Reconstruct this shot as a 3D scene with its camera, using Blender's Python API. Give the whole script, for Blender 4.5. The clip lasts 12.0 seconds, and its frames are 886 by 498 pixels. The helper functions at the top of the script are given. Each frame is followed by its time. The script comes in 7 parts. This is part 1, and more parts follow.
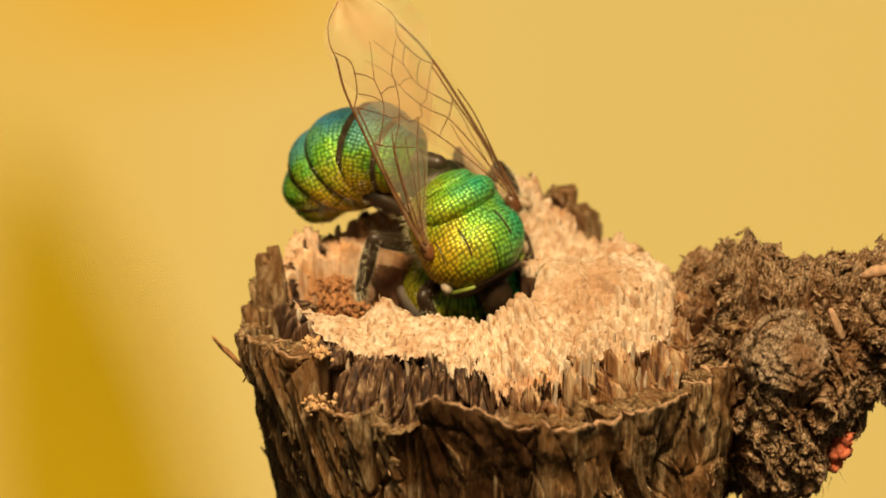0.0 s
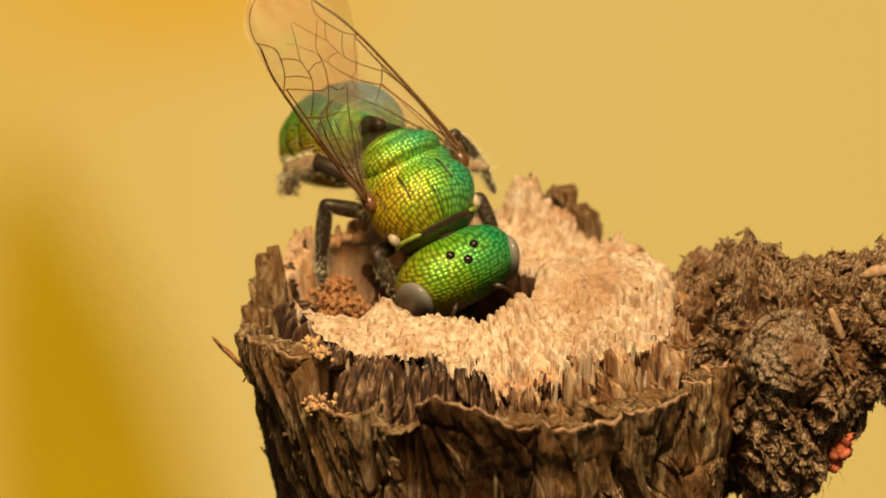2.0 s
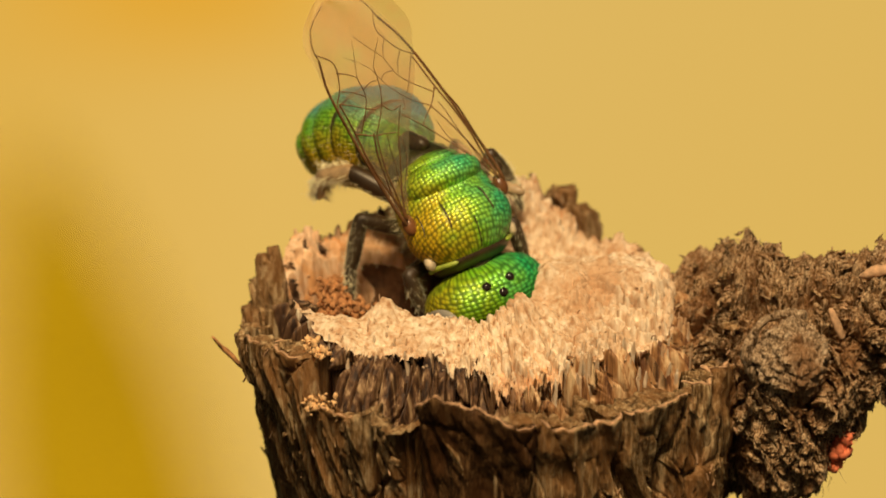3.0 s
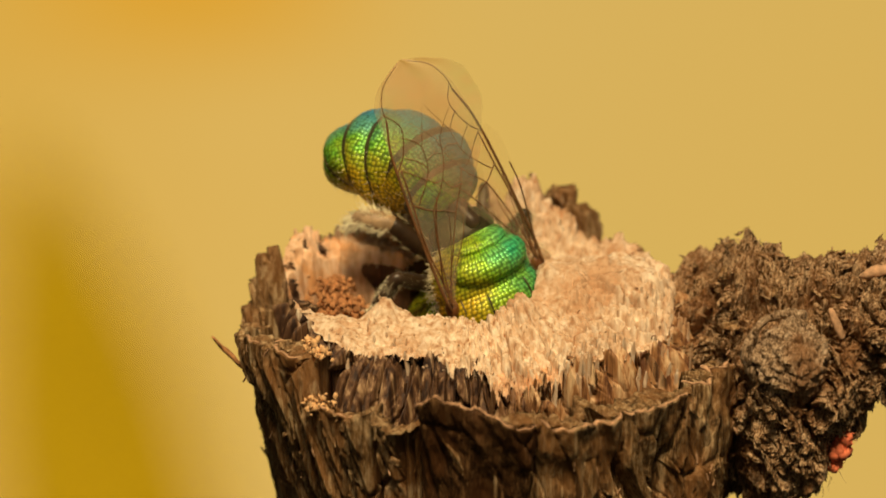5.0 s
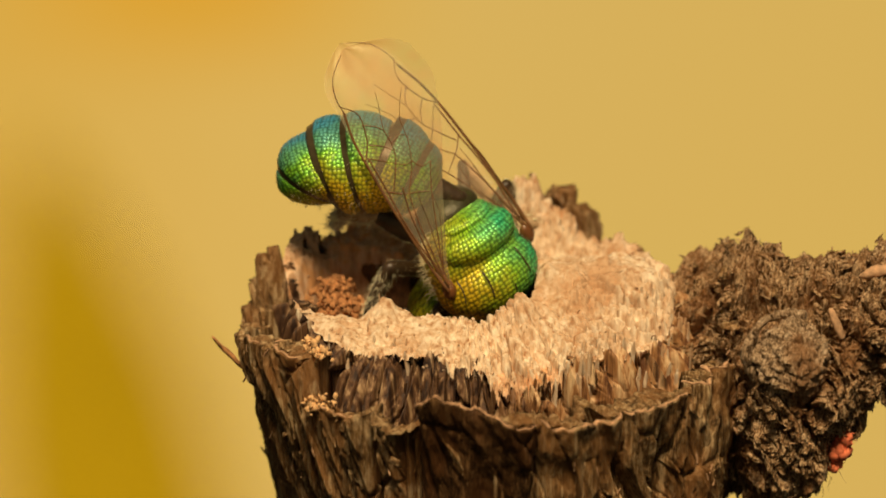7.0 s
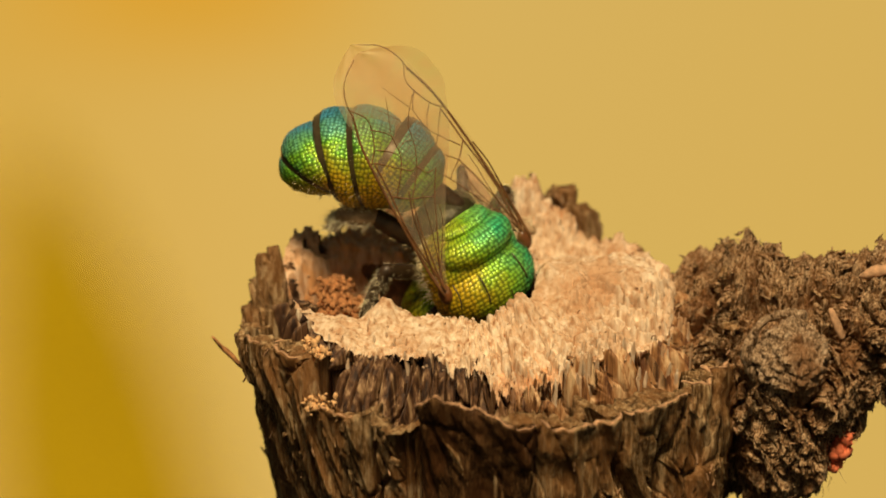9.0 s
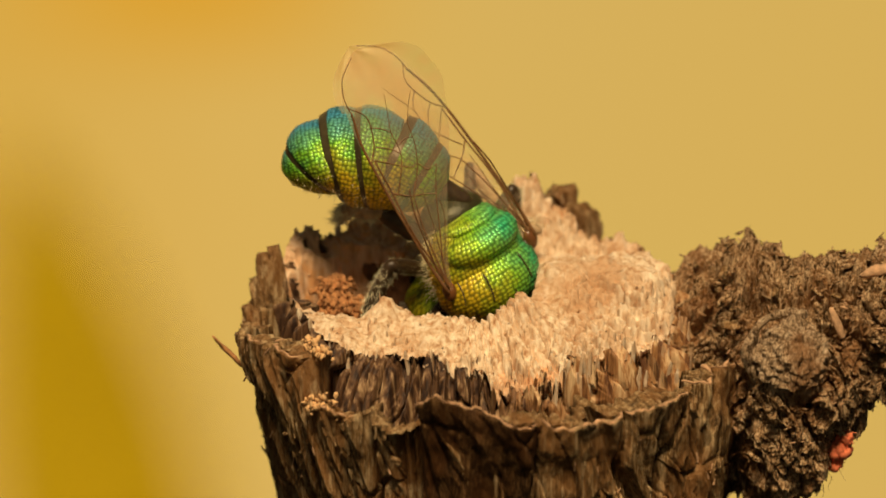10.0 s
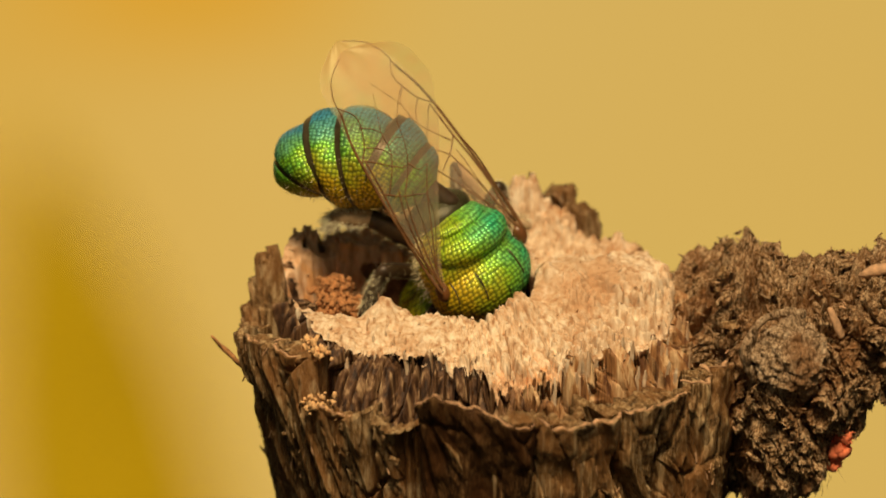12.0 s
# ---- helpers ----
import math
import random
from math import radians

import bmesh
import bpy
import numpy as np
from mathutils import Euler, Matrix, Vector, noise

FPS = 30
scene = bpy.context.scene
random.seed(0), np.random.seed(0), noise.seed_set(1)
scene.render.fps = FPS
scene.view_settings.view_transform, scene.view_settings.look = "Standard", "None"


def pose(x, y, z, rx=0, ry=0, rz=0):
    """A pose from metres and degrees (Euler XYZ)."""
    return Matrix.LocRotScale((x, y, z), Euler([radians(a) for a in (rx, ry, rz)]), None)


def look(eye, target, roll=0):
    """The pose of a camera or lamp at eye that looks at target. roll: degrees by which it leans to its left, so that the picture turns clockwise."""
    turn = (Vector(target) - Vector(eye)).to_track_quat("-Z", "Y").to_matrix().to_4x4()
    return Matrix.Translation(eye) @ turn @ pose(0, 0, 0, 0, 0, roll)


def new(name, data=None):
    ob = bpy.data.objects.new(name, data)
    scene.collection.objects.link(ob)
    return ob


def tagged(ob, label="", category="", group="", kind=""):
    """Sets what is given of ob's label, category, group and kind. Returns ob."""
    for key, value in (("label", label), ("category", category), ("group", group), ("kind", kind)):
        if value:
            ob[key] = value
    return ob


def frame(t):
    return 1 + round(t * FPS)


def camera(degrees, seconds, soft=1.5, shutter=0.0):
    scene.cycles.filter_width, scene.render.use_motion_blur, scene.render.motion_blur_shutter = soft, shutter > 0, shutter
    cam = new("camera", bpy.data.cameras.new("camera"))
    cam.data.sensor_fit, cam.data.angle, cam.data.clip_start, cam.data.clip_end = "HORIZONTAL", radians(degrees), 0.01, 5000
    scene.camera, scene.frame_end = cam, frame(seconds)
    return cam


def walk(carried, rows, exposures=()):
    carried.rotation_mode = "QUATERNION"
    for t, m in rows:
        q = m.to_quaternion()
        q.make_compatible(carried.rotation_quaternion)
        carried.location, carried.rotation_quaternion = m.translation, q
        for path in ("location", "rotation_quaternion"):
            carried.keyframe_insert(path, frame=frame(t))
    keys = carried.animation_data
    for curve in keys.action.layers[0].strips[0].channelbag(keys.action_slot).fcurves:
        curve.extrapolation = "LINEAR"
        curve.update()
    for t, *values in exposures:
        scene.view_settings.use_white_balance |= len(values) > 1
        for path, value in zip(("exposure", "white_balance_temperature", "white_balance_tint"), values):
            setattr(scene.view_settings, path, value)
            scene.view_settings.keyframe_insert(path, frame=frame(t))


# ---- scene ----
MM = 0.001                       # lengths below are in millimetres and are scaled by this
TILT = 25.0                      # the camera looks down on the cut end by this angle
EYE_FAR = 150.0
AIM = Vector((-0.86, 0.0, 0.872))
CS, SN = math.cos(radians(TILT)), math.sin(radians(TILT))
RIGHT, UP, TOWARD = Vector((1, 0, 0)), Vector((0, SN, CS)), Vector((0, -CS, SN))
cam = camera(2 * math.degrees(math.atan(7.84 / EYE_FAR)), 12.0, soft=1.7, shutter=0.3)
cam.data.dof.use_dof = True
cam.data.dof.focus_distance = 0.1488
cam.data.dof.aperture_fstop = 125.0


def sway(right, up):
    """The camera's pose, shifted sideways and upwards by so many millimetres."""
    aim = AIM + RIGHT * right + UP * up
    return look((aim + TOWARD * EYE_FAR) * MM, aim * MM)


walk(cam, [(0, sway(0, 0)), (9.4, sway(0, 0)), (10.4, sway(-0.012, -0.018)), (11.4, sway(-0.010, -0.018)), (12, sway(0.014, -0.016))], [(0, 0.28), (0.5, 0.17), (1, 0.19), (2.5, 0.17), (5, 0.06), (6.5, 0.05), (12, 0.03)])

# ---- light ----
SUN_UP, SUN_ROUND = 65.0, 0.0  # elevation; turned from the camera's side (left: positive)
world = bpy.data.worlds.new("sky")
scene.world = world
world.use_nodes = True
wn = world.node_tree
sky = wn.nodes.new("ShaderNodeTexSky")
sky.sky_type = "NISHITA"
sky.sun_disc = False
sky.sun_elevation = radians(SUN_UP)
sky.sun_rotation = radians(180 + SUN_ROUND)
warm = wn.nodes.new("ShaderNodeMix")      # light that comes back from golden foliage all round
warm.data_type, warm.blend_type = "RGBA", "MULTIPLY"
warm.inputs[0].default_value = 1.0
warm.inputs[7].default_value = (1.0, 0.72, 0.36, 1)
wn.links.new(sky.outputs[0], warm.inputs[6])
wn.links.new(warm.outputs[2], wn.nodes["Background"].inputs[0])
wn.nodes["Background"].inputs[1].default_value = 0.034
sun = new("sun", bpy.data.lights.new("sun", "SUN"))
sun.data.energy = 4.2
sun.data.angle = radians(15)
sun.data.color = (1.0, 0.77, 0.45)
sun_way = Vector((math.sin(radians(-SUN_ROUND)) * math.cos(radians(SUN_UP)),
                  -math.cos(radians(SUN_ROUND)) * math.cos(radians(SUN_UP)), math.sin(radians(SUN_UP))))
sun.matrix_basis = look(sun_way, (0, 0, 0))

from mathutils.bvhtree import BVHTree

# ---- noise and mesh helpers ----
def lattice(ix, iy, iz, seed):
    h = (ix.astype(np.int64) * 374761393 + iy.astype(np.int64) * 668265263 + iz.astype(np.int64) * 1274126177 + seed * 974634777) & 0xFFFFFFFF
    h = ((h ^ (h >> 13)) * 1103515245 + 12345) & 0xFFFFFFFF
    h = ((h ^ (h >> 16)) * 2246822519) & 0xFFFFFFFF
    return ((h ^ (h >> 15)) & 0xFFFFFF) / float(0xFFFFFF)


def value_noise(x, y, z, seed=0):
    """Smooth noise from -1 to 1."""
    x, y, z = np.broadcast_arrays(np.asarray(x, float), np.asarray(y, float), np.asarray(z, float))
    fx, fy, fz = np.floor(x), np.floor(y), np.floor(z)
    u, v, w = x - fx, y - fy, z - fz
    u, v, w = (a * a * (3 - 2 * a) for a in (u, v, w))
    total = 0
    for dx in (0, 1):
        for dy in (0, 1):
            for dz in (0, 1):
                k = (u if dx else 1 - u) * (v if dy else 1 - v) * (w if dz else 1 - w)
                total = total + k * lattice(fx + dx, fy + dy, fz + dz, seed)
    return 2 * total - 1


def fbm(x, y, z, octaves=4, seed=0, gain=0.5):
    total, amp = 0, 1.0
    for k in range(octaves):
        total = total + amp * value_noise(x * 2 ** k, y * 2 ** k, z * 2 ** k, seed + 17 * k)
        amp *= gain
    return total


def ridges(x, y, z, octaves=3, seed=0):
    """1 along thin crests, falling off to both sides."""
    total, amp, norm = 0, 1.0, 0.0
    for k in range(octaves):
        total = total + amp * (1 - np.abs(value_noise(x * 2 ** k, y * 2 ** k, z * 2 ** k, seed + 31 * k)))
        norm += amp
        amp *= 0.5
    return total / norm


def cells(x, y, seed=0):
    """Flat cells: each point's random value, and its nearness to the cell's border."""
    fx, fy = np.floor(x), np.floor(y)
    best = np.full(np.shape(x), 9.0)
    second = np.full(np.shape(x), 9.0)
    value = np.zeros(np.shape(x))
    zero = np.zeros(np.shape(x))
    for dx in (-1, 0, 1):
        for dy in (-1, 0, 1):
            cx, cy = fx + dx, fy + dy
            px = cx + lattice(cx, cy, zero, seed)
            py = cy + lattice(cx, cy, zero, seed + 5)
            d = np.hypot(px - x, py - y)
            nearer = d < best
            second = np.where(nearer, best, np.minimum(second, d))
            value = np.where(nearer, lattice(cx, cy, zero, seed + 9), value)
            best = np.minimum(best, d)
    return value, second - best


def smooth(a, b, x):
    t = np.clip((x - a) / (b - a), 0, 1)
    return t * t * (3 - 2 * t)


def grid_mesh(name, pts, wrap=False, close=False):
    """A mesh from rows x columns of points in millimetres; wrap joins the last column to the first."""
    rows, cols = pts.shape[:2]
    idx = np.arange(rows * cols).reshape(rows, cols)
    right = np.roll(idx, -1, 1) if wrap else idx[:, 1:]
    left = idx if wrap else idx[:, :-1]
    quads = np.stack([left[:-1], right[:-1], right[1:], left[1:]], -1).reshape(-1, 4)
    faces = quads.tolist()
    if close:
        faces.append(idx[0][::-1].tolist())
        faces.append(idx[-1].tolist())
    me = bpy.data.meshes.new(name)
    me.from_pydata((pts.reshape(-1, 3) * MM).tolist(), [], faces)
    me.polygons.foreach_set("use_smooth", [True] * len(me.polygons))
    me.update()
    return me


def joined(name, meshes):
    """One mesh out of several (points in metres already)."""
    verts, faces = [], []
    for me in meshes:
        base = len(verts)
        verts += [v.co[:] for v in me.vertices]
        faces += [[base + i for i in p.vertices] for p in me.polygons]
        bpy.data.meshes.remove(me)
    out = bpy.data.meshes.new(name)
    out.from_pydata(verts, [], faces)
    out.polygons.foreach_set("use_smooth", [True] * len(out.polygons))
    out.update()
    return out


def part(name, me, material, parent, label=""):
    """Links a mesh as one object under a thing or a part."""
    ob = new(name, me)
    me.name = name
    if material:
        me.materials.append(material)
    ob.parent = parent
    return tagged(ob, label)


def ball(center, radii, rows=24, cols=36, power=1.0, bumps=0.0, seed=0, turn=None):
    """An ellipsoid, squarer with a power under 1."""
    a = np.linspace(-math.pi / 2, math.pi / 2, rows)[:, None]
    b = np.linspace(0, 2 * math.pi, cols, endpoint=False)[None, :]
    sg = lambda v: np.sign(v) * np.abs(v) ** power
    x, y, z = sg(np.cos(a)) * sg(np.cos(b)), sg(np.cos(a)) * sg(np.sin(b)), sg(np.sin(a)) * np.ones_like(b)
    k = 1 + bumps * fbm(x * 2, y * 2, z * 2, 3, seed) if bumps else 1
    p = np.stack([x * radii[0] * k, y * radii[1] * k, z * radii[2] * k], -1)
    if turn is not None:
        p = p @ np.array(turn.to_3x3()).T
    return grid_mesh("ball", p + np.array(center), wrap=True)


def tube(points, radii, sides=10, bumps=0.0, seed=0, flat=1.0):
    """A tapered tube through points, with rounded ends."""
    p = np.array(points, float)
    r = np.array(radii, float)
    n = len(p)
    d = np.gradient(p, axis=0)
    d /= np.linalg.norm(d, axis=1)[:, None] + 1e-9
    up = np.array([0.31, 0.22, 0.93]) if abs(d[0][2]) < 0.9 else np.array([0.9, 0.3, 0.1])
    rings = []
    first = True
    for i in range(n):
        s = np.cross(d[i], up); s /= np.linalg.norm(s)
        up = np.cross(s, d[i])
        b = np.linspace(0, 2 * math.pi, sides, endpoint=False)
        rr = r[i] * (1 + (bumps * value_noise(np.cos(b) * 2, np.sin(b) * 2, i * 0.7, seed) if bumps else 0))
        ring = lambda c, k: c + (s[None] * np.cos(b)[:, None] + up[None] * np.sin(b)[:, None] * flat) * (rr * k if np.ndim(rr) == 0 else (rr * k)[:, None])
        if first:
            rings += [ring(p[i] - d[i] * r[i] * 0.9, 0.02), ring(p[i] - d[i] * r[i] * 0.6, 0.7)]
            first = False
        rings.append(ring(p[i], 1.0))
        if i == n - 1:
            rings += [ring(p[i] + d[i] * r[i] * 0.6, 0.7), ring(p[i] + d[i] * r[i] * 0.9, 0.02)]
    return grid_mesh("tube", np.array(rings), wrap=True, close=True)


def bend(points, steps=6):
    """A smooth line through points."""
    p = [Vector(q) for q in points]
    p = [2 * p[0] - p[1]] + p + [2 * p[-1] - p[-2]]
    out = []
    for i in range(1, len(p) - 2):
        for k in range(steps):
            t = k / steps
            a, b, c, d = p[i - 1], p[i], p[i + 1], p[i + 2]
            out.append(0.5 * (2 * b + (c - a) * t + (2 * a - 5 * b + 4 * c - d) * t * t + (3 * b - a - 3 * c + d) * t ** 3))
    out.append(p[-2])
    return [tuple(v) for v in out]


def tufts(roots, ways, lengths, thick, seed=0):
    """Fine three-sided hairs in one mesh."""
    rng = np.random.RandomState(seed)
    verts, faces = [], []
    for root, way, length in zip(roots, ways, lengths):
        w = Vector(way).normalized()
        a = w.orthogonal().normalized()
        b = w.cross(a)
        droop = Vector(rng.normal(0, 0.25, 3))
        base = len(verts)
        for s, k in ((0, 1.0), (0.5, 0.8)):
            c = Vector(root) + (w + droop * s * s) * length * s
            for j in range(3):
                an = 2.1 * j
                verts.append(tuple((c + (a * math.cos(an) + b * math.sin(an)) * thick * k) * MM))
        verts.append(tuple((Vector(root) + (w + droop) * length) * MM))
        for j in range(3):
            k = (j + 1) % 3
            faces += [(base + j, base + k, base + 3 + k, base + 3 + j), (base + 3 + j, base + 3 + k, base + 6)]
    me = bpy.data.meshes.new("hair")
    me.from_pydata(verts, [], faces)
    me.update()
    return me

# ---- materials ----
class Nodes:
    """Short hand for a procedural material; scales are per millimetre, in the object's own space."""

    def __init__(self, name, rough=0.7, metal=0.0):
        self.mat = bpy.data.materials.new(name)
        self.mat.use_nodes = True
        self.tree = self.mat.node_tree
        self.skin = self.tree.nodes["Principled BSDF"]
        self.skin.inputs["Roughness"].default_value = rough
        self.skin.inputs["Metallic"].default_value = metal
        self.where = self.add("ShaderNodeTexCoord").outputs["Object"]

    def add(self, kind):
        return self.tree.nodes.new(kind)

    def link(self, a, b):
        self.tree.links.new(a, b)

    def space(self, sx, sy=None, sz=None, turn=(0, 0, 0)):
        m = self.add("ShaderNodeMapping")
        m.inputs["Scale"].default_value = tuple(v / MM for v in (sx, sy or sx, sz or sx))
        m.inputs["Rotation"].default_value = turn
        self.link(self.where, m.inputs[0])
        return m.outputs[0]

    def noise(self, space, detail=6.0, rough=0.6, warp=0.0):
        n = self.add("ShaderNodeTexNoise")
        n.inputs["Scale"].default_value = 1.0
        n.inputs["Detail"].default_value = detail
        n.inputs["Roughness"].default_value = rough
        n.inputs["Distortion"].default_value = warp
        self.link(space, n.inputs["Vector"])
        return n.outputs[0]

    def ramp(self, fac, *stops):
        n = self.add("ShaderNodeValToRGB")
        while len(n.color_ramp.elements) < len(stops):
            n.color_ramp.elements.new(0.5)
        for e, (pos, c) in zip(n.color_ramp.elements, stops):
            e.position = pos
            e.color = (*c, 1) if len(c) == 3 else c
        self.link(fac, n.inputs[0])
        return n.outputs[0]

    def mix(self, fac, a, b, how="MIX"):
        n = self.add("ShaderNodeMix")
        n.data_type, n.blend_type = "RGBA", how
        for sock, v in ((n.inputs[0], fac), (n.inputs[6], a), (n.inputs[7], b)):
            if hasattr(v, "links"):
                self.link(v, sock)
            else:
                sock.default_value = v if isinstance(v, float) else (*v, 1)
        return n.outputs[2]

    def math(self, how, a, b):
        n = self.add("ShaderNodeMath")
        n.operation = how
        for sock, v in zip(n.inputs, (a, b)):
            if hasattr(v, "links"):
                self.link(v, sock)
            else:
                sock.default_value = v
        return n.outputs[0]

    def height(self, source, millimetres, strength=1.0):
        n = self.add("ShaderNodeBump")
        n.inputs["Strength"].default_value = strength
        n.inputs["Distance"].default_value = millimetres * MM
        self.link(source, n.inputs["Height"])
        last = self.skin.inputs["Normal"]
        if last.is_linked:
            self.link(last.links[0].from_socket, n.inputs["Normal"])
        self.link(n.outputs[0], last)

    def paint(self, colour):
        if hasattr(colour, "links"):
            self.link(colour, self.skin.inputs["Base Color"])
        else:
            self.skin.inputs["Base Color"].default_value = (*colour, 1)
        return self.mat


def wood_material():
    n = Nodes("broken wood", 0.8)
    fibre = n.noise(n.space(8, 8, 0.8), 5)
    patch = n.noise(n.space(0.8, 0.8, 0.6), 5, 0.6)
    dust = n.noise(n.space(3.0, 3.0, 2.0), 6, 0.65)
    fine = n.noise(n.space(30, 30, 8), 3)
    c = n.ramp(fibre, (0.32, (0.36, 0.18, 0.08)), (0.46, (0.62, 0.43, 0.27)), (0.64, (0.80, 0.66, 0.49)))
    c = n.mix(n.ramp(patch, (0.46, (0, 0, 0)), (0.62, (0.8, 0.8, 0.8))), c, (0.50, 0.28, 0.14))
    c = n.mix(n.ramp(dust, (0.30, (0.6, 0.6, 0.6)), (0.42, (0, 0, 0))), c, (0.42, 0.20, 0.08))
    c = n.mix(n.ramp(dust, (0.56, (0, 0, 0)), (0.72, (0.7, 0.7, 0.7))), c, (0.88, 0.75, 0.58))
    n.height(fibre, 0.05, 0.7)
    n.height(dust, 0.04, 0.6)
    n.height(fine, 0.008, 0.6)
    return n.paint(c)


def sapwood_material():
    """Weathered fibres, with the cavity's shade and the lit side painted in across them."""
    n = Nodes("weathered fibres with painted shade", 0.62)
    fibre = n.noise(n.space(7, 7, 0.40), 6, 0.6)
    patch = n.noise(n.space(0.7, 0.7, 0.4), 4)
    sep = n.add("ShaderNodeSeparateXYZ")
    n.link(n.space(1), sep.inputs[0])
    lit_side = n.math("ADD", n.math("MULTIPLY", sep.outputs[0], 0.30), n.math("MULTIPLY", patch, 1.1))
    old_shaded = n.ramp(fibre, (0.40, (0.026, 0.009, 0.003)), (0.53, (0.120, 0.054, 0.021)), (0.68, (0.44, 0.28, 0.15)))
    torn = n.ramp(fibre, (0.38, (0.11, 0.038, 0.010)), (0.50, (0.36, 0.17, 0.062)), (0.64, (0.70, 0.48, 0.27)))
    c = n.mix(n.ramp(lit_side, (0.40, (0, 0, 0)), (0.85, (1, 1, 1))), old_shaded, torn)
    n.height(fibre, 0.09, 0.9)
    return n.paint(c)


def bark_material(name, dark, mid, pale, stretch=1.0, fleck=0.5, low=0.37, high=0.63):
    n = Nodes(name, 0.6)
    n.skin.inputs["Specular IOR Level"].default_value = 0.45
    n.skin.inputs["Specular Tint"].default_value = (1.0, 0.85, 0.65, 1)
    grain = n.noise(n.space(7.0, 7.0, 0.6 * stretch), 7, 0.65, 0.3)
    patch = n.noise(n.space(0.9, 0.9, 0.4), 5, 0.6)
    blot = n.noise(n.space(1.7, 1.7, 0.9), 5, 0.65)
    fine = n.noise(n.space(22, 22, 5 * stretch ** 0.6), 4, 0.7)
    c = n.ramp(grain, (low, dark), (0.5 * low + 0.5 * high, mid), (high, pale))
    c = n.mix(fleck, c, n.ramp(fine, (low + 0.03, dark), (0.5 * low + 0.5 * high, mid), (high, pale)))
    rust = tuple(0.75 * b for b in mid)
    c = n.mix(n.ramp(patch, (0.46, (0, 0, 0)), (0.60, (0.7, 0.7, 0.7))), c, (rust[0] * 1.05, rust[1] * 0.80, rust[2] * 0.6))
    c = n.mix(n.ramp(blot, (0.60, (0, 0, 0)), (0.70, (0.55, 0.55, 0.55))), c, pale)
    n.height(grain, 0.10, 0.8)
    n.height(fine, 0.04, 0.9)
    return n.paint(c)


def beetle_green(name, gold, green, teal, along, metal=0.3, pits=12.0, shift=0.05, ringed=False, lean=-0.35):
    """Grained, brassy green cuticle whose iridescent sheen is painted as a hue drifting from side to side."""
    n = Nodes(name, 0.40, metal)
    sep = n.add("ShaderNodeSeparateXYZ")
    n.link(n.space(1), sep.inputs[0])
    x, y, z = sep.outputs
    k = n.math("MULTIPLY", x, along[0])
    k = n.math("ADD", k, n.math("MULTIPLY", y, along[1]))
    k = n.math("ADD", k, n.math("MULTIPLY", z, along[2]))
    k = n.math("ADD", k, n.math("MULTIPLY", n.noise(n.space(1.3), 3), 0.9))
    k = n.math("ADD", k, shift)
    c = n.ramp(k, (0.15, gold), (0.5, green), (0.9, teal))
    grid = n.add("ShaderNodeCombineXYZ")
    n.link(n.math("MULTIPLY", n.math("ARCTAN2", x, z if ringed else n.math("ADD", z, 0.45)), 0.95), grid.inputs[0])
    n.link(y if ringed else n.math("ADD", y, n.math("MULTIPLY", z, lean)), grid.inputs[1])
    cell = n.add("ShaderNodeTexVoronoi")
    cell.voronoi_dimensions = "2D"
    cell.inputs["Scale"].default_value = pits
    cell.inputs["Randomness"].default_value = 0.45
    n.link(grid.outputs[0], cell.inputs["Vector"])
    dome = n.ramp(cell.outputs[0], (0.18, (1, 1, 1)), (0.58, (0, 0, 0)))
    c = n.mix(dome, n.mix(0.70, c, (0.0, 0.025, 0.004)), c)
    n.height(dome, 0.012, 0.8)
    return n.paint(c)


def plain(name, colour, rough=0.5, metal=0.0, grain=6.0, spread=0.35, relief=0.01):
    n = Nodes(name, rough, metal)
    f = n.noise(n.space(grain), 5)
    n.height(f, relief, 0.6)
    return n.paint(n.ramp(f, (0.3, tuple(v * (1 - spread) for v in colour)), (0.7, tuple(min(1, v * (1 + spread)) for v in colour))))


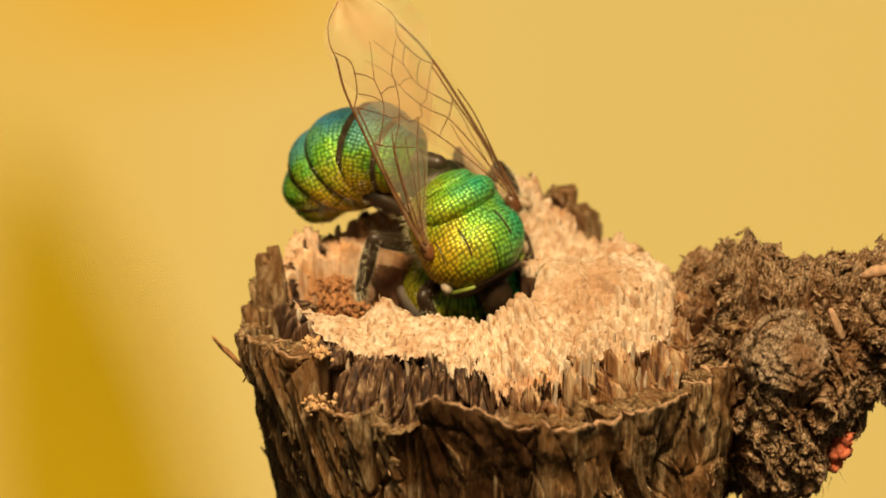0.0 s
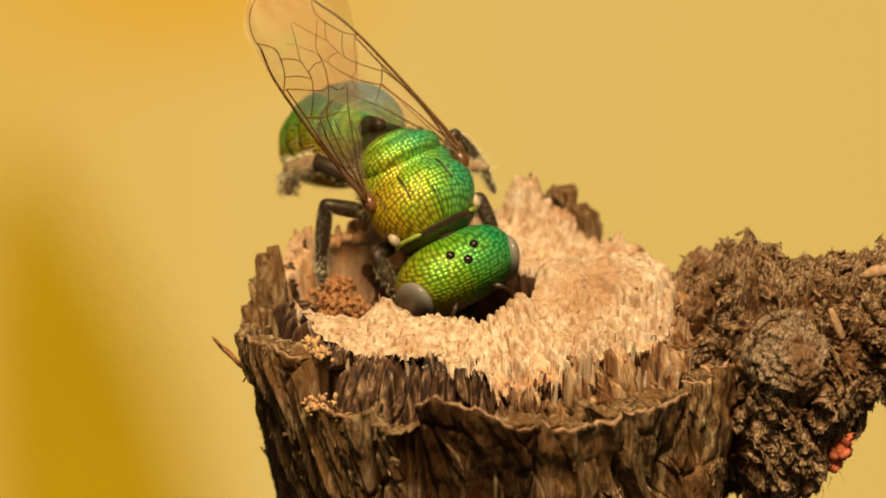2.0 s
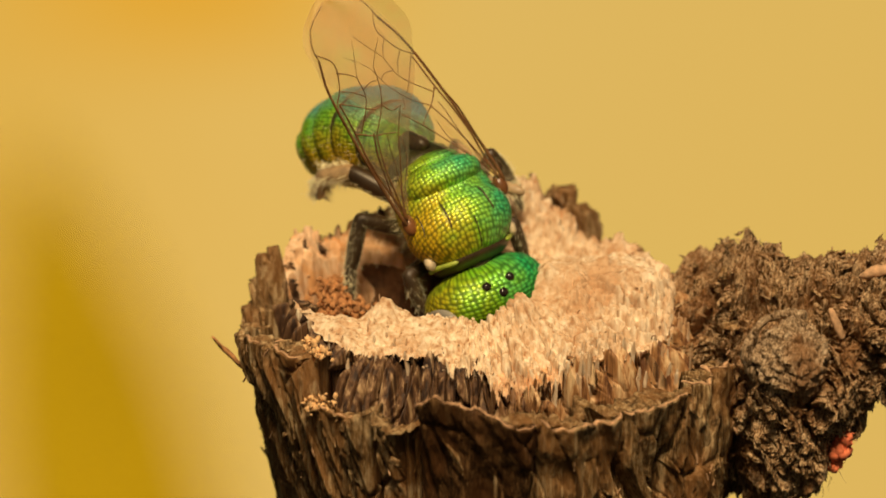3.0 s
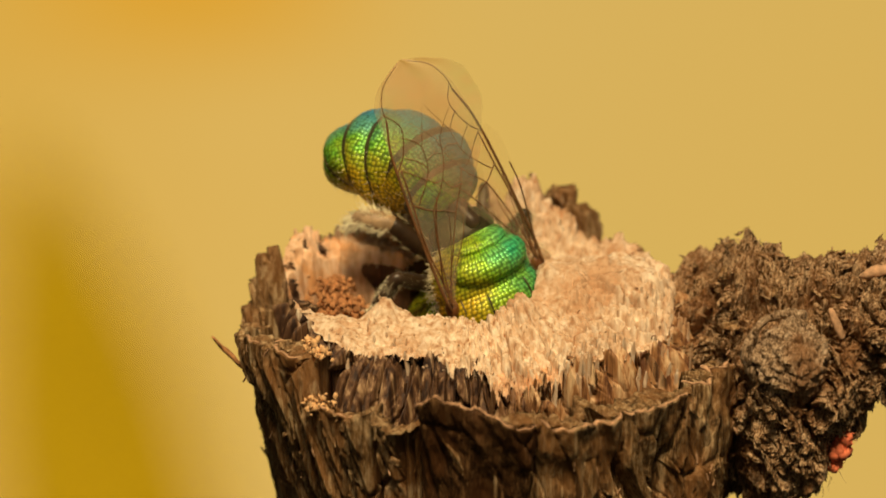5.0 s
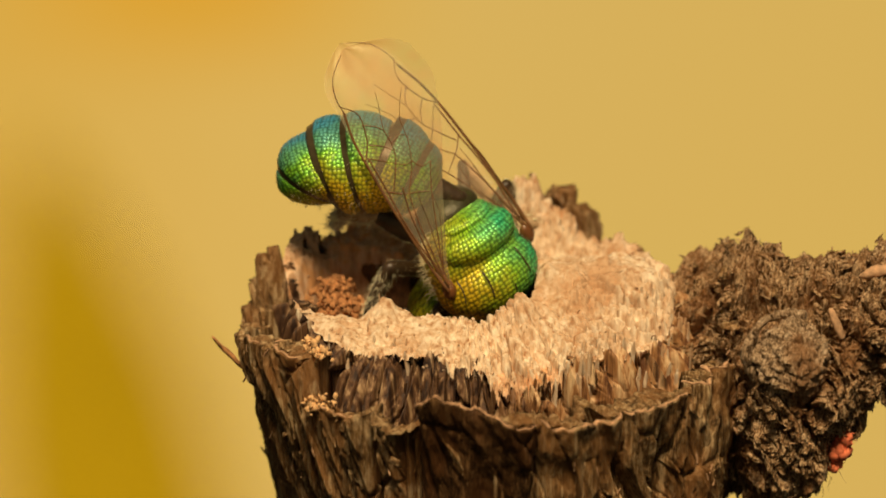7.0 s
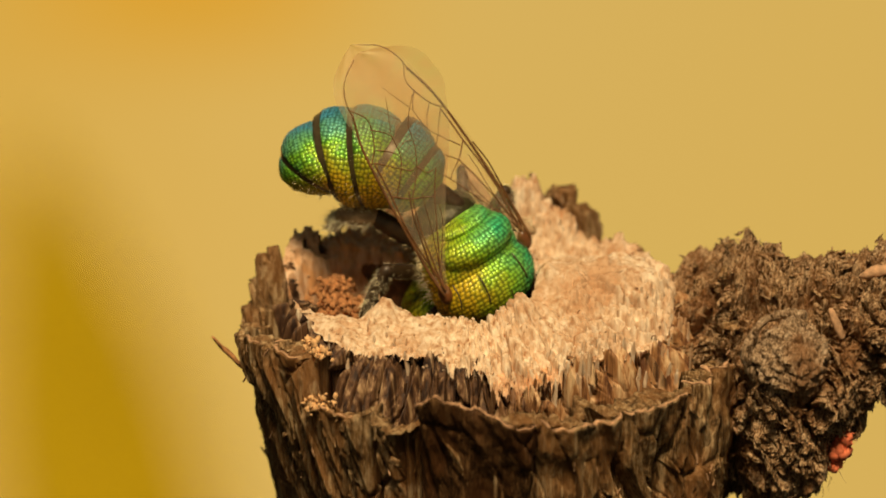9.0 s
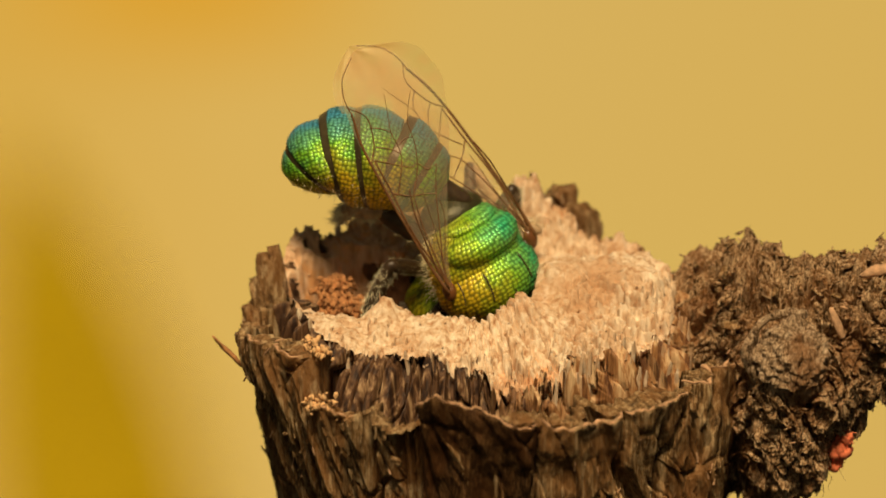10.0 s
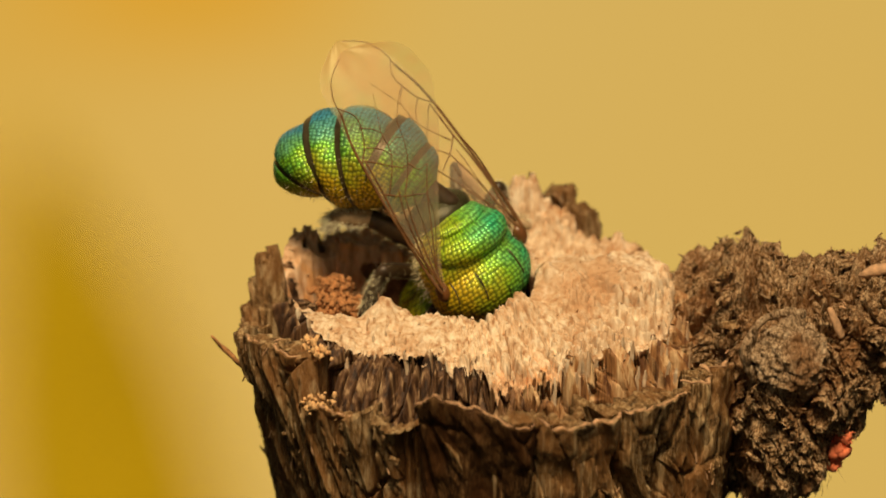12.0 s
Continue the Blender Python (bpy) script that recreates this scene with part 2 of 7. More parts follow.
def wing_material(name, body_share):
    """A clear, faintly smoky film with pearly gloss."""
    n = Nodes(name, 0.4)
    tree = n.tree
    film = n.noise(n.space(0.8), 3)
    tint = n.ramp(film, (0.3, (1.0, 0.88, 0.76)), (0.5, (1.0, 0.92, 0.80)), (0.62, (0.97, 0.95, 0.80)), (0.75, (1.0, 0.88, 0.77)))
    n.link(n.ramp(film, (0.3, (0.98, 0.62, 0.44)), (0.5, (0.98, 0.74, 0.52)), (0.60, (0.86, 0.92, 0.58)), (0.67, (1.0, 0.80, 0.50)), (0.80, (0.98, 0.62, 0.46))), n.skin.inputs["Base Color"])
    n.skin.inputs["Specular IOR Level"].default_value = 1.0
    n.skin.inputs["Thin Film Thickness"].default_value = 420
    n.height(n.noise(n.space(5), 3), 0.02, 0.5)
    lit = n.add("ShaderNodeBsdfTranslucent")
    n.link(tint, lit.inputs[0])
    body = n.add("ShaderNodeMixShader")
    body.inputs[0].default_value = 0.25
    sheen = n.add("ShaderNodeBsdfGlossy")
    sheen.inputs["Roughness"].default_value = 0.52
    n.link(n.ramp(n.noise(n.space(1.1, 0.7, 1.1), 2), (0.32, (1.0, 0.66, 0.55)), (0.46, (1.0, 0.80, 0.62)), (0.56, (0.80, 0.98, 0.72)), (0.66, (1.0, 0.92, 0.58)), (0.78, (1.0, 0.68, 0.60))), sheen.inputs["Color"])
    n.link(n.skin.inputs["Normal"].links[0].from_socket, sheen.inputs["Normal"])
    pearl = n.add("ShaderNodeMixShader")
    pearl.inputs[0].default_value = 0.35
    n.link(n.skin.outputs[0], pearl.inputs[1])
    n.link(sheen.outputs[0], pearl.inputs[2])
    n.link(pearl.outputs[0], body.inputs[1])
    n.link(lit.outputs[0], body.inputs[2])
    clear = n.add("ShaderNodeBsdfTransparent")
    clear.inputs[0].default_value = (0.99, 0.975, 0.95, 1)
    if body_share > 0.2:
        n.link(tint, clear.inputs[0])
    mixer = n.add("ShaderNodeMixShader")
    mixer.inputs[0].default_value = body_share
    n.link(clear.outputs[0], mixer.inputs[1])
    n.link(body.outputs[0], mixer.inputs[2])
    n.link(mixer.outputs[0], tree.nodes["Material Output"].inputs[0])
    return n.mat


def gnawed_material():
    n = Nodes("gnawed orange wood", 0.9)
    fibre = n.noise(n.space(8, 8, 1.5), 6, 0.65)
    patch = n.noise(n.space(1.6), 5, 0.6)
    c = n.ramp(fibre, (0.3, (0.46, 0.24, 0.11)), (0.48, (0.70, 0.44, 0.26)), (0.70, (0.86, 0.64, 0.44)))
    c = n.mix(n.ramp(patch, (0.50, (0, 0, 0)), (0.66, (0.8, 0.8, 0.8))), c, (0.74, 0.34, 0.11))
    n.height(fibre, 0.06, 0.9)
    n.height(patch, 0.10, 0.7)
    return n.paint(c)


WOOD = wood_material()
GNAWED = gnawed_material()
# shade inside the bore and behind the bee, put into dark brown
TUNNEL_SHADE = plain("shaded tunnel wood", (0.13, 0.060, 0.026), 0.8, 0, 5, 0.5, 0.06)
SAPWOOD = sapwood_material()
BARK = bark_material("brown fibrous bark", (0.020, 0.008, 0.003), (0.27, 0.148, 0.058), (0.74, 0.55, 0.32), 0.8, 0.35, 0.39, 0.65)
GNARL = bark_material("dark gnarled bark", (0.016, 0.006, 0.002), (0.28, 0.145, 0.058), (0.80, 0.58, 0.36), 3.0, 0.55, 0.40, 0.61)
# the front plate's brown bark, darkened further to carry its shade
SHADED_BARK = bark_material("dark brown bark with shade in it", (0.010, 0.003, 0.0008), (0.090, 0.040, 0.013), (0.36, 0.20, 0.085), 1.0, 0.5, 0.42, 0.68)
KNOT = bark_material("grey-brown knot bark", (0.025, 0.010, 0.004), (0.32, 0.20, 0.11), (0.78, 0.60, 0.42), 3.0, 0.6, 0.38, 0.64)
BAST = plain("tan inner bark", (0.50, 0.29, 0.16), 0.85, 0, 9, 0.35, 0.04)
CRUMB = plain("orange wood crumbs", (0.44, 0.20, 0.075), 0.9, 0, 9, 0.5, 0.05)
CHAFF = plain("pale orange flakes", (0.72, 0.43, 0.20), 0.8, 0, 8, 0.35, 0.04)
GOLD, GREEN, TEAL = (0.80, 0.55, 0.02), (0.36, 0.72, 0.04), (0.06, 0.66, 0.28)
THORAX_GREEN = beetle_green("thorax cuticle", GOLD, GREEN, TEAL, (0.38, 0.10, 0.10), 0.3, 12.0, 0.04)
HEAD_GREEN = beetle_green("head cuticle", (0.55, 0.50, 0.015), (0.22, 0.58, 0.02), (0.03, 0.52, 0.15), (0.28, 0.15, 0.1), 0.3, 12.0, 0.14, lean=0.5)
TAIL_GREEN = beetle_green("abdomen cuticle", GOLD, (0.24, 0.64, 0.04), (0.09, 0.44, 0.68), (0.15, 0.02, 0.60), 0.3, 13.0, 0.02, True)
DARK = plain("dark brown cuticle", (0.045, 0.026, 0.013), 0.4)
BAND = plain("dark brown band", (0.060, 0.045, 0.020), 0.35)
BRONZE = plain("dark bronze cuticle", (0.045, 0.040, 0.014), 0.4, 0.3, 14.0, 0.4, 0.02)
PALE = plain("ivory cuticle", (0.55, 0.43, 0.28), 0.5)
EYE = plain("pale grey eye", (0.27, 0.24, 0.20), 0.3, 0, 30, 0.06, 0.004)
TEGULA = plain("amber brown cuticle", (0.16, 0.06, 0.02), 0.3)
VEIN = plain("brown wing vein", (0.17, 0.075, 0.028), 0.4)
SHIN = plain("brown hairy cuticle", (0.40, 0.27, 0.15), 0.5)
FUZZ = plain("cream hair", (0.85, 0.70, 0.46), 0.7)
RED_FUZZ = plain("red lint", (0.90, 0.20, 0.09), 0.9)
FILM = wing_material("wing film", 0.26)
THIN_FILM = wing_material("thin hind wing film", 0.045)

# ---- distance ----
def backdrop():
    n = Nodes("glowing blurred yellow distance")
    sep = n.add("ShaderNodeSeparateXYZ")
    n.link(n.space(1), sep.inputs[0])
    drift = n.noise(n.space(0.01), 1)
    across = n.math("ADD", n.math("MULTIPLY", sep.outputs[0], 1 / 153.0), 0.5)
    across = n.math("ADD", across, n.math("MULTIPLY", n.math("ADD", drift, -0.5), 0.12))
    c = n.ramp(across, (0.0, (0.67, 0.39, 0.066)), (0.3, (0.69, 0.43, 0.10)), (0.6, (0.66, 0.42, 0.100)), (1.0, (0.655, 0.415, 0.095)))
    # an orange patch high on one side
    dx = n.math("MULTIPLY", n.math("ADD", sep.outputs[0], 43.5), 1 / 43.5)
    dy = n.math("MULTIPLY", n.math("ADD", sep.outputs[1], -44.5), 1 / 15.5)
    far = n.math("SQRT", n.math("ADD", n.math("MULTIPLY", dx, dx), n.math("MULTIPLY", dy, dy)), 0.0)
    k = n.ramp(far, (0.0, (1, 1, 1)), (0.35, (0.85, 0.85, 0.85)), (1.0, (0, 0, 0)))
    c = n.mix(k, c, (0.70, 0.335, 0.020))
    # the foliage's daylight is painted in and given off as a glow
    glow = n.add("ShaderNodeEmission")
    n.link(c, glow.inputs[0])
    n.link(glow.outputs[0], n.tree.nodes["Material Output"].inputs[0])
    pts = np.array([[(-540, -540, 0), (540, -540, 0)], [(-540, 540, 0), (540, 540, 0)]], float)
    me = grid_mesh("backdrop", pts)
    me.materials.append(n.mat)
    ob = tagged(new("backdrop", me), "plain self-lit backdrop of out-of-focus yellow foliage far behind the twig", "backdrop", kind="structure")
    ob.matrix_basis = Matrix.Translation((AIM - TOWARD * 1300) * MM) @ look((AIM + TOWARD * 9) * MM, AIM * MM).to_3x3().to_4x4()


backdrop()


def far_leaf():
    n = Nodes("ochre leaf", 0.9)
    n.skin.inputs["Specular IOR Level"].default_value = 0.1
    n.paint(n.ramp(n.noise(n.space(0.07), 2), (0.3, (0.38, 0.262, 0.004)), (0.7, (0.45, 0.31, 0.006))))
    v = np.linspace(0, 1, 40)[:, None]
    u = np.linspace(-1, 1, 17)[None, :]
    width = 13.5 * np.sin(np.pi * np.clip(v, 0, 1)) ** 0.75 + 0.05
    x = u * width
    y = 97 * v - 60 + 0 * u
    z = 0.018 * x * x + 5 * (v - 0.5) ** 2
    up = np.stack([x, y, z], -1)
    low = np.stack([x, y, z - 0.4], -1)
    me = grid_mesh("blade", np.concatenate([up, low[:, ::-1]], 1), wrap=True)
    leaf = tagged(new("leaf"), "blurred ochre yellow leaf hanging behind the twig", "leaf")
    leaf.matrix_basis = Matrix.Translation((AIM - TOWARD * 900 + RIGHT * -44.7 + UP * -22.5) * MM) @ look((AIM + TOWARD * 9) * MM, AIM * MM).to_3x3().to_4x4() @ pose(0, 0, 0, 0, 0, 13)
    part("blade", me, n.mat, leaf)
    rib = tube(bend([(0, -50, 1.3), (0, -8, 0.3), (0, 25, 1.3)]), [0.8] * 12 + [0.3])
    part("midrib", rib, n.mat, leaf)
    return leaf


LEAF = far_leaf()


# ---- the broken twig ----
stump = tagged(new("broken_twig"), "broken hollow twig end with pale splintered wood and grey-brown bark", "twig")
stump.matrix_basis = pose(0, 0, -9 * MM)
DOWN = Vector((0, 0, 9.0))       # parts are built about the cut face and hang from the twig's base


def set_part(name, me, material, label="", parent=None):
    ob = part(name, me, material, parent or stump, label)
    if parent is None:
        ob.matrix_basis = Matrix.Translation(DOWN * MM)
    return ob


def lump(x, y, cx, cy, rx, ry, sharp=1.0):
    return np.exp(-(((x - cx) / rx) ** 2 + ((y - cy) / ry) ** 2) ** sharp)


HOLE = (-0.60, 0.15)


def cut_height(x, y):
    """Height of the broken face over the plan, before the splinters."""
    z = 0.06 + 0.07 * fbm(x * 0.7, y * 0.7, 3.1, 3, 5)
    z = z - 0.34 * smooth(-1.3, -3.0, y) - 0.30 * smooth(2.7, 3.6, x) - 0.30 * smooth(1.3, 2.1, y) * smooth(0.2, 1.2, x)
    z = z - 0.30 * smooth(0.9, 1.9, np.hypot(x - 0.3, y + 0.1)) * smooth(0.2, -0.8, y) * smooth(-0.3, 0.7, x)
    z = z + 0.20 * lump(x, y, -0.55, -1.50, 0.95, 0.40)
    z = z + 0.36 * lump(x, y, -1.85, -1.10, 0.28, 0.32)                      # nub on the front lip
    z = z + 0.30 * lump(x, y, 0.45, -1.05, 0.42, 0.40) + 0.22 * lump(x, y, 1.15, -0.1, 0.6, 0.6)
    z = z + 0.46 * lump(x, y, 2.0, 0.15, 1.15, 0.75)                          # ridge beside the bore
    z = z + 0.78 * lump(x, y, 0.62, 3.05, 0.36, 0.36, 2.0)                     # tall shard behind
    z = z + 0.50 * lump(x, y, 1.15, 2.75, 0.48, 0.5, 2.0)
    z = z + 0.30 * lump(x, y, 2.45, 2.35, 0.48, 0.35, 2.0)
    z = z - 0.9 * smooth(2.85, 3.1, x) * smooth(0.9, 1.6, y)
    back_left = smooth(-0.6, -1.2, x) * smooth(0.7, 1.5, y)
    z = z + back_left * (0.18 + 0.26 * (cells(x * 1.9, y * 0.8 + 3, 44)[0] - 0.5))
    # pocket eaten out beside the bore
    pocket = smooth(1.08, 0.84, np.sqrt(((x + 2.35) / 1.28) ** 2 + ((y - 0.20) / 1.30) ** 2))
    z = z - pocket * (1.25 + back_left * 0.3) + pocket * 0.35 * lump(x, y, -2.7, 0.4, 0.6, 0.5)
    return z


def bark_radius(an, z):
    """Outer radius of the bark by angle and height, without its relief."""
    left = 0.5 - 0.5 * np.cos(an)
    back = np.clip(np.sin(an), 0, 1)
    deg = np.degrees(an) % 360
    r = 4.38 + 0.30 * np.exp(-((deg - 331) / 13) ** 2) * smooth(-0.3, -1.6, z) + 0.16 * left - 0.60 * back + 0.05 * fbm(np.cos(an) * 1.5, np.sin(an) * 1.5, z * 0.3, 3, 40)
    return r - (0.06 + 0.15 * left) * np.clip(-z - 0.3, 0, 9) ** 1.0


def wood_core():
    cols = 1500
    an = np.linspace(0, 2 * math.pi, cols, endpoint=False)[None, :]
    ca, sa = np.cos(an), np.sin(an)
    bore = 1.48 + 0.05 * fbm(ca * 2, sa * 2, 0.3, 4, 3) + 0.03 * fbm(ca * 9, sa * 9, 0.3, 3, 4)
    # distance from the bore's axis to the outer wood, which is broken back on the near side
    turn = lambda at: (an - at + math.pi) % (2 * math.pi) - math.pi
    out = 3.50 + 0.10 * fbm(ca * 1.3, sa * 1.3, 1.0, 3, 8) - 0.95 * np.exp(-(turn(1.43 * math.pi) / 0.42) ** 2)
    out = out - 0.95 * np.exp(-(turn(1.70 * math.pi) / 0.45) ** 2) - 0.15 * np.exp(-(turn(0.0) / 0.40) ** 2)
    out = out + 0.06 * (cells(an * 9, 0 * an, 12)[0] - 0.5) - 0.25 * np.exp(-((an - 0.35 * math.pi) / 0.5) ** 2) + 0.42 * np.exp(-((an - 0.86 * math.pi) / 0.35) ** 2)
    hx, hy = HOLE
    b = hx * ca + hy * sa
    reach = -b + np.sqrt(b * b - (hx * hx + hy * hy) + out * out)
    rows = []
    fibre = fbm(ca * 22, sa * 22, 0.0, 4, 21)
    front = np.exp(-((an[0] - 1.38 * math.pi) / 0.5) ** 2)

    def top(r):
        x, y = hx + r * ca, hy + r * sa
        z = cut_height(x, y)
        slope = smooth(-1.7, -2.7, y) + smooth(2.6, 3.4, x) + smooth(1.4, 2.4, y) + 0.6 * smooth(0.9, 1.6, x) * smooth(0.2, -0.5, y)
        v, edge = cells(x * 5.5, y * 4, 4)
        z = z + 0.12 * fbm(x * 2.0, y * 2.0, 0.4, 2, 7) + 0.055 * fbm(x * 4.2 + y * 1.7, y * 4.2 - x * 1.7, 0.2, 4, 9, 0.55)
        flute, fe = cells(an * 17 + 0.25 * r, r * 0.75, 14)
        thin, te = cells(an * 43, r * 1.3, 24)
        open_side = smooth(-0.9, 0.5, x) * smooth(-0.7, -1.7, y) + smooth(1.5, 2.4, x) * smooth(0.5, -0.3, y)
        z = z + np.clip(open_side, 0, 1) * (0.24 * (flute - 0.5) + 0.12 * (thin - 0.5) - 0.30 * smooth(0.14, 0, fe) - 0.10 * smooth(0.1, 0, te))
        lipside = smooth(0.35, 0.0, r - bore)
        z = z + lipside * (0.05 * fbm(an * 26, 0 * an, 0.1, 3, 16) + 0.02) + np.clip(slope, 0, 1) * (0.10 * fbm(x * 6 + 1.7 * y, y * 6 - 1.7 * x, 0.9, 4, 15, 0.7) + 0.10 * (v - 0.5) - 0.10 * smooth(0.12, 0, edge))
        return np.stack([x + 0.03 * value_noise(x * 9, y * 9, 3, 2), y + 0.03 * value_noise(x * 9, y * 9, 9, 3), z], -1)

    lip = top(bore)[0]
    for k in range(34):                                                   # the bore's wall, from the depth upwards
        f = k / 34.0
        z = -4.5 + (lip[:, 2] + 4.5) * f
        wall = bore[0] + 0.05 * fbm(ca[0] * 14, sa[0] * 14, z * 0.5, 3, 11) - 0.06 * (1 - f)
        rows.append(np.stack([hx + wall * ca[0] + 0.5 * (1 - f), hy + wall * sa[0] + 0.1 * (1 - f), z], -1))
    for k in range(170):
        f = (k + 0.5) / 170
        rows.append(top(bore + (reach - bore) * f)[0])
    rim = top(reach)[0]
    heart = grid_mesh("wood", np.array(rows), wrap=True)
    rows = rows[-1:]
    for k in range(60):                                                   # the splintered outside, down behind the bark
        f = (k + 1) / 60.0
        z = rim[:, 2] - (rim[:, 2] + 1.9) * f
        arc = an[0] * 3.4
        slant = (0.38 + 0.8 * front + 0.5 * np.exp(-(turn(1.90 * math.pi)[0] / 0.35) ** 2)) * f ** 0.8
        ledge, le = cells(arc * 4.5 + 0.3 * z, z * 0.9, 6)
        push = slant + 0.10 * fibre[0] * smooth(0, 0.12, f) + 0.05 * fbm(arc * 12, z * 1.3, 0.2, 3, 19)
        push = push + 0.50 * (ledge - 0.6) * smooth(0, 0.10, f) - 0.26 * smooth(0.16, 0, le)
        r = reach[0] + push
        far = np.hypot(hx + r * ca[0], hy + r * sa[0])
        r = r - np.clip(far - (bark_radius(an[0], z) - 0.52), 0, 9)
        rows.append(np.stack([hx + r * ca[0], hy + r * sa[0], z], -1))
    return heart, grid_mesh("sapwood", np.array(rows), wrap=True)


heart, sap = wood_core()
heart.materials.append(WOOD)
heart.materials.append(GNAWED)
heart.materials.append(TUNNEL_SHADE)
for face in heart.polygons:                # hollow and back wall are gnawed; bore side painted dark for its shade
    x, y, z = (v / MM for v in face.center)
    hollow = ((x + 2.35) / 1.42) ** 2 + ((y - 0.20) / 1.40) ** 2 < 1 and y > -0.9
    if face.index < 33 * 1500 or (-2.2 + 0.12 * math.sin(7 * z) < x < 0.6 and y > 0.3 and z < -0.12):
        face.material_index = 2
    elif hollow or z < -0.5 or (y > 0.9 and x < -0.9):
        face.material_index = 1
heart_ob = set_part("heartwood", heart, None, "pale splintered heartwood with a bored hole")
set_part("sapwood", sap, SAPWOOD, "brown fibres down the broken side, weathered and darkened with shade")


EDGE_AT = [0, 20, 48, 56, 60, 68, 74, 80, 150, 157, 164, 176, 181, 187, 196, 205, 214, 220, 223, 233, 246, 252, 262, 279, 293, 307, 320, 332, 345, 360]
EDGE_UP = [-1.2, -1.2, -0.9, -0.6, 0.1, 0.38, 0.40, -0.3, -0.4, -0.4, -0.35, -0.45, -0.5, -0.45, -0.25, -0.05, 0.08, 0.0, -0.75, -0.66, -0.70, -0.62, -0.45, -0.52, -0.58, -0.57, -0.60, -0.66, -1.0, -1.2]


def bark_top(an):
    """Height of the bark's torn edge by angle (0: towards the branch, 270 degrees: towards the viewer)."""
    z = np.interp(np.degrees(an) % 360, EDGE_AT, EDGE_UP)
    return z + 0.05 * fbm(np.cos(an) * 9, np.sin(an) * 9, 0.5, 4, 61) + 0.14 * (cells(an * 11, 0 * an, 8)[0] - 0.5) + 0.03 * (cells(an * 34, 0 * an, 18)[0] - 0.5)


def bark_relief(an, z):
    """Cracks, plates and grain that run along the twig."""
    arc = an * 4.3
    wav = 0.16 * fbm(arc * 0.8, z * 0.7, 0.0, 2, 70)
    along = (arc + wav) + 0.22 * z
    deep = ridges(along * 1.15, z * 0.22, 0.4, 2, 71)
    crack = smooth(0.82, 0.95, deep)
    plate, pe = cells(along * 1.6, z * 0.45 + 0.5 * wav, 72)
    chip, ce = cells(along * 6.0, z * 0.9, 76)
    strand = ridges(along * 2.6, z * 0.28, 0.2, 2, 74)
    thread = ridges(along * 7.5, z * 0.55, 0.9, 2, 75)
    fine = fbm(along * 14, z * 1.2, 0.7, 4, 73)
    return (-0.42 * crack + 0.24 * (plate - 0.5) - 0.16 * smooth(0.07, 0.0, pe) + 0.30 * (strand - 0.6)
            + 0.14 * (thread - 0.6) + 0.05 * (chip - 0.5) + 0.05 * fine)


def bark_sleeve():
    cols = 2000
    an = np.linspace(0, 2 * math.pi, cols, endpoint=False)
    ca, sa = np.cos(an), np.sin(an)
    edge = bark_top(an)
    rows = []
    steps = 190
    for k in range(steps + 1):
        f = k / steps
        z = edge - (edge + 9.0) * (f ** 1.9)
        deg = np.degrees(an)
        gap = 0.75 * np.exp(-((deg - 248.5 + 1.2 * z) / 2.6) ** 2) + 0.45 * np.exp(-((deg - 240.0 + 0.8 * z) / 1.2) ** 2) + 0.30 * np.exp(-((deg - 301 - z) / 0.9) ** 2)
        r = bark_radius(an, z) + bark_relief(an, z) - gap * smooth(0.0, 0.12, f)
        rows.append(np.stack([r * ca, r * sa, z], -1))
    inner = []
    r0 = bark_radius(an, edge) + bark_relief(an, edge)
    for k in range(18):                                                   # over the torn edge and down inside
        f = k / 17.0
        rr = r0 - 0.02 - (0.30 + 0.2 * fbm(an * 5, 0 * an, 1, 2, 79)) * smooth(0, 0.3, f) + 0.05 * fbm(an * 30, f * 3, 0, 3, 77) - 0.25 * smooth(0.3, 1, f)
        z = edge + 0.04 * np.sin(np.pi * min(1, f * 3)) + 0.05 * fbm(an * 40, f * 5, 0, 2, 78) * min(1, f * 6) - 1.9 * smooth(0.28, 1, f)
        inner.append(np.stack([rr * ca, rr * sa, z], -1))
    return grid_mesh("bark", np.array(inner[::-1] + rows), wrap=True, close=True)


bark = set_part("bark", bark_sleeve(), BARK, "cracked grey-brown bark with a torn upper edge")


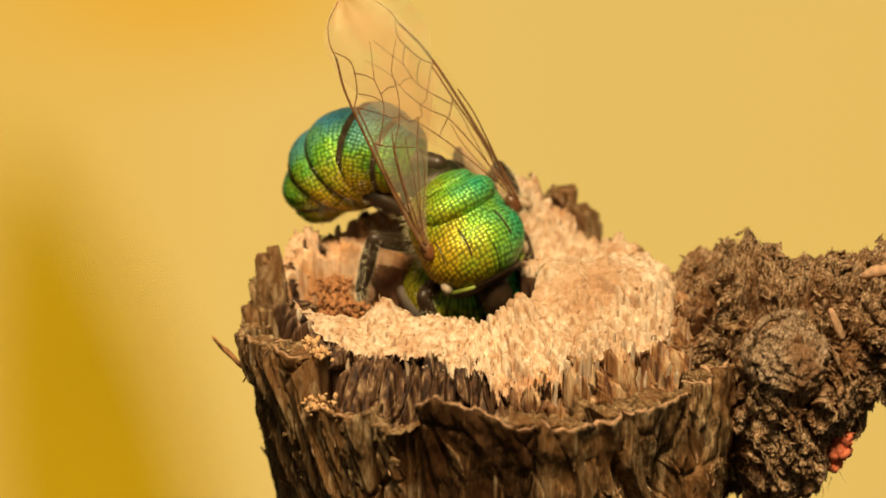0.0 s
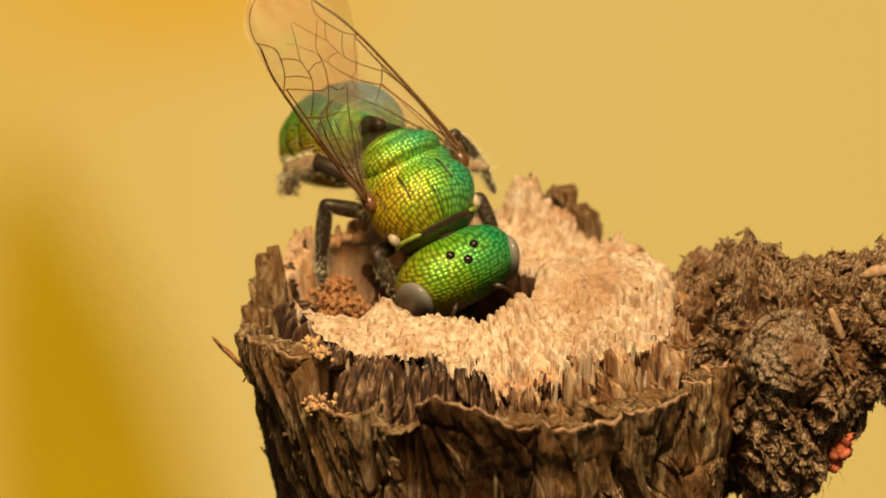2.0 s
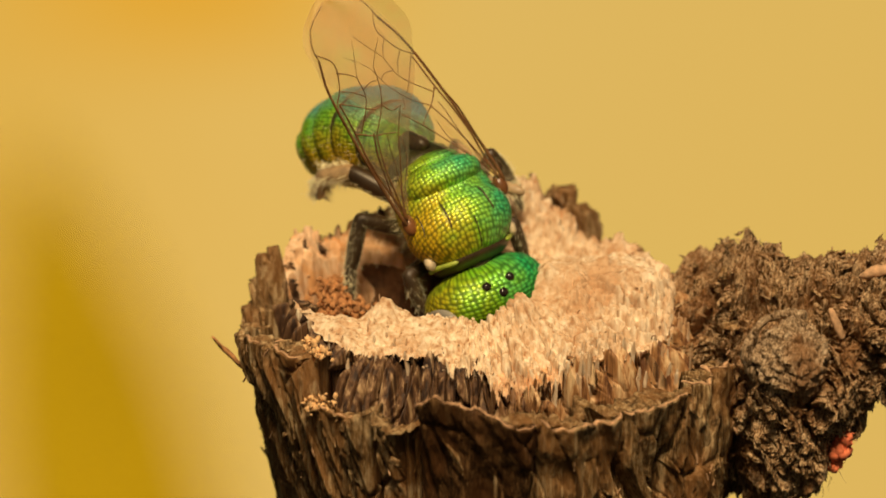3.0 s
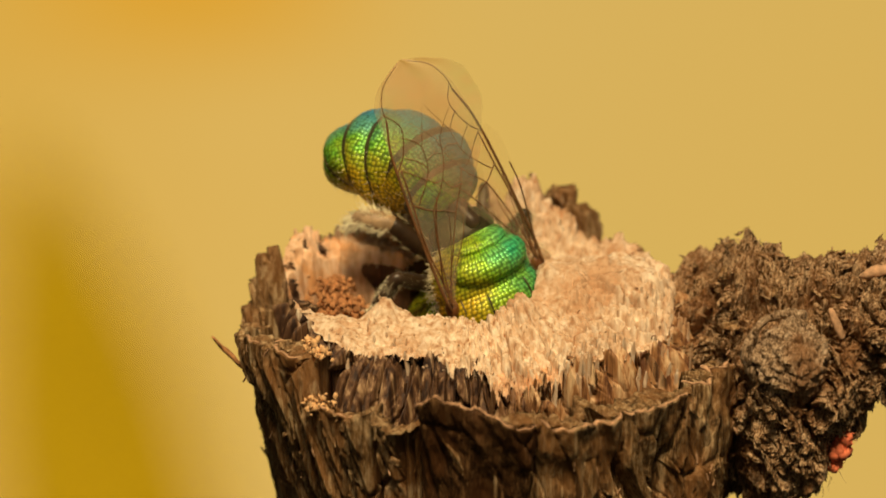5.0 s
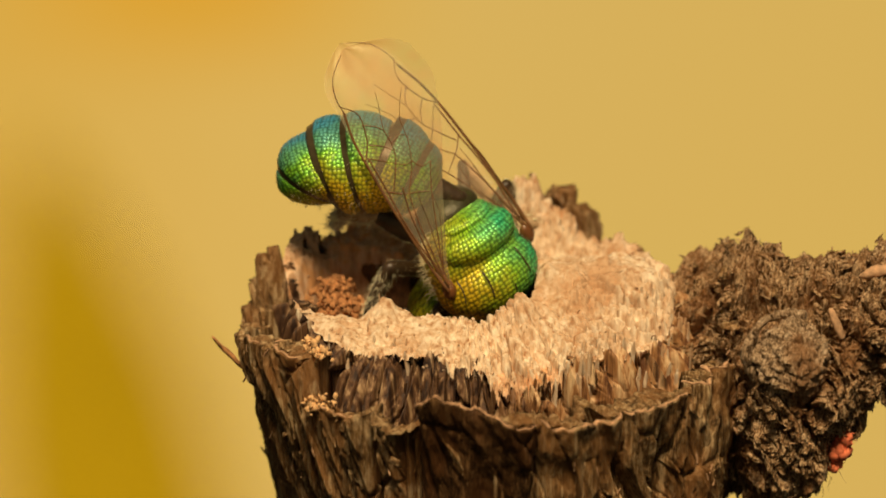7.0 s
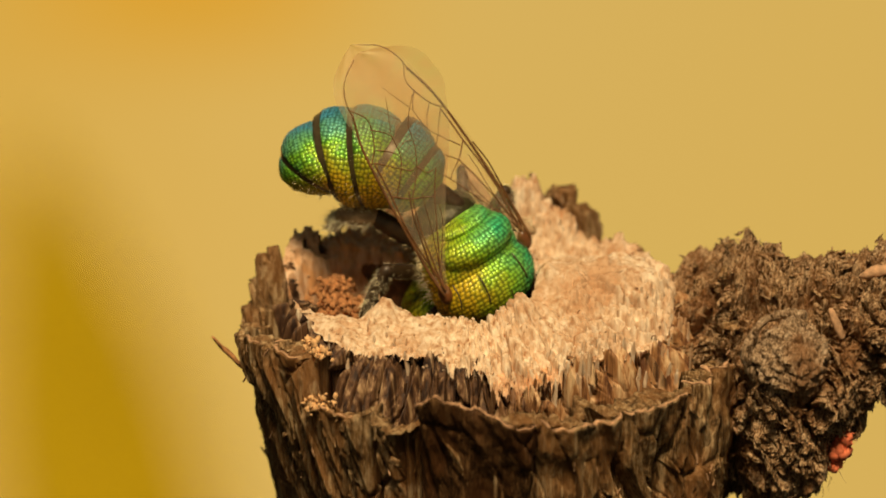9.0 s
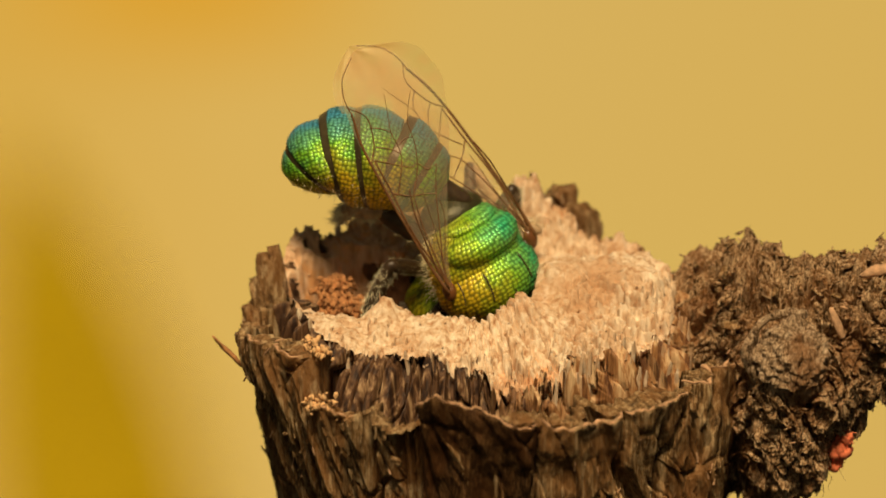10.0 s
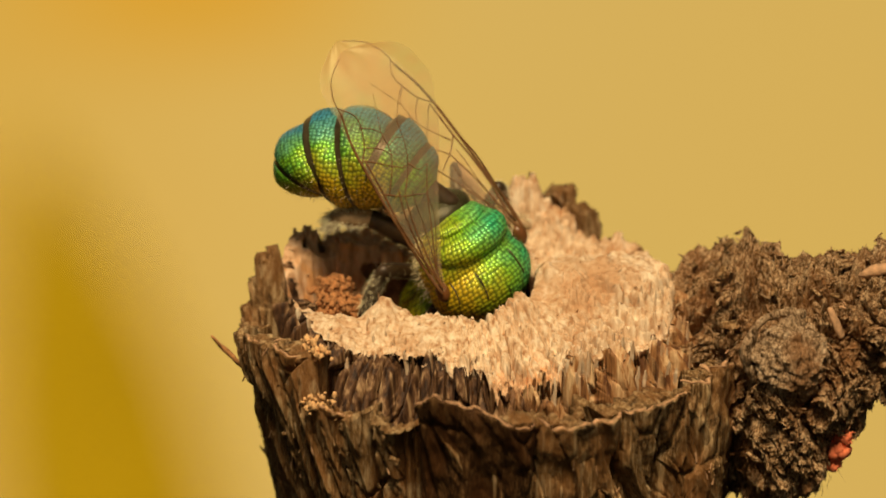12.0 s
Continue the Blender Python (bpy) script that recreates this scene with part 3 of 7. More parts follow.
def flake(a0, a1, tops, low, proud, curl, seed, skin=None):
    """A torn plate of bark on the twig's side: outer skin, and its tan broken rim."""
    n, m = 70, 46
    an = np.radians(np.linspace(a0, a1, n))
    u = np.linspace(0, 1, n)
    top = np.interp(u, np.linspace(0, 1, len(tops)), tops) + 0.05 * fbm(u * 12, 0 * u, seed, 3, seed)
    bot = low + 0.16 * fbm(u * 5, 0 * u, seed + 2, 3, seed) - 0.25 * np.sin(math.pi * u)
    outer, back, rim = [], [], []
    for k in range(m):
        f = k / (m - 1)
        z = top + (bot - top) * f
        slit = smooth(0.80, 0.93, ridges((an * 4.3 - 0.40 * z) * 1.25, z * 0.12, seed, 1, 7))
        r = bark_radius(an, z) + 0.32 * bark_relief(an, z) - 0.30 * slit * (0.3 if skin else 1.0) + proud * (1 - 0.8 * f) + curl * (1 - f) ** 3 + 0.05 * fbm(an * 9, z * 2, 0, 3, seed + 5)
        r = r - 0.12 * smooth(0.06, 0.0, np.minimum(u, 1 - u))
        outer.append(np.stack([r * np.cos(an), r * np.sin(an), z], -1))
        back.append(np.stack([(r - 0.16) * np.cos(an), (r - 0.16) * np.sin(an), z], -1))
    ob = part("bark_flake", grid_mesh("flake", np.array(outer)), skin or BARK, bark, "torn plate of bark with a tan broken rim")
    ob.modifiers.new("thickness", "SOLIDIFY").thickness = -0.10 * MM
    line = [tuple(p) for p in outer[0] * 1.0]
    line = [(x * (1 - 0.010), y * (1 - 0.010), z + 0.01) for x, y, z in line]
    rim = part("torn_rim", tube(line, 0.020 + 0.018 * fbm(u * 20, 0 * u, 3.3, 2, seed), 8, 0.5, seed), BAST, bark, "tan torn rim")
    return ob


flake(253, 280, (-0.15, 0.16, 0.08, -0.08, -0.26, -0.42, -0.50), -2.3, 0.12, 0.10, 3, SHADED_BARK)
flake(280.5, 301, (-0.52, -0.60, -0.62, -0.58), -2.1, 0.05, 0.07, 8)
flake(302, 322, (-0.58, -0.56, -0.55, -0.60), -1.75, 0.06, 0.05, 9)
flake(323, 346, (-0.60, -0.50, -0.42, -0.62, -0.95), -2.6, 0.10, 0.10, 13)
flake(224, 240, (-0.80, -0.62, -0.70, -0.8), -1.5, 0.03, 0.06, 17)
flake(196, 219, (-0.30, -0.05, 0.08, 0.02), -1.3, 0.02, 0.03, 23)


# the side branch: along it, how far to the side, its middle's height and its radius
BRANCH_AT = [1.6, 2.6, 3.3, 3.9, 4.25, 4.6, 5.1, 5.5, 5.8, 6.2, 6.6, 7.0, 7.8, 14]
BRANCH_UP = [-1.9, -1.75, -1.55, -1.20, -1.45, -1.50, -1.58, -1.36, -1.25, -0.78, -0.50, -0.25, 0.10, 2.0]
BRANCH_WIDE = [1.2, 1.4, 1.48, 1.62, 2.18, 2.48, 2.28, 2.05, 2.0, 1.62, 1.38, 1.22, 1.05, 0.9]

BRANCH_ALONG, BRANCH_SIDE = [1.6, 4.0, 4.5, 5.2, 7.0, 14], [0.5, 0.50, 0.05, -0.5, -0.6, -0.9]


def side_branch():
    rows = []
    cols = 1000
    b = np.linspace(0, 2 * math.pi, cols, endpoint=False)
    xs = np.concatenate([np.linspace(1.6, 7.5, 380), np.linspace(7.55, 14, 50)])
    for x in xs:
        cz = np.interp(x, BRANCH_AT, BRANCH_UP)
        cy = np.interp(x, BRANCH_ALONG, BRANCH_SIDE)
        r = np.interp(x, BRANCH_AT, BRANCH_WIDE)
        cb, sb = np.cos(b), np.sin(b)
        px, py, pz = x + 0 * b, cy + r * cb, cz + r * sb
        d = 0.20 * fbm(px * 0.9, py * 0.9, pz * 0.9, 3, 90)
        d = d + 0.30 * (ridges(px * 1.3 + 0.5 * pz, py * 1.1, pz * 1.1, 3, 91) - 0.72)
        d = d + 0.13 * fbm(px * 3.5, py * 3.5, pz * 3.5, 5, 92, 0.68)
        scale, se = cells(px * 3.2 + 0.8 * value_noise(px * 2, py * 2, pz * 2, 7), b * r * 3.2, 97)
        chip, ce = cells(px * 9.0 + pz, b * r * 9.0, 98)
        d = d + 0.26 * (scale - 0.5) - 0.14 * smooth(0.12, 0, se) + 0.05 * (chip - 0.5)
        d = d - 0.30 * smooth(0.86, 0.97, ridges(px * 1.0, py * 0.9, pz * 0.9, 1, 96))
        rows.append(np.stack([px + 0.10 * fbm(px * 3, py * 3, pz * 3, 2, 95), py + d * cb, pz + d * sb], -1))
    return grid_mesh("branch", np.array(rows), wrap=True, close=True)


branch = set_part("side_branch", side_branch(), GNARL, "dark gnarled side branch with scaly bark")


def knob(center, radii, turn, seed):
    """A knot with curling rings."""
    rows, cols = 110, 160
    a = np.linspace(0.02, 2.2, rows)[:, None]
    b = np.linspace(0, 2 * math.pi, cols, endpoint=False)[None, :]
    x, y, z = np.sin(a) * np.cos(b), np.sin(a) * np.sin(b), np.cos(a) + 0 * b
    wob = a + 0.30 * fbm(x * 1.6, y * 1.6, z * 1.6, 3, seed)
    k = 1 + 0.020 * np.sin(wob * 17) + 0.10 * fbm(x * 2.5, y * 2.5, z * 2.5, 4, seed + 2) - 0.22 * smooth(1.15, 1.35, wob) + 0.16 * smooth(1.4, 1.7, wob)
    k = k + 0.05 * fbm(x * 6, y * 6, z * 6, 4, seed + 4, 0.65) - 0.10 * smooth(0.88, 0.97, ridges(x * 1.6, y * 1.6, z * 1.6, 1, seed + 6))
    p = np.stack([x * radii[0] * k, y * radii[1] * k, z * radii[2] * k], -1) @ np.array(turn.to_3x3()).T
    return grid_mesh("knob", p + np.array(center), wrap=True)


part("knot", knob((5.24, -2.18, -0.25), (0.74, 0.78, 0.66), pose(0, 0, 0, 58, 0, -10), 7), KNOT, branch, "rounded knot with curled rings")
part("curl", tube(bend([(4.62, -2.35, -0.55), (4.45, -2.42, -0.10), (4.62, -2.25, 0.38), (5.05, -2.05, 0.58), (5.45, -1.95, 0.50)], 8), 0.09 + 0.03 * fbm(np.linspace(0, 4, 33), 0, 0, 2, 3), 10, 0.5, 8), KNOT, branch, "curled lip of bark round the knot")


def splinter(name, foot, tip, wide, material, label, seed, sides=7):
    """A sliver of wood or bark that stands up from the break."""
    n = 12
    foot, tip = np.array(foot, float), np.array(tip, float)
    f = np.linspace(0, 1, n)
    pts = foot + (tip - foot) * f[:, None]
    pts[:, 0] += 0.04 * fbm(f * 3, 0 * f, seed, 2, seed)
    pts[:, 1] += 0.04 * fbm(f * 3, 0 * f, seed + 7, 2, seed)
    rad = wide * (1 - 0.55 * f ** 3) * (1 + 0.18 * fbm(f * 5, 0 * f, seed + 3, 2, seed))
    return set_part(name, tube(pts, rad, sides, 0.45, seed, 0.6), material, label)


def plank(name, foot, tip, wide, thick, material, label, seed, across=(1, -0.1, 0), ragged=0.25):
    """A split slab of wood or bark with ridges along its grain and a ragged top."""
    foot, tip = np.array(foot, float), np.array(tip, float)
    run = tip - foot
    side = np.array(across, float)
    side = side - run * (side @ run) / (run @ run)
    side /= np.linalg.norm(side)
    face = np.cross(side, run / np.linalg.norm(run))
    b = np.linspace(0, 2 * math.pi, 96, endpoint=False)
    u = np.sign(np.cos(b)) * np.abs(np.cos(b)) ** 0.55
    w = np.sign(np.sin(b)) * np.abs(np.sin(b)) ** 0.55
    top = 1 - ragged * cells(u * 2.6 + 7, 0 * u + seed, seed)[0] - 0.08 * cells(u * 7, 0 * u, seed + 3)[0]
    rows = []
    for f in np.concatenate([np.linspace(0, 1, 34), np.ones(4)]):
        k = 1.0 if len(rows) < 34 else (0.85, 0.6, 0.3, 0.02)[len(rows) - 34]
        g = f * top
        groove = 0.55 * ridges(u * 2.2 + 0.3 * f, w * 0.4, seed + 0.2 * f, 2, seed) + 0.2 * value_noise(u * 9, w, g * 2, seed + 1)
        half = wide * (1 - 0.18 * f) * (1 + 0.06 * value_noise(w * 2, g * 4, seed, seed + 5))
        deep = thick * (0.65 + 0.6 * groove)
        rows.append(foot + run * g[:, None] + side * (u * half * k)[:, None] + face * (w * deep * k)[:, None])
    return set_part(name, grid_mesh(name, np.array(rows), wrap=True, close=True), material, label)


plank("bark_plank", (-3.72, 0.45, -1.25), (-4.02, 0.95, 0.52), 0.30, 0.13, BARK, "leaning slab of dark weathered bark", 31)
plank("bark_plank", (-3.98, 0.20, -1.25), (-4.25, 0.62, 0.10), 0.13, 0.12, BARK, "narrow dark slab of bark beside it", 34)
plank("bark_plank", (-4.12, -0.15, -1.25), (-4.27, 0.10, -0.28), 0.17, 0.14, BARK, "short dark slab of bark", 36)
plank("wood_plank", (-3.10, 1.55, -0.9), (-3.22, 1.75, 0.52), 0.17, 0.12, GNAWED, "pale orange upright slab at the hollow's back", 38)
plank("wood_plank", (0.92, 2.95, -0.6), (0.78, 3.10, 0.88), 0.34, 0.17, WOOD, "tall pale shard of wood", 41, ragged=0.45)
plank("wood_plank", (1.38, 2.78, -0.7), (1.26, 2.88, 0.46), 0.28, 0.16, WOOD, "pale shard of wood leaning on the tall one", 43)
for k, (foot, tip, wide) in enumerate([
        ((1.45, 2.70, -0.6), (1.52, 2.75, 0.06), 0.15), ((-3.48, 1.55, -0.5), (-3.48, 1.70, 0.42), 0.13), ((-2.75, 2.0, -0.5), (-2.72, 2.10, 0.30), 0.14)]):
    splinter("wood_splinter", foot, tip, wide, WOOD, "pale upright sliver of wood", 50 + k)
for k, (foot, tip, wide) in enumerate([((1.30, 3.2, -0.6), (0.72, 3.35, 0.76), 0.16), ((1.60, 3.05, -0.6), (1.25, 3.20, 0.44), 0.17), ((1.80, 2.95, -0.7), (1.62, 3.05, 0.10), 0.16)]):
    splinter("bark_splinter", foot, tip, wide, GNARL, "dark bark behind the tall shard", 60 + k)
splinter("fibre", (-4.28, -0.6, -1.32), (-4.95, -0.7, -0.52), 0.075, CRUMB, "thin loose tan fibre sticking out", 71)


def scale_meshes(count, seed):
    """Small uneven chips of bark."""
    r = np.random.RandomState(seed)
    out = []
    for k in range(count):
        me = ball((0, 0, 0), (r.uniform(0.07, 0.13), r.uniform(0.04, 0.08), 0.022), 7, 11, 0.75, 0.5, seed + k)
        out.append(me)
    return out


def chips(count, seed):
    """Scales and chips that stand off the branch and the twig's bark."""
    r = np.random.RandomState(seed)
    kinds = []
    for mat in (GNARL, BARK, BAST):
        for me in scale_meshes(4, seed + len(kinds)):
            me.materials.append(mat)
            kinds.append(me)
    for k in range(count):
        x = r.uniform(3.3, 7.4)
        b = r.uniform(0.25 * math.pi, 1.30 * math.pi)
        rad = np.interp(x, BRANCH_AT, BRANCH_WIDE) + r.uniform(-0.06, 0.06)
        place = (x, np.interp(x, BRANCH_ALONG, BRANCH_SIDE) + rad * math.cos(b), np.interp(x, BRANCH_AT, BRANCH_UP) + rad * math.sin(b))
        out = Vector((r.normal(0, 0.4), math.cos(b) + r.normal(0, 0.4), math.sin(b) + r.normal(0, 0.4))).normalized()
        turn = out.to_track_quat("Z", "Y").to_matrix().to_4x4() @ Matrix.Rotation(r.uniform(0, 6.28), 4, "Z")
        ob = new("bark_scale", kinds[r.randint(4) if r.rand() < 0.75 else 4 + r.randint(4) if r.rand() < 0.97 else 8 + r.randint(4)])
        ob.parent = branch
        ob.matrix_basis = Matrix.Translation(Vector(place) * MM) @ turn @ Matrix.Scale(r.uniform(0.5, 1.5), 4)
    for k in range(count // 5):
        an = math.radians(r.uniform(190, 342))
        z = bark_top(np.array([an]))[0] - r.uniform(0.1, 2.2)
        if 4.38 < an < 4.95:
            continue
        rad = float(bark_radius(np.array([an]), np.array([z]))[0] + bark_relief(np.array([an]), np.array([z]))[0]) + 0.01
        out = Vector((math.cos(an) + r.normal(0, 0.25), math.sin(an) + r.normal(0, 0.25), r.normal(0.1, 0.25))).normalized()
        turn = out.to_track_quat("Z", "Y").to_matrix().to_4x4() @ Matrix.Rotation(1.57 + r.normal(0, 0.5), 4, "Z")
        ob = new("bark_scale", kinds[4 + r.randint(4)])
        ob.parent = bark
        ob.matrix_basis = Matrix.Translation(Vector((rad * math.cos(an), rad * math.sin(an), z)) * MM) @ turn @ Matrix.Scale(r.uniform(0.5, 1.4), 4)
    part("stick", tube([(5.92, -2.0, 0.62), (6.02, -2.06, 0.38), (6.12, -2.08, 0.14)], [0.05, 0.07, 0.06], 8, 0.3, 5), BAST, branch, "pale tan sliver lying on the bark")
    part("scar", tube(bend([(6.5, -1.1, 0.86), (6.8, -1.1, 0.96), (7.3, -1.1, 1.08)]), [0.05, 0.07, 0.09, 0.1, 0.1, 0.11, 0.11, 0.11, 0.11, 0.11, 0.11, 0.1, 0.1], 9, 0.3, 6), BAST, branch, "pinkish tan scar along the branch")


chips(130, 21)


def crumbs(count, spots, seed, label="loose orange-brown crumbs of gnawed wood in the hollow", material=None):
    """Loose gnawed crumbs of wood."""
    r = np.random.RandomState(seed)
    parts = []
    for k in range(count):
        cx, cy, cz, spread, size = spots[r.randint(len(spots))]
        x, y = cx + r.normal(0, spread), cy + r.normal(0, spread)
        rad = size * r.uniform(0.4, 1.2)
        turn = Euler(r.uniform(0, 6, 3)).to_matrix().to_4x4()
        parts.append(ball((x, y, cz + r.uniform(-0.1, 0.14)), (rad, rad * r.uniform(0.4, 0.8), rad * r.uniform(0.3, 0.7)), 6, 9, 1.0, 0.6, k, turn))
    me = joined("wood_crumbs", parts)
    me.materials.append(material or CRUMB)
    return tagged(new("wood_crumbs", me), label, "wood crumbs", kind="stuff")


crumbs(760, [(-2.78, 0.70, -0.22, 0.10, 0.07), (-2.75, 0.62, -0.36, 0.14, 0.08), (-2.72, 0.55, -0.46, 0.18, 0.08), (-2.66, 0.48, -0.58, 0.20, 0.08), (-2.75, 0.40, -0.66, 0.22, 0.08), (-2.6, 0.2, -0.75, 0.26, 0.07)], 5)
crumbs(90, [(-3.2, -2.2, 0.02, 0.10, 0.08), (-3.05, -2.6, 0.02, 0.12, 0.07), (-3.1, -3.2, -0.62, 0.14, 0.07), (-2.9, -3.3, -0.6, 0.12, 0.06)], 6, "orange flakes of wood on the broken rim", CHAFF)


# ---- loose fibres and sawdust on the break ----
def surface(*meshes):
    """What a plumb line meets on these meshes, in millimetres."""
    trees = [BVHTree.FromPolygons([v.co[:] for v in me.vertices], [p.vertices[:] for p in me.polygons]) for me in meshes]

    def drop(x, y):
        hits = [tree.ray_cast(Vector((x * MM, y * MM, 0.01)), Vector((0, 0, -1)))[0] for tree in trees]
        hits = [h.z / MM for h in hits if h]
        return max(hits) if hits else None
    return drop


def slivers(name, pieces, seed):
    """Many thin tapered splinters in one mesh: root, tip and half width of each."""
    r = np.random.RandomState(seed)
    verts, faces = [], []
    for root, tip, wide in pieces:
        a, b = Vector(root), Vector(tip)
        d = (b - a).normalized()
        u = d.orthogonal().normalized()
        w = d.cross(u)
        base = len(verts)
        turn = r.uniform(0, 6.28)
        for f, k in ((0.0, 1.0), (0.45, 1.05), (0.85, 0.75), (1.0, 0.35)):
            c = a.lerp(b, f)
            for j in range(5):
                an = turn + j * 1.2566
                rad = wide * k * r.uniform(0.6, 1.25)
                verts.append(tuple((c + (u * math.cos(an) + w * 0.7 * math.sin(an)) * rad + d * wide * r.uniform(-0.5, 0.5) * (f > 0.5)) * MM))
        for q in range(3):
            for j in range(5):
                k = (j + 1) % 5
                faces.append((base + 5 * q + j, base + 5 * q + k, base + 5 * q + 5 + k, base + 5 * q + 5 + j))
        faces.append(tuple(base + 15 + j for j in range(5)))
    me = bpy.data.meshes.new(name)
    me.from_pydata(verts, [], faces)
    me.update()
    return me


def loose_wood():
    r = np.random.RandomState(77)
    drop = surface(heart, sap)
    pale, brown, grains = [], [], []
    for k in range(5200):
        an = r.uniform(1.02 * math.pi, 1.98 * math.pi)
        rad = r.uniform(2.2, 3.95)
        x, y = rad * math.cos(an), rad * math.sin(an)
        z = drop(x, y)
        if z is None or value_noise(np.array([an * 9]), np.array([z * 1.2]), np.array([0.5]), 33)[0] < -0.15:
            continue
        steep = drop(x * 1.03, y * 1.03)
        fall = z - steep if steep is not None else 0.0
        if r.rand() < 0.26 and (fall > 0.06 or (fall > 0.02 and r.rand() < 0.2)):
            tall = r.uniform(0.22, 0.60) * (1.2 if fall > 0.12 else 0.8) * (1.7 if x > 0.6 else 1.0)
            lean = Vector((x, y, 0)).normalized() * r.uniform(-0.02, 0.09)
            piece = ((x, y, z - tall), (x + lean.x + r.normal(0, 0.012), y + lean.y + r.normal(0, 0.012), z + tall * 0.16), r.uniform(0.025, 0.065) * (1.5 if r.rand() < 0.15 else 1))
            # low fibres on the dark side take the shade-toned brown
            old_shaded = not (z > (-0.10 if x < 0.7 else -0.25) + r.normal(0, 0.07) or x > 0.9)
            if old_shaded:
                piece = (piece[0], (piece[1][0], piece[1][1], z - 0.04), piece[2])
            (brown if old_shaded else pale).append(piece)
    for k in range(420):
        an, rad = r.uniform(0, 2 * math.pi), math.sqrt(r.uniform(0.12, 1.0)) * 3.5
        x, y = rad * math.cos(an), rad * math.sin(an)
        if y > 1.6 or math.hypot(x - HOLE[0], y - HOLE[1]) < 1.42:
            continue
        z = drop(x, y)
        if z is None or z < -0.35:
            continue
        size = r.uniform(0.010, 0.026) * (1.5 if r.rand() < 0.08 else 1.0)
        way = Vector(r.normal(0, 1, 3)).normalized() * size * r.uniform(1.2, 3.0)
        grains.append(((x, y, z), (x + way.x, y + way.y, z + abs(way.z) * 0.8 + 0.01), size))
    for name, pieces, mat, label in (("wood_fuzz", pale, WOOD, "short pale wood fibres standing on the break"),
                                     ("bast_fuzz", brown, SAPWOOD, "short brown fibres on the broken side, weathered and shade-toned"),
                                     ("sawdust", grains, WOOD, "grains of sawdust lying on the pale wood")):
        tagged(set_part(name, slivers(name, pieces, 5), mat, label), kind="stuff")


loose_wood()


def bark_threads():
    """Torn fibres that lie on the bark of the twig and of the branch."""
    r = np.random.RandomState(78)
    for name, owner, count, mats in (("bark_thread", bark, 1300, (BARK, BAST)), ("branch_thread", branch, 1300, (GNARL, BAST))):
        me = owner.data
        tree = BVHTree.FromPolygons([v.co[:] for v in me.vertices], [p.vertices[:] for p in me.polygons])
        lots = ([], [])
        for k in range(count):
            if owner == bark:
                an, z = math.radians(r.uniform(175, 350)), r.uniform(-3.6, 0.1)
                start, middle = Vector((8 * math.cos(an), 8 * math.sin(an), z)), Vector((0, 0, z))
            else:
                x, b = r.uniform(3.2, 7.4), r.uniform(0.25 * math.pi, 1.35 * math.pi)
                middle = Vector((x, np.interp(x, BRANCH_ALONG, BRANCH_SIDE), np.interp(x, BRANCH_AT, BRANCH_UP)))
                start = middle + Vector((0, 6 * math.cos(b), 6 * math.sin(b)))
            way = (middle - start).normalized()
            spot, normal, index, far = tree.ray_cast(start * MM, way)
            if spot is None:
                continue
            spot = spot / MM
            if normal.dot(way) > 0:
                normal = -normal
            along = Vector((0.25, 0, 1)) if owner == bark else Vector((1, 0, 0.4))
            loose = 0.15 if owner == bark else 0.8
            along = (along + Vector(r.normal(0, loose, 3)))
            along = (along - normal * along.dot(normal)).normalized()
            long, lift = r.uniform(0.08, 0.28), r.uniform(-0.01, 0.03)
            half = along * long * 0.5
            lots[1 if r.rand() < 0.10 else 0].append((tuple(spot - half - normal * 0.01), tuple(spot + half + normal * lift), r.uniform(0.008, 0.026)))
        for pieces, mat, label in zip(lots, mats, ("brown fibres along the bark", "tan fibres torn from the bark")):
            tagged(part(name, slivers(name, pieces, 6), mat, owner, label), kind="stuff")


bark_threads()


def lint():
    r = np.random.RandomState(9)
    roots, ways, sizes = [], [], []
    lumps = []
    for k in range(70):
        f = r.uniform(0, 1)
        rad = r.uniform(0.05, 0.10) * (0.5 + 0.8 * math.sin(math.pi * (0.15 + 0.75 * f)))
        lumps.append(ball((6.00 + 0.26 * f + r.normal(0, 0.05), -2.0 + r.normal(0, 0.06), -2.42 + 0.62 * f + r.normal(0, 0.04)), (rad, rad, rad * 1.2), 8, 10, 1.0, 0.3, k))
    red = part("lint", joined("lint", lumps), RED_FUZZ, branch, "small lumpy red tuft caught on the bark")
    for k in range(260):
        f = r.uniform(0, 1)
        roots.append((6.00 + 0.26 * f + r.normal(0, 0.06), -2.05 + r.normal(0, 0.05), -2.42 + 0.62 * f + r.normal(0, 0.05)))
        ways.append((r.normal(0.2, 0.6), r.normal(-0.3, 0.5), r.normal(0, 0.6)))
        sizes.append(r.uniform(0.04, 0.13))
    part("lint_fibre", tufts(roots, ways, sizes, 0.010, 4), RED_FUZZ, red)
    roots, ways, sizes = [], [], []
    for k in range(45):
        roots.append((r.uniform(4.6, 6.1), -1.6 + r.normal(0, 0.2), r.uniform(-3.1, -2.2)))
        ways.append((r.normal(0, 0.7), -0.5, r.normal(-0.5, 0.6)))
        sizes.append(r.uniform(0.15, 0.5))
    part("root_hair", tufts(roots, ways, sizes, 0.006, 6), VEIN, branch, "fine brown threads under the branch")


lint()

# ---- the bee ----
# its own space: x to its left, y to its tail, z to its back; origin between the wing roots
bee = tagged(new("green_bee"), "metallic green bee with clear wings digging head-first into the hole", "bee")


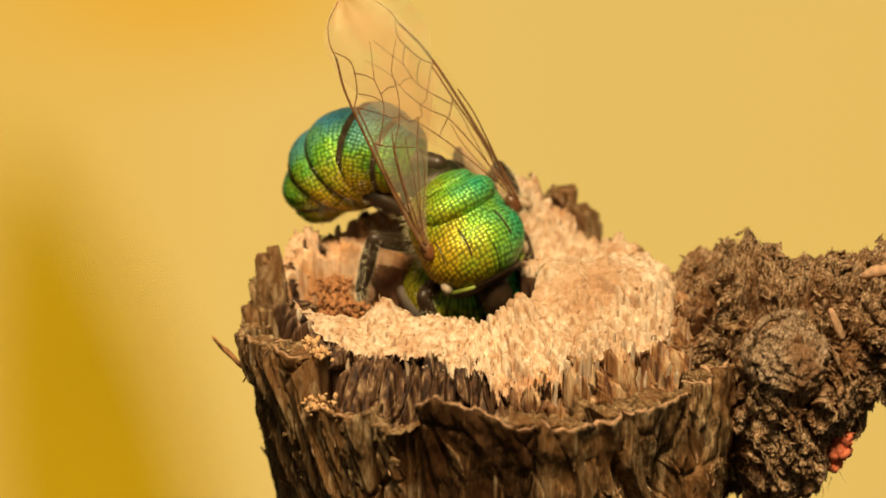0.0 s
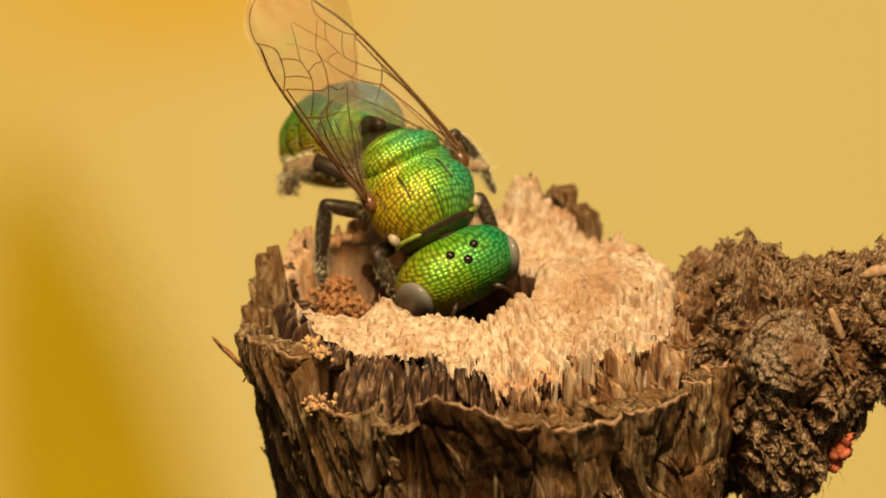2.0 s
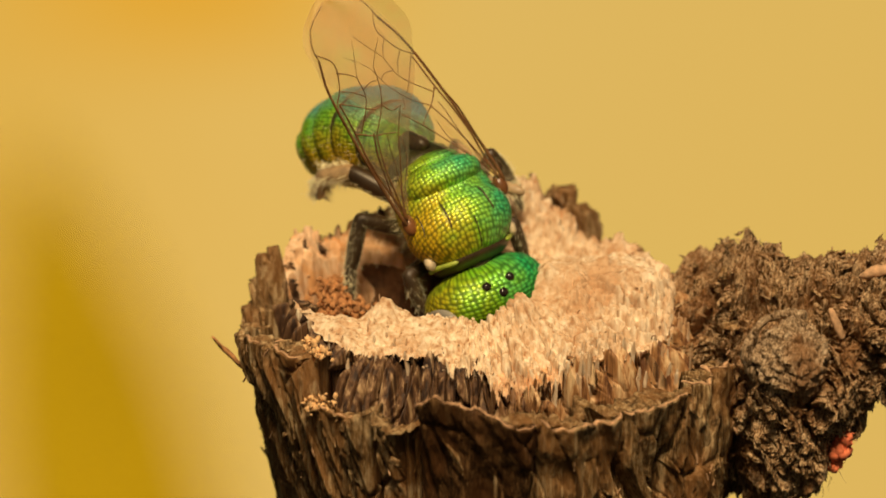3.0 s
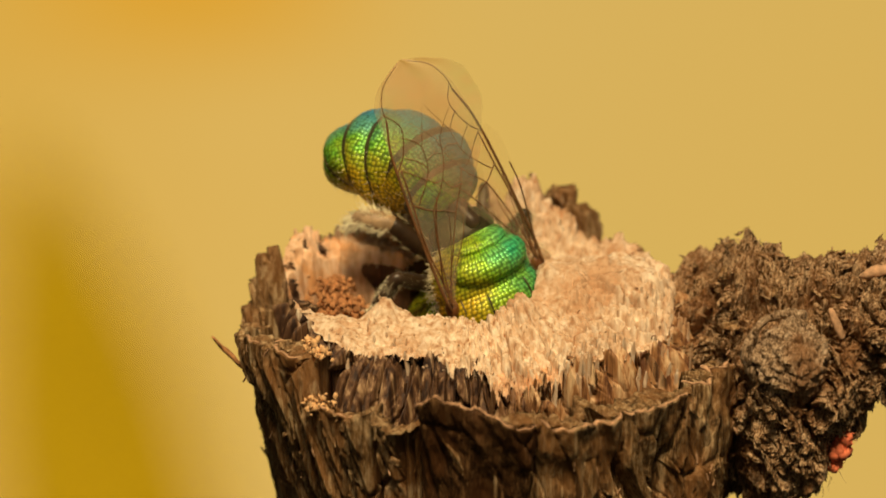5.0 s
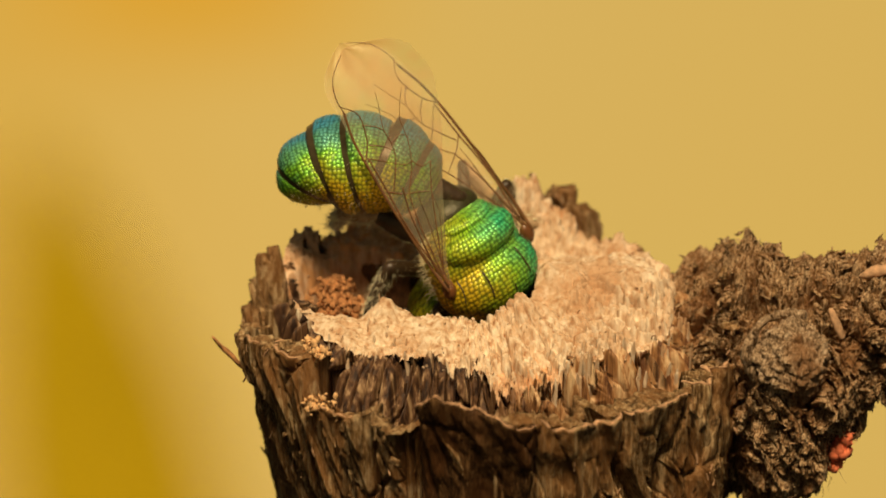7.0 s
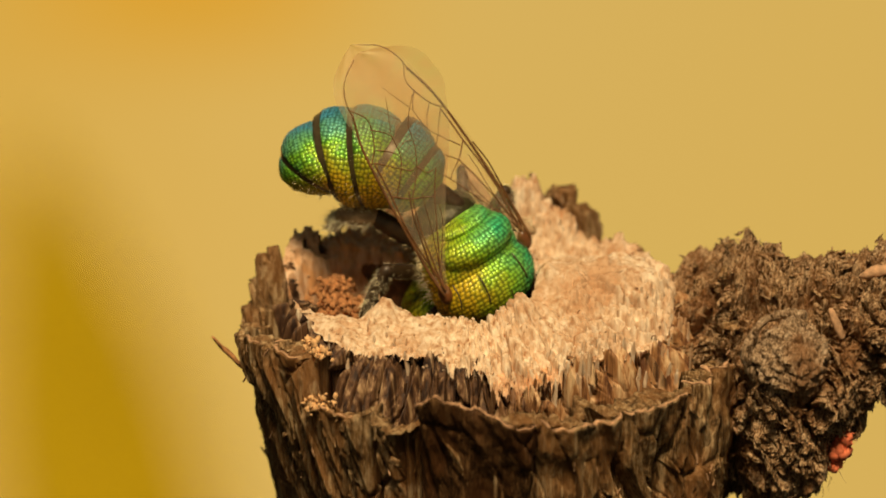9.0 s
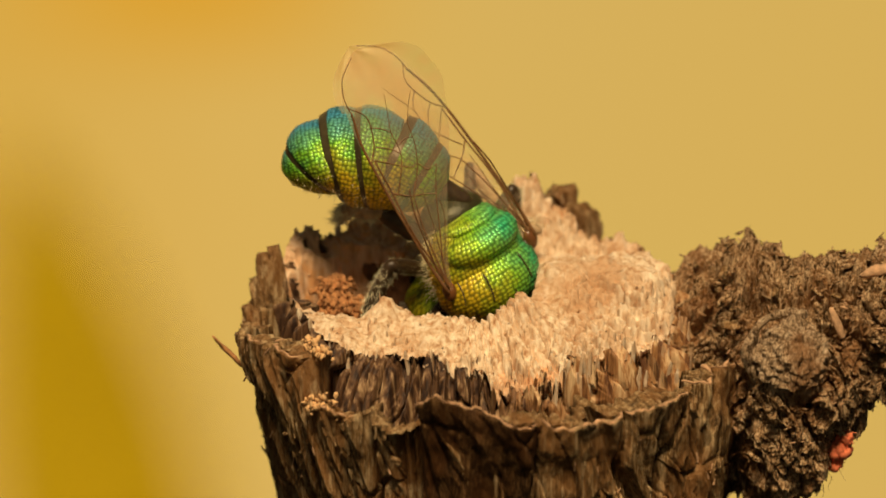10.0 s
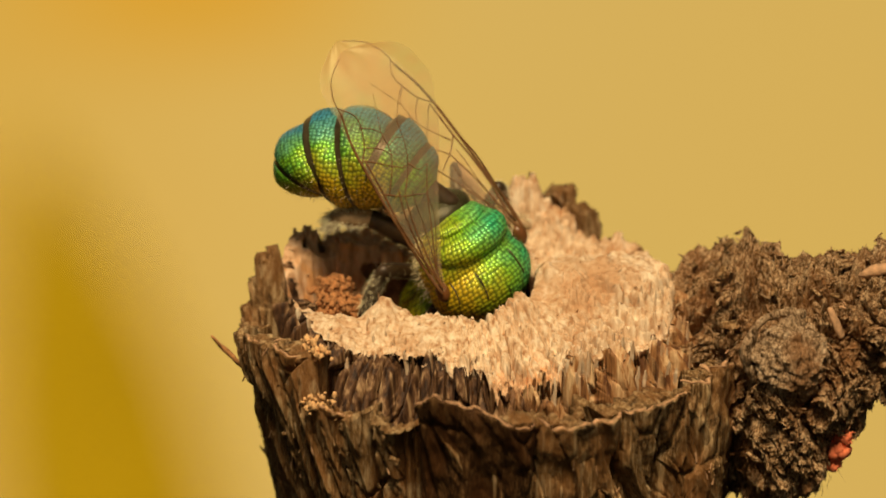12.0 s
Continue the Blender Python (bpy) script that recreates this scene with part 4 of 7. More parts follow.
def cuticle(name, center, radii, material, parent=None, label="", power=1.0, turn=None, rows=40, cols=64):
    return part(name, ball(center, radii, rows, cols, power, turn=turn), material, parent or bee, label)


thorax = cuticle("thorax", (0, -0.05, -0.42), (0.93, 1.05, 0.80), THORAX_GREEN, label="brassy green pitted thorax")


def scutum():
    rows, cols = 70, 100
    a = np.linspace(-math.pi / 2, math.pi / 2, rows)[:, None]
    b = np.linspace(0, 2 * math.pi, cols, endpoint=False)[None, :]
    x, y, z = np.cos(a) * np.cos(b), np.cos(a) * np.sin(b), np.sin(a) + 0 * b
    k = 1.0
    for at, wide, deep, y0, y1 in ((0.0, 0.020, 0.016, -0.8, 0.2), (-0.42, 0.03, 0.030, -0.30, 0.55), (0.42, 0.03, 0.030, -0.30, 0.55)):
        k = k - deep * np.exp(-((x - at) / wide) ** 2) * smooth(y0 - 0.1, y0, y) * smooth(y1 + 0.1, y1, y) * (z > 0)
    flat = 1 - 0.10 * smooth(0.2, 1.0, y)
    return grid_mesh("scutum", np.stack([x * 1.0 * k * flat, -0.41 + y * 0.76 * k, -0.26 + z * 0.84 * k], -1), wrap=True)


part("scutum", scutum(), THORAX_GREEN, thorax, "domed brassy green plate with dark grooves")
for side, y0, y1, wide in ((-0.44, -0.50, 0.02, 0.017), (0.44, -0.50, 0.02, 0.017), (0.0, -1.02, -0.45, 0.012), (-0.86, -0.45, 0.0, 0.014), (0.86, -0.45, 0.0, 0.014)):
    pts = []
    for k in range(6):
        y = y0 + (y1 - y0) * k / 5
        x = side * (1 - 0.10 * k / 5)
        pts.append((x, y, -0.26 + 0.84 * math.sqrt(max(0.02, 1 - x * x - ((y + 0.41) / 0.76) ** 2)) - 0.3 * wide))
    part("groove", tube(bend(pts, 3), [0.004] + [wide] * 14 + [0.004], 6), BAND, thorax)
cuticle("scutellum", (0, 0.42, -0.20), (0.80, 0.35, 0.68), THORAX_GREEN, thorax, power=0.9)
cuticle("metanotum", (0, 0.76, -0.34), (0.58, 0.18, 0.50), THORAX_GREEN, thorax)
cuticle("propodeum", (0, 0.86, -0.70), (0.62, 0.36, 0.52), BRONZE, thorax, "dark bronze rear of the thorax")
RIM = plain("yellow green rim", (0.30, 0.36, 0.05), 0.4)
for first, last in ((-0.2, 0.75), (math.pi - 0.95, math.pi + 0.2)):
    collar = bend([(0.80 * math.cos(a), -0.98 - 0.12 * math.sin(a) ** 2, -0.40 + 0.58 * math.sin(a)) for a in np.linspace(first, last, 6)], 4)
    part("collar", tube(collar, [0.015] + [0.045] * (len(collar) - 2) + [0.015], 10), RIM, thorax, "pale yellow-green collar")
for side in (-1, 1):
    cuticle("pronotal_lobe", (side * 0.84, -0.86, -0.22), (0.10, 0.14, 0.11), PALE, thorax, "ivory lobe beside the collar", rows=14, cols=20)
    cuticle("tegula", (side * 0.95, -0.10, -0.02), (0.13, 0.20, 0.11), TEGULA, thorax, "amber brown wing root", rows=14, cols=20)
rng = np.random.RandomState(3)
roots, ways, sizes = [], [], []
for k in range(700):
    side = rng.choice((-1, 1))
    a, y = rng.uniform(-1.5, -0.1), rng.uniform(-0.9, 0.9)
    w = math.sqrt(max(0.05, 1 - (y / 1.05) ** 2))
    roots.append((side * 0.93 * w * math.cos(a), y - 0.05, -0.42 + 0.8 * w * math.sin(a)))
    ways.append((side * math.cos(a), rng.normal(0, 0.4), math.sin(a) + rng.normal(0, 0.3)))
    sizes.append(rng.uniform(0.08, 0.2))
part("hair", tufts(roots, ways, sizes, 0.006, 1), FUZZ, thorax, "sparse cream hairs on its flanks")


# head: its own space has the origin at the neck
def build_head():
    rows, cols = 60, 90
    a = np.linspace(-math.pi / 2, math.pi / 2, rows)[:, None]
    b = np.linspace(0, 2 * math.pi, cols, endpoint=False)[None, :]
    x, y, z = np.cos(a) * np.cos(b), np.cos(a) * np.sin(b), np.sin(a) + 0 * b
    k = (np.abs(x) ** 2.6 + np.abs(y) ** 2.3 + np.abs(z) ** 2.2) ** (-1 / 2.4)
    ob = part("head", grid_mesh("head", np.stack([x * 1.13 * k, -0.66 + y * 0.64 * k, -0.22 + z * 0.90 * k], -1), wrap=True), HEAD_GREEN, bee, "wide brassy green pitted head")
    for side in (-1, 1):
        part("eye", ball((side * 0.95, -0.84, -0.22), (0.20, 0.40, 0.66), 30, 40, turn=pose(0, 0, 0, 0, 0, side * -14)), EYE, ob, "smooth pale grey eye")
        chain = bend([(side * 0.22, -1.12, 0.0), (side * 0.5, -1.35, 0.15), (side * 0.62, -1.55, -0.2), (side * 0.5, -1.7, -0.6)], 5)
        part("antenna", tube(chain, [0.05] * len(chain), 8, 0.2, 5), DARK, ob, "short dark antenna")
    for x0, y0 in ((-0.24, -0.52), (0.24, -0.52), (0, -0.72)):
        part("ocellus", ball((x0, y0, 0.655 - 0.1 * abs(x0)), (0.095, 0.09, 0.075), 12, 16), plain("black glossy eye", (0.02, 0.012, 0.01), 0.15), ob, "glossy black simple eye")
    jaw = bend([(-0.3, -1.15, -0.7), (0, -1.35, -0.85), (0.3, -1.15, -0.7)], 4)
    part("jaw", tube(jaw, [0.09] * len(jaw), 8), DARK, ob)
    return ob


head = build_head()
cuticle("pronotum", (0, -1.02, -0.42), (0.74, 0.24, 0.64), DARK, thorax, "dark front of the thorax")
neck = part("neck", tube([(0, -0.9, -0.35), (0, -1.15, -0.35), (0, -1.5, -0.4)], [0.42, 0.32, 0.32], 20), DARK, bee, "dark neck")


# abdomen: origin at the waist, its rings curve towards the belly; two joints let it curl
def spine(s):
    """The line of the rings' middles: a place, and the ring's tilt; s from 0 to 1."""
    an = 0.75 * s ** 1.5
    return (0.0, 0.15 + 3.2 * (s - 0.10 * s ** 3), -0.50 * s ** 2.2), an


JOINTS = (Vector((0, 0, 0)), Vector(spine(0.34)[0]), Vector(spine(0.68)[0]))


def girth(s):
    return np.interp(s, [0, 0.06, 0.18, 0.35, 0.55, 0.72, 0.86, 0.95, 1.0], [0.30, 0.64, 0.88, 1.00, 1.02, 0.92, 0.68, 0.40, 0.04])


def build_abdomen():
    front = part("abdomen", tube([(0, -0.3, 0.1), (0, 0.1, 0.05), (0, 0.4, 0.0)], [0.16, 0.2, 0.35], 16), DARK, bee, "banded brassy green abdomen curving under")
    middle = part("abdomen_middle", ball((0, 0.05, 0), (0.8, 0.5, 0.7), 20, 30), BAND, bee, "middle rings of the abdomen, gold and green")
    hind = part("abdomen_tip", ball((0, 0, 0), (0.7, 0.4, 0.6), 20, 30), BAND, bee, "hindmost rings of the abdomen, green and blue")
    pieces = (front, middle, hind)
    borders = [0.0, 0.16, 0.34, 0.51, 0.68, 0.85, 1.0]
    for i in range(6):
        s0, s1 = borders[i], borders[i + 1]
        ob, shift = pieces[i // 2], -JOINTS[i // 2]
        cols = 64
        for band in (False, True):
            lo, hi = (max(0.0, s0 - 0.07), s1 - 0.040) if not band else (s1 - 0.068, s1 + 0.006)
            rings = []
            for s in np.linspace(lo, min(hi, 1.0), 8 if band else 22):
                c, an = spine(s)
                f = (s - s0) / (s1 - s0)
                r = girth(s) * (1 + 0.075 * math.sin(math.pi * np.clip(f, 0, 1) ** 1.2)) - (0.015 if band else 0.30 * max(0, -f))
                b = np.linspace(0, 2 * math.pi, cols, endpoint=False)
                side, up = r * np.cos(b), 0.86 * r * np.sin(b)
                rings.append(np.stack([side, c[1] + up * math.sin(an), c[2] + up * math.cos(an)], -1) + np.array(shift))
            me = grid_mesh("ring", np.array(rings), wrap=True, close=True)
            if band:
                part("band", me, BAND, ob, "dark hind margin")
            else:
                part("tergite", me, TAIL_GREEN, ob, "brassy green ring")
    for ob, lo, hi, shift in ((front, 0.1, 0.34, -JOINTS[0]), (middle, 0.34, 0.68, -JOINTS[1]), (hind, 0.68, 0.98, -JOINTS[2])):
        roots, ways, sizes = [], [], []
        for k in range(180):
            s = rng.uniform(lo, hi)
            c, an = spine(s)
            b = rng.uniform(math.pi * 0.9, math.pi * 2.1)
            r = float(girth(s))
            up = 0.86 * r * math.sin(b)
            roots.append(tuple(Vector((r * math.cos(b), c[1] + up * math.sin(an), c[2] + up * math.cos(an))) + shift))
            ways.append((math.cos(b), 0.5, math.sin(b)))
            sizes.append(rng.uniform(0.05, 0.13))
        part("hair", tufts(roots, ways, sizes, 0.004, 2), FUZZ, ob, "fine cream hairs")
    return pieces


abdomen, abdomen_middle, abdomen_tip = build_abdomen()


# wings: origin at the root, y to the tip, x to the hind edge for the right wing (mirrored for the left)
def outline(v, kind):
    if kind == "fore":
        lead = np.interp(v, [0, 0.1, 0.4, 0.7, 0.85, 0.95, 1.0], [0.06, 0.10, 0.13, 0.10, 0.0, -0.22, -0.62])
        hind = np.interp(v, [0, 0.08, 0.35, 0.55, 0.75, 0.9, 0.97, 1.0], [0.05, 0.16, 0.85, 1.42, 1.80, 1.68, 1.26, 0.74])
    else:
        lead = np.interp(v, [0, 0.1, 0.5, 0.85, 0.95, 1.0], [0.05, 0.08, 0.10, -0.05, -0.25, -0.5])
        hind = np.interp(v, [0, 0.1, 0.4, 0.7, 0.9, 1.0], [0.05, 0.25, 0.75, 0.95, 0.8, 0.52])
    return lead, hind


def build_wing(kind, mirror, length):
    v = np.linspace(0, 1, 60)
    v = v ** 0.9
    u = np.linspace(0, 1, 22)[None, :]
    lead, hind = outline(v, kind)
    k = np.ones(5) / 5
    ease = lambda a: np.concatenate([a[:2], np.convolve(a, k, "valid"), a[-2:]])
    lead, hind = ease(lead), ease(hind) * (1.0 if mirror > 0 else 0.86)
    x = -lead[:, None] + (lead + hind)[:, None] * u
    y = length * v[:, None] + 0 * u
    z = 0.10 * np.sin(math.pi * v)[:, None] * (1 - u) + 0.018 * np.sin(u * 16 + v[:, None] * 5) + 0.03 * fbm(x * 1.1, y * 1.1, 0.2, 2, 50)
    pts = np.stack([x * mirror, y, z], -1)
    name = "forewing" if kind == "fore" else "hindwing"
    ob = part(name, grid_mesh(name, pts), FILM if kind == "fore" else THIN_FILM, bee, "clear smoky wing with brown veins")

    def on(px, py):
        """A place on the film, px across from the leading edge as a share of the width, py along."""
        i = np.clip(py ** (1 / 0.9) * 59, 0, 59)
        j = np.clip(px * 21, 0, 21)
        a = pts[int(round(i)), int(round(j))]
        i0, j0 = int(min(58, i)), int(min(20, j))
        fi, fj = i - i0, j - j0
        q = (pts[i0, j0] * (1 - fi) + pts[i0 + 1, j0] * fi) * (1 - fj) + (pts[i0, j0 + 1] * (1 - fi) + pts[i0 + 1, j0 + 1] * fi) * fj
        return tuple(q + np.array((0, 0, 0.006)))

    if kind == "fore":
        lines = [
            ((0.0, 0.0), (0.01, 0.3), (0.01, 0.62), (0.05, 0.80), 0.040),                # front edge
            ((0.05, 0.80), (0.02, 0.88), (0.03, 0.94), (0.10, 0.985), 0.012),            # rim towards the tip
            ((0.5, 0.02), (0.10, 0.2), (0.075, 0.45), (0.06, 0.60), 0.026),
            ((0.03, 0.60), (0.14, 0.66), (0.17, 0.76), (0.03, 0.83), 0.016),           # marginal cell
            ((0.5, 0.02), (0.34, 0.22), (0.36, 0.40), 0.020),
            ((0.6, 0.02), (0.72, 0.18), (0.76, 0.36), (0.80, 0.46), 0.016),
            ((0.075, 0.45), (0.22, 0.42), (0.36, 0.40), 0.018),                          # basal vein
            ((0.36, 0.40), (0.55, 0.38), (0.76, 0.36), 0.014),
            ((0.16, 0.44), (0.28, 0.50), (0.36, 0.57), (0.34, 0.66), 0.014),
            ((0.36, 0.40), (0.50, 0.47), (0.55, 0.56), (0.54, 0.66), 0.013),
            ((0.06, 0.60), (0.20, 0.56), (0.31, 0.53), 0.013),
            ((0.14, 0.64), (0.26, 0.61), (0.36, 0.57), 0.013),
            ((0.16, 0.72), (0.27, 0.69), (0.34, 0.66), 0.013),
            ((0.31, 0.53), (0.44, 0.50), (0.53, 0.50), 0.012),
            ((0.36, 0.60), (0.46, 0.61), (0.54, 0.60), 0.012),
            ((0.53, 0.50), (0.66, 0.46), (0.80, 0.46), 0.012),
            ((0.34, 0.66), (0.38, 0.74), (0.42, 0.80), 0.008),
            ((0.54, 0.66), (0.60, 0.72), (0.66, 0.76), 0.008),
        ]
    else:
        lines = [((0.0, 0.0), (0.02, 0.35), (0.05, 0.65), 0.024), ((0.5, 0.02), (0.35, 0.3), (0.30, 0.6), 0.012), ((0.6, 0.02), (0.65, 0.3), (0.6, 0.5), 0.010)]
    for *pairs, thick in lines:
        flat = bend([(a, b, 0) for a, b in pairs], 8)
        line = [on(a, max(0.0, b)) for a, b, c in flat]
        part("vein", tube(line, np.linspace(thick, thick * 0.65, len(line)) * 0.8, 6), VEIN, ob)
    return ob


wing_right = build_wing("fore", 1, 4.7)
wing_left = build_wing("fore", -1, 4.7)
hind_right = build_wing("hind", 1, 3.3)
hind_left = build_wing("hind", -1, 3.3)


def build_leg(name, joints, radii, hairy=0, seed=0, label="dark brown jointed leg"):
    """A leg whose segments run from joint to joint."""
    origin = Vector(joints[0])
    ob = part(name, ball((0, 0, 0), (radii[0] * 1.2,) * 3, 12, 16), DARK, bee, label)
    ob.matrix_basis = Matrix.Translation(origin * MM)
    names = ("femur", "tibia", "tarsus", "claw")
    r2 = np.random.RandomState(seed)
    for i in range(len(joints) - 1):
        a, b = Vector(joints[i]) - origin, Vector(joints[i + 1]) - origin
        r0, r1 = radii[i], radii[i + 1]
        n = 7
        pts = [a.lerp(b, k / (n - 1)) for k in range(n)]
        rad = [(r0 + (r1 - r0) * k / (n - 1)) * (1 + 0.25 * math.sin(math.pi * k / (n - 1))) for k in range(n)]
        if i >= 2:
            rad = [r * (1.0 if k % 2 else 0.75) for k, r in enumerate(rad)]
        part(names[i], tube(pts, rad, 10), SHIN if hairy > 100 and i else DARK, ob)
        if hairy and i in (0, 1, 2):
            roots, ways, sizes = [], [], []
            d = (b - a).normalized()
            for k in range((hairy if i else hairy // 2) * (1 if hairy > 100 else 3)):
                f = r2.uniform(0.05, 1)
                w = Vector(r2.normal(0, 1, 3))
                w = (w - d * w.dot(d)).normalized()
                w = -w if hairy > 100 and w.z > 0.6 else w
                roots.append(tuple(a.lerp(b, f) + w * (r0 + (r1 - r0) * f)))
                ways.append(tuple(w + d * 0.9))
                sizes.append((r2.uniform(0.10, 0.22) if i else r2.uniform(0.06, 0.15)) * (1.0 if hairy > 100 else 0.6))
            part("brush", tufts(roots, ways, sizes, 0.006 if hairy > 100 else 0.0035, seed), FUZZ, ob, "cream pollen hairs")
    return ob


legs = [
    build_leg("hind_leg", [(-0.55, 0.55, -1.0), (-1.0, 1.30, -1.28), (-1.36, 1.50, -1.72), (-1.5, 1.2, -2.0)], (0.15, 0.16, 0.14, 0.07), 340, 1, "dark hind leg with cream pollen hairs"),
    build_leg("hind_leg", [(0.55, 0.55, -1.0), (1.09, 1.03, -1.44), (1.12, 0.11, -0.93), (1.45, -0.33, -0.51)], (0.08, 0.10, 0.11, 0.10), 120, 2, "dark hind leg with cream pollen hairs"),
    build_leg("middle_leg", [(-0.65, -0.05, -1.05), (-1.35, 0.45, -1.0), (-1.75, -0.25, -1.5), (-1.95, -0.8, -1.8)], (0.12, 0.12, 0.11, 0.06), 95, 3),
    build_leg("middle_leg", [(0.65, -0.05, -1.05), (1.35, 0.55, -0.75), (1.7, 0.1, -1.3), (1.8, -0.5, -1.7)], (0.10, 0.10, 0.09, 0.06), 60, 4),
    build_leg("front_leg", [(-0.55, -0.75, -0.95), (-1.1, -0.85, -0.75), (-1.05, -1.5, -1.0), (-0.9, -2.0, -1.2)], (0.12, 0.12, 0.10, 0.05), 50, 5),
    build_leg("front_leg", [(0.55, -0.75, -0.95), (1.1, -0.75, -0.65), (1.1, -1.4, -0.9), (0.95, -1.9, -1.2)], (0.12, 0.12, 0.10, 0.05), 50, 6),
]


# ---- movement ----
def at(x, y, z, rx, ry, rz):
    """A pose from millimetres and degrees."""
    return pose(x * MM, y * MM, z * MM, rx, ry, rz)


def fold(k, rx, ry, rz, bend):
    """The pose of the abdomen's piece k, chained from the waist."""
    m = at(0, 1.22, -0.62, rx, ry, rz)
    for j in range(1, k + 1):
        m = m @ Matrix.Translation((JOINTS[j] - JOINTS[j - 1]) * MM) @ pose(0, 0, 0, -bend)
    return m


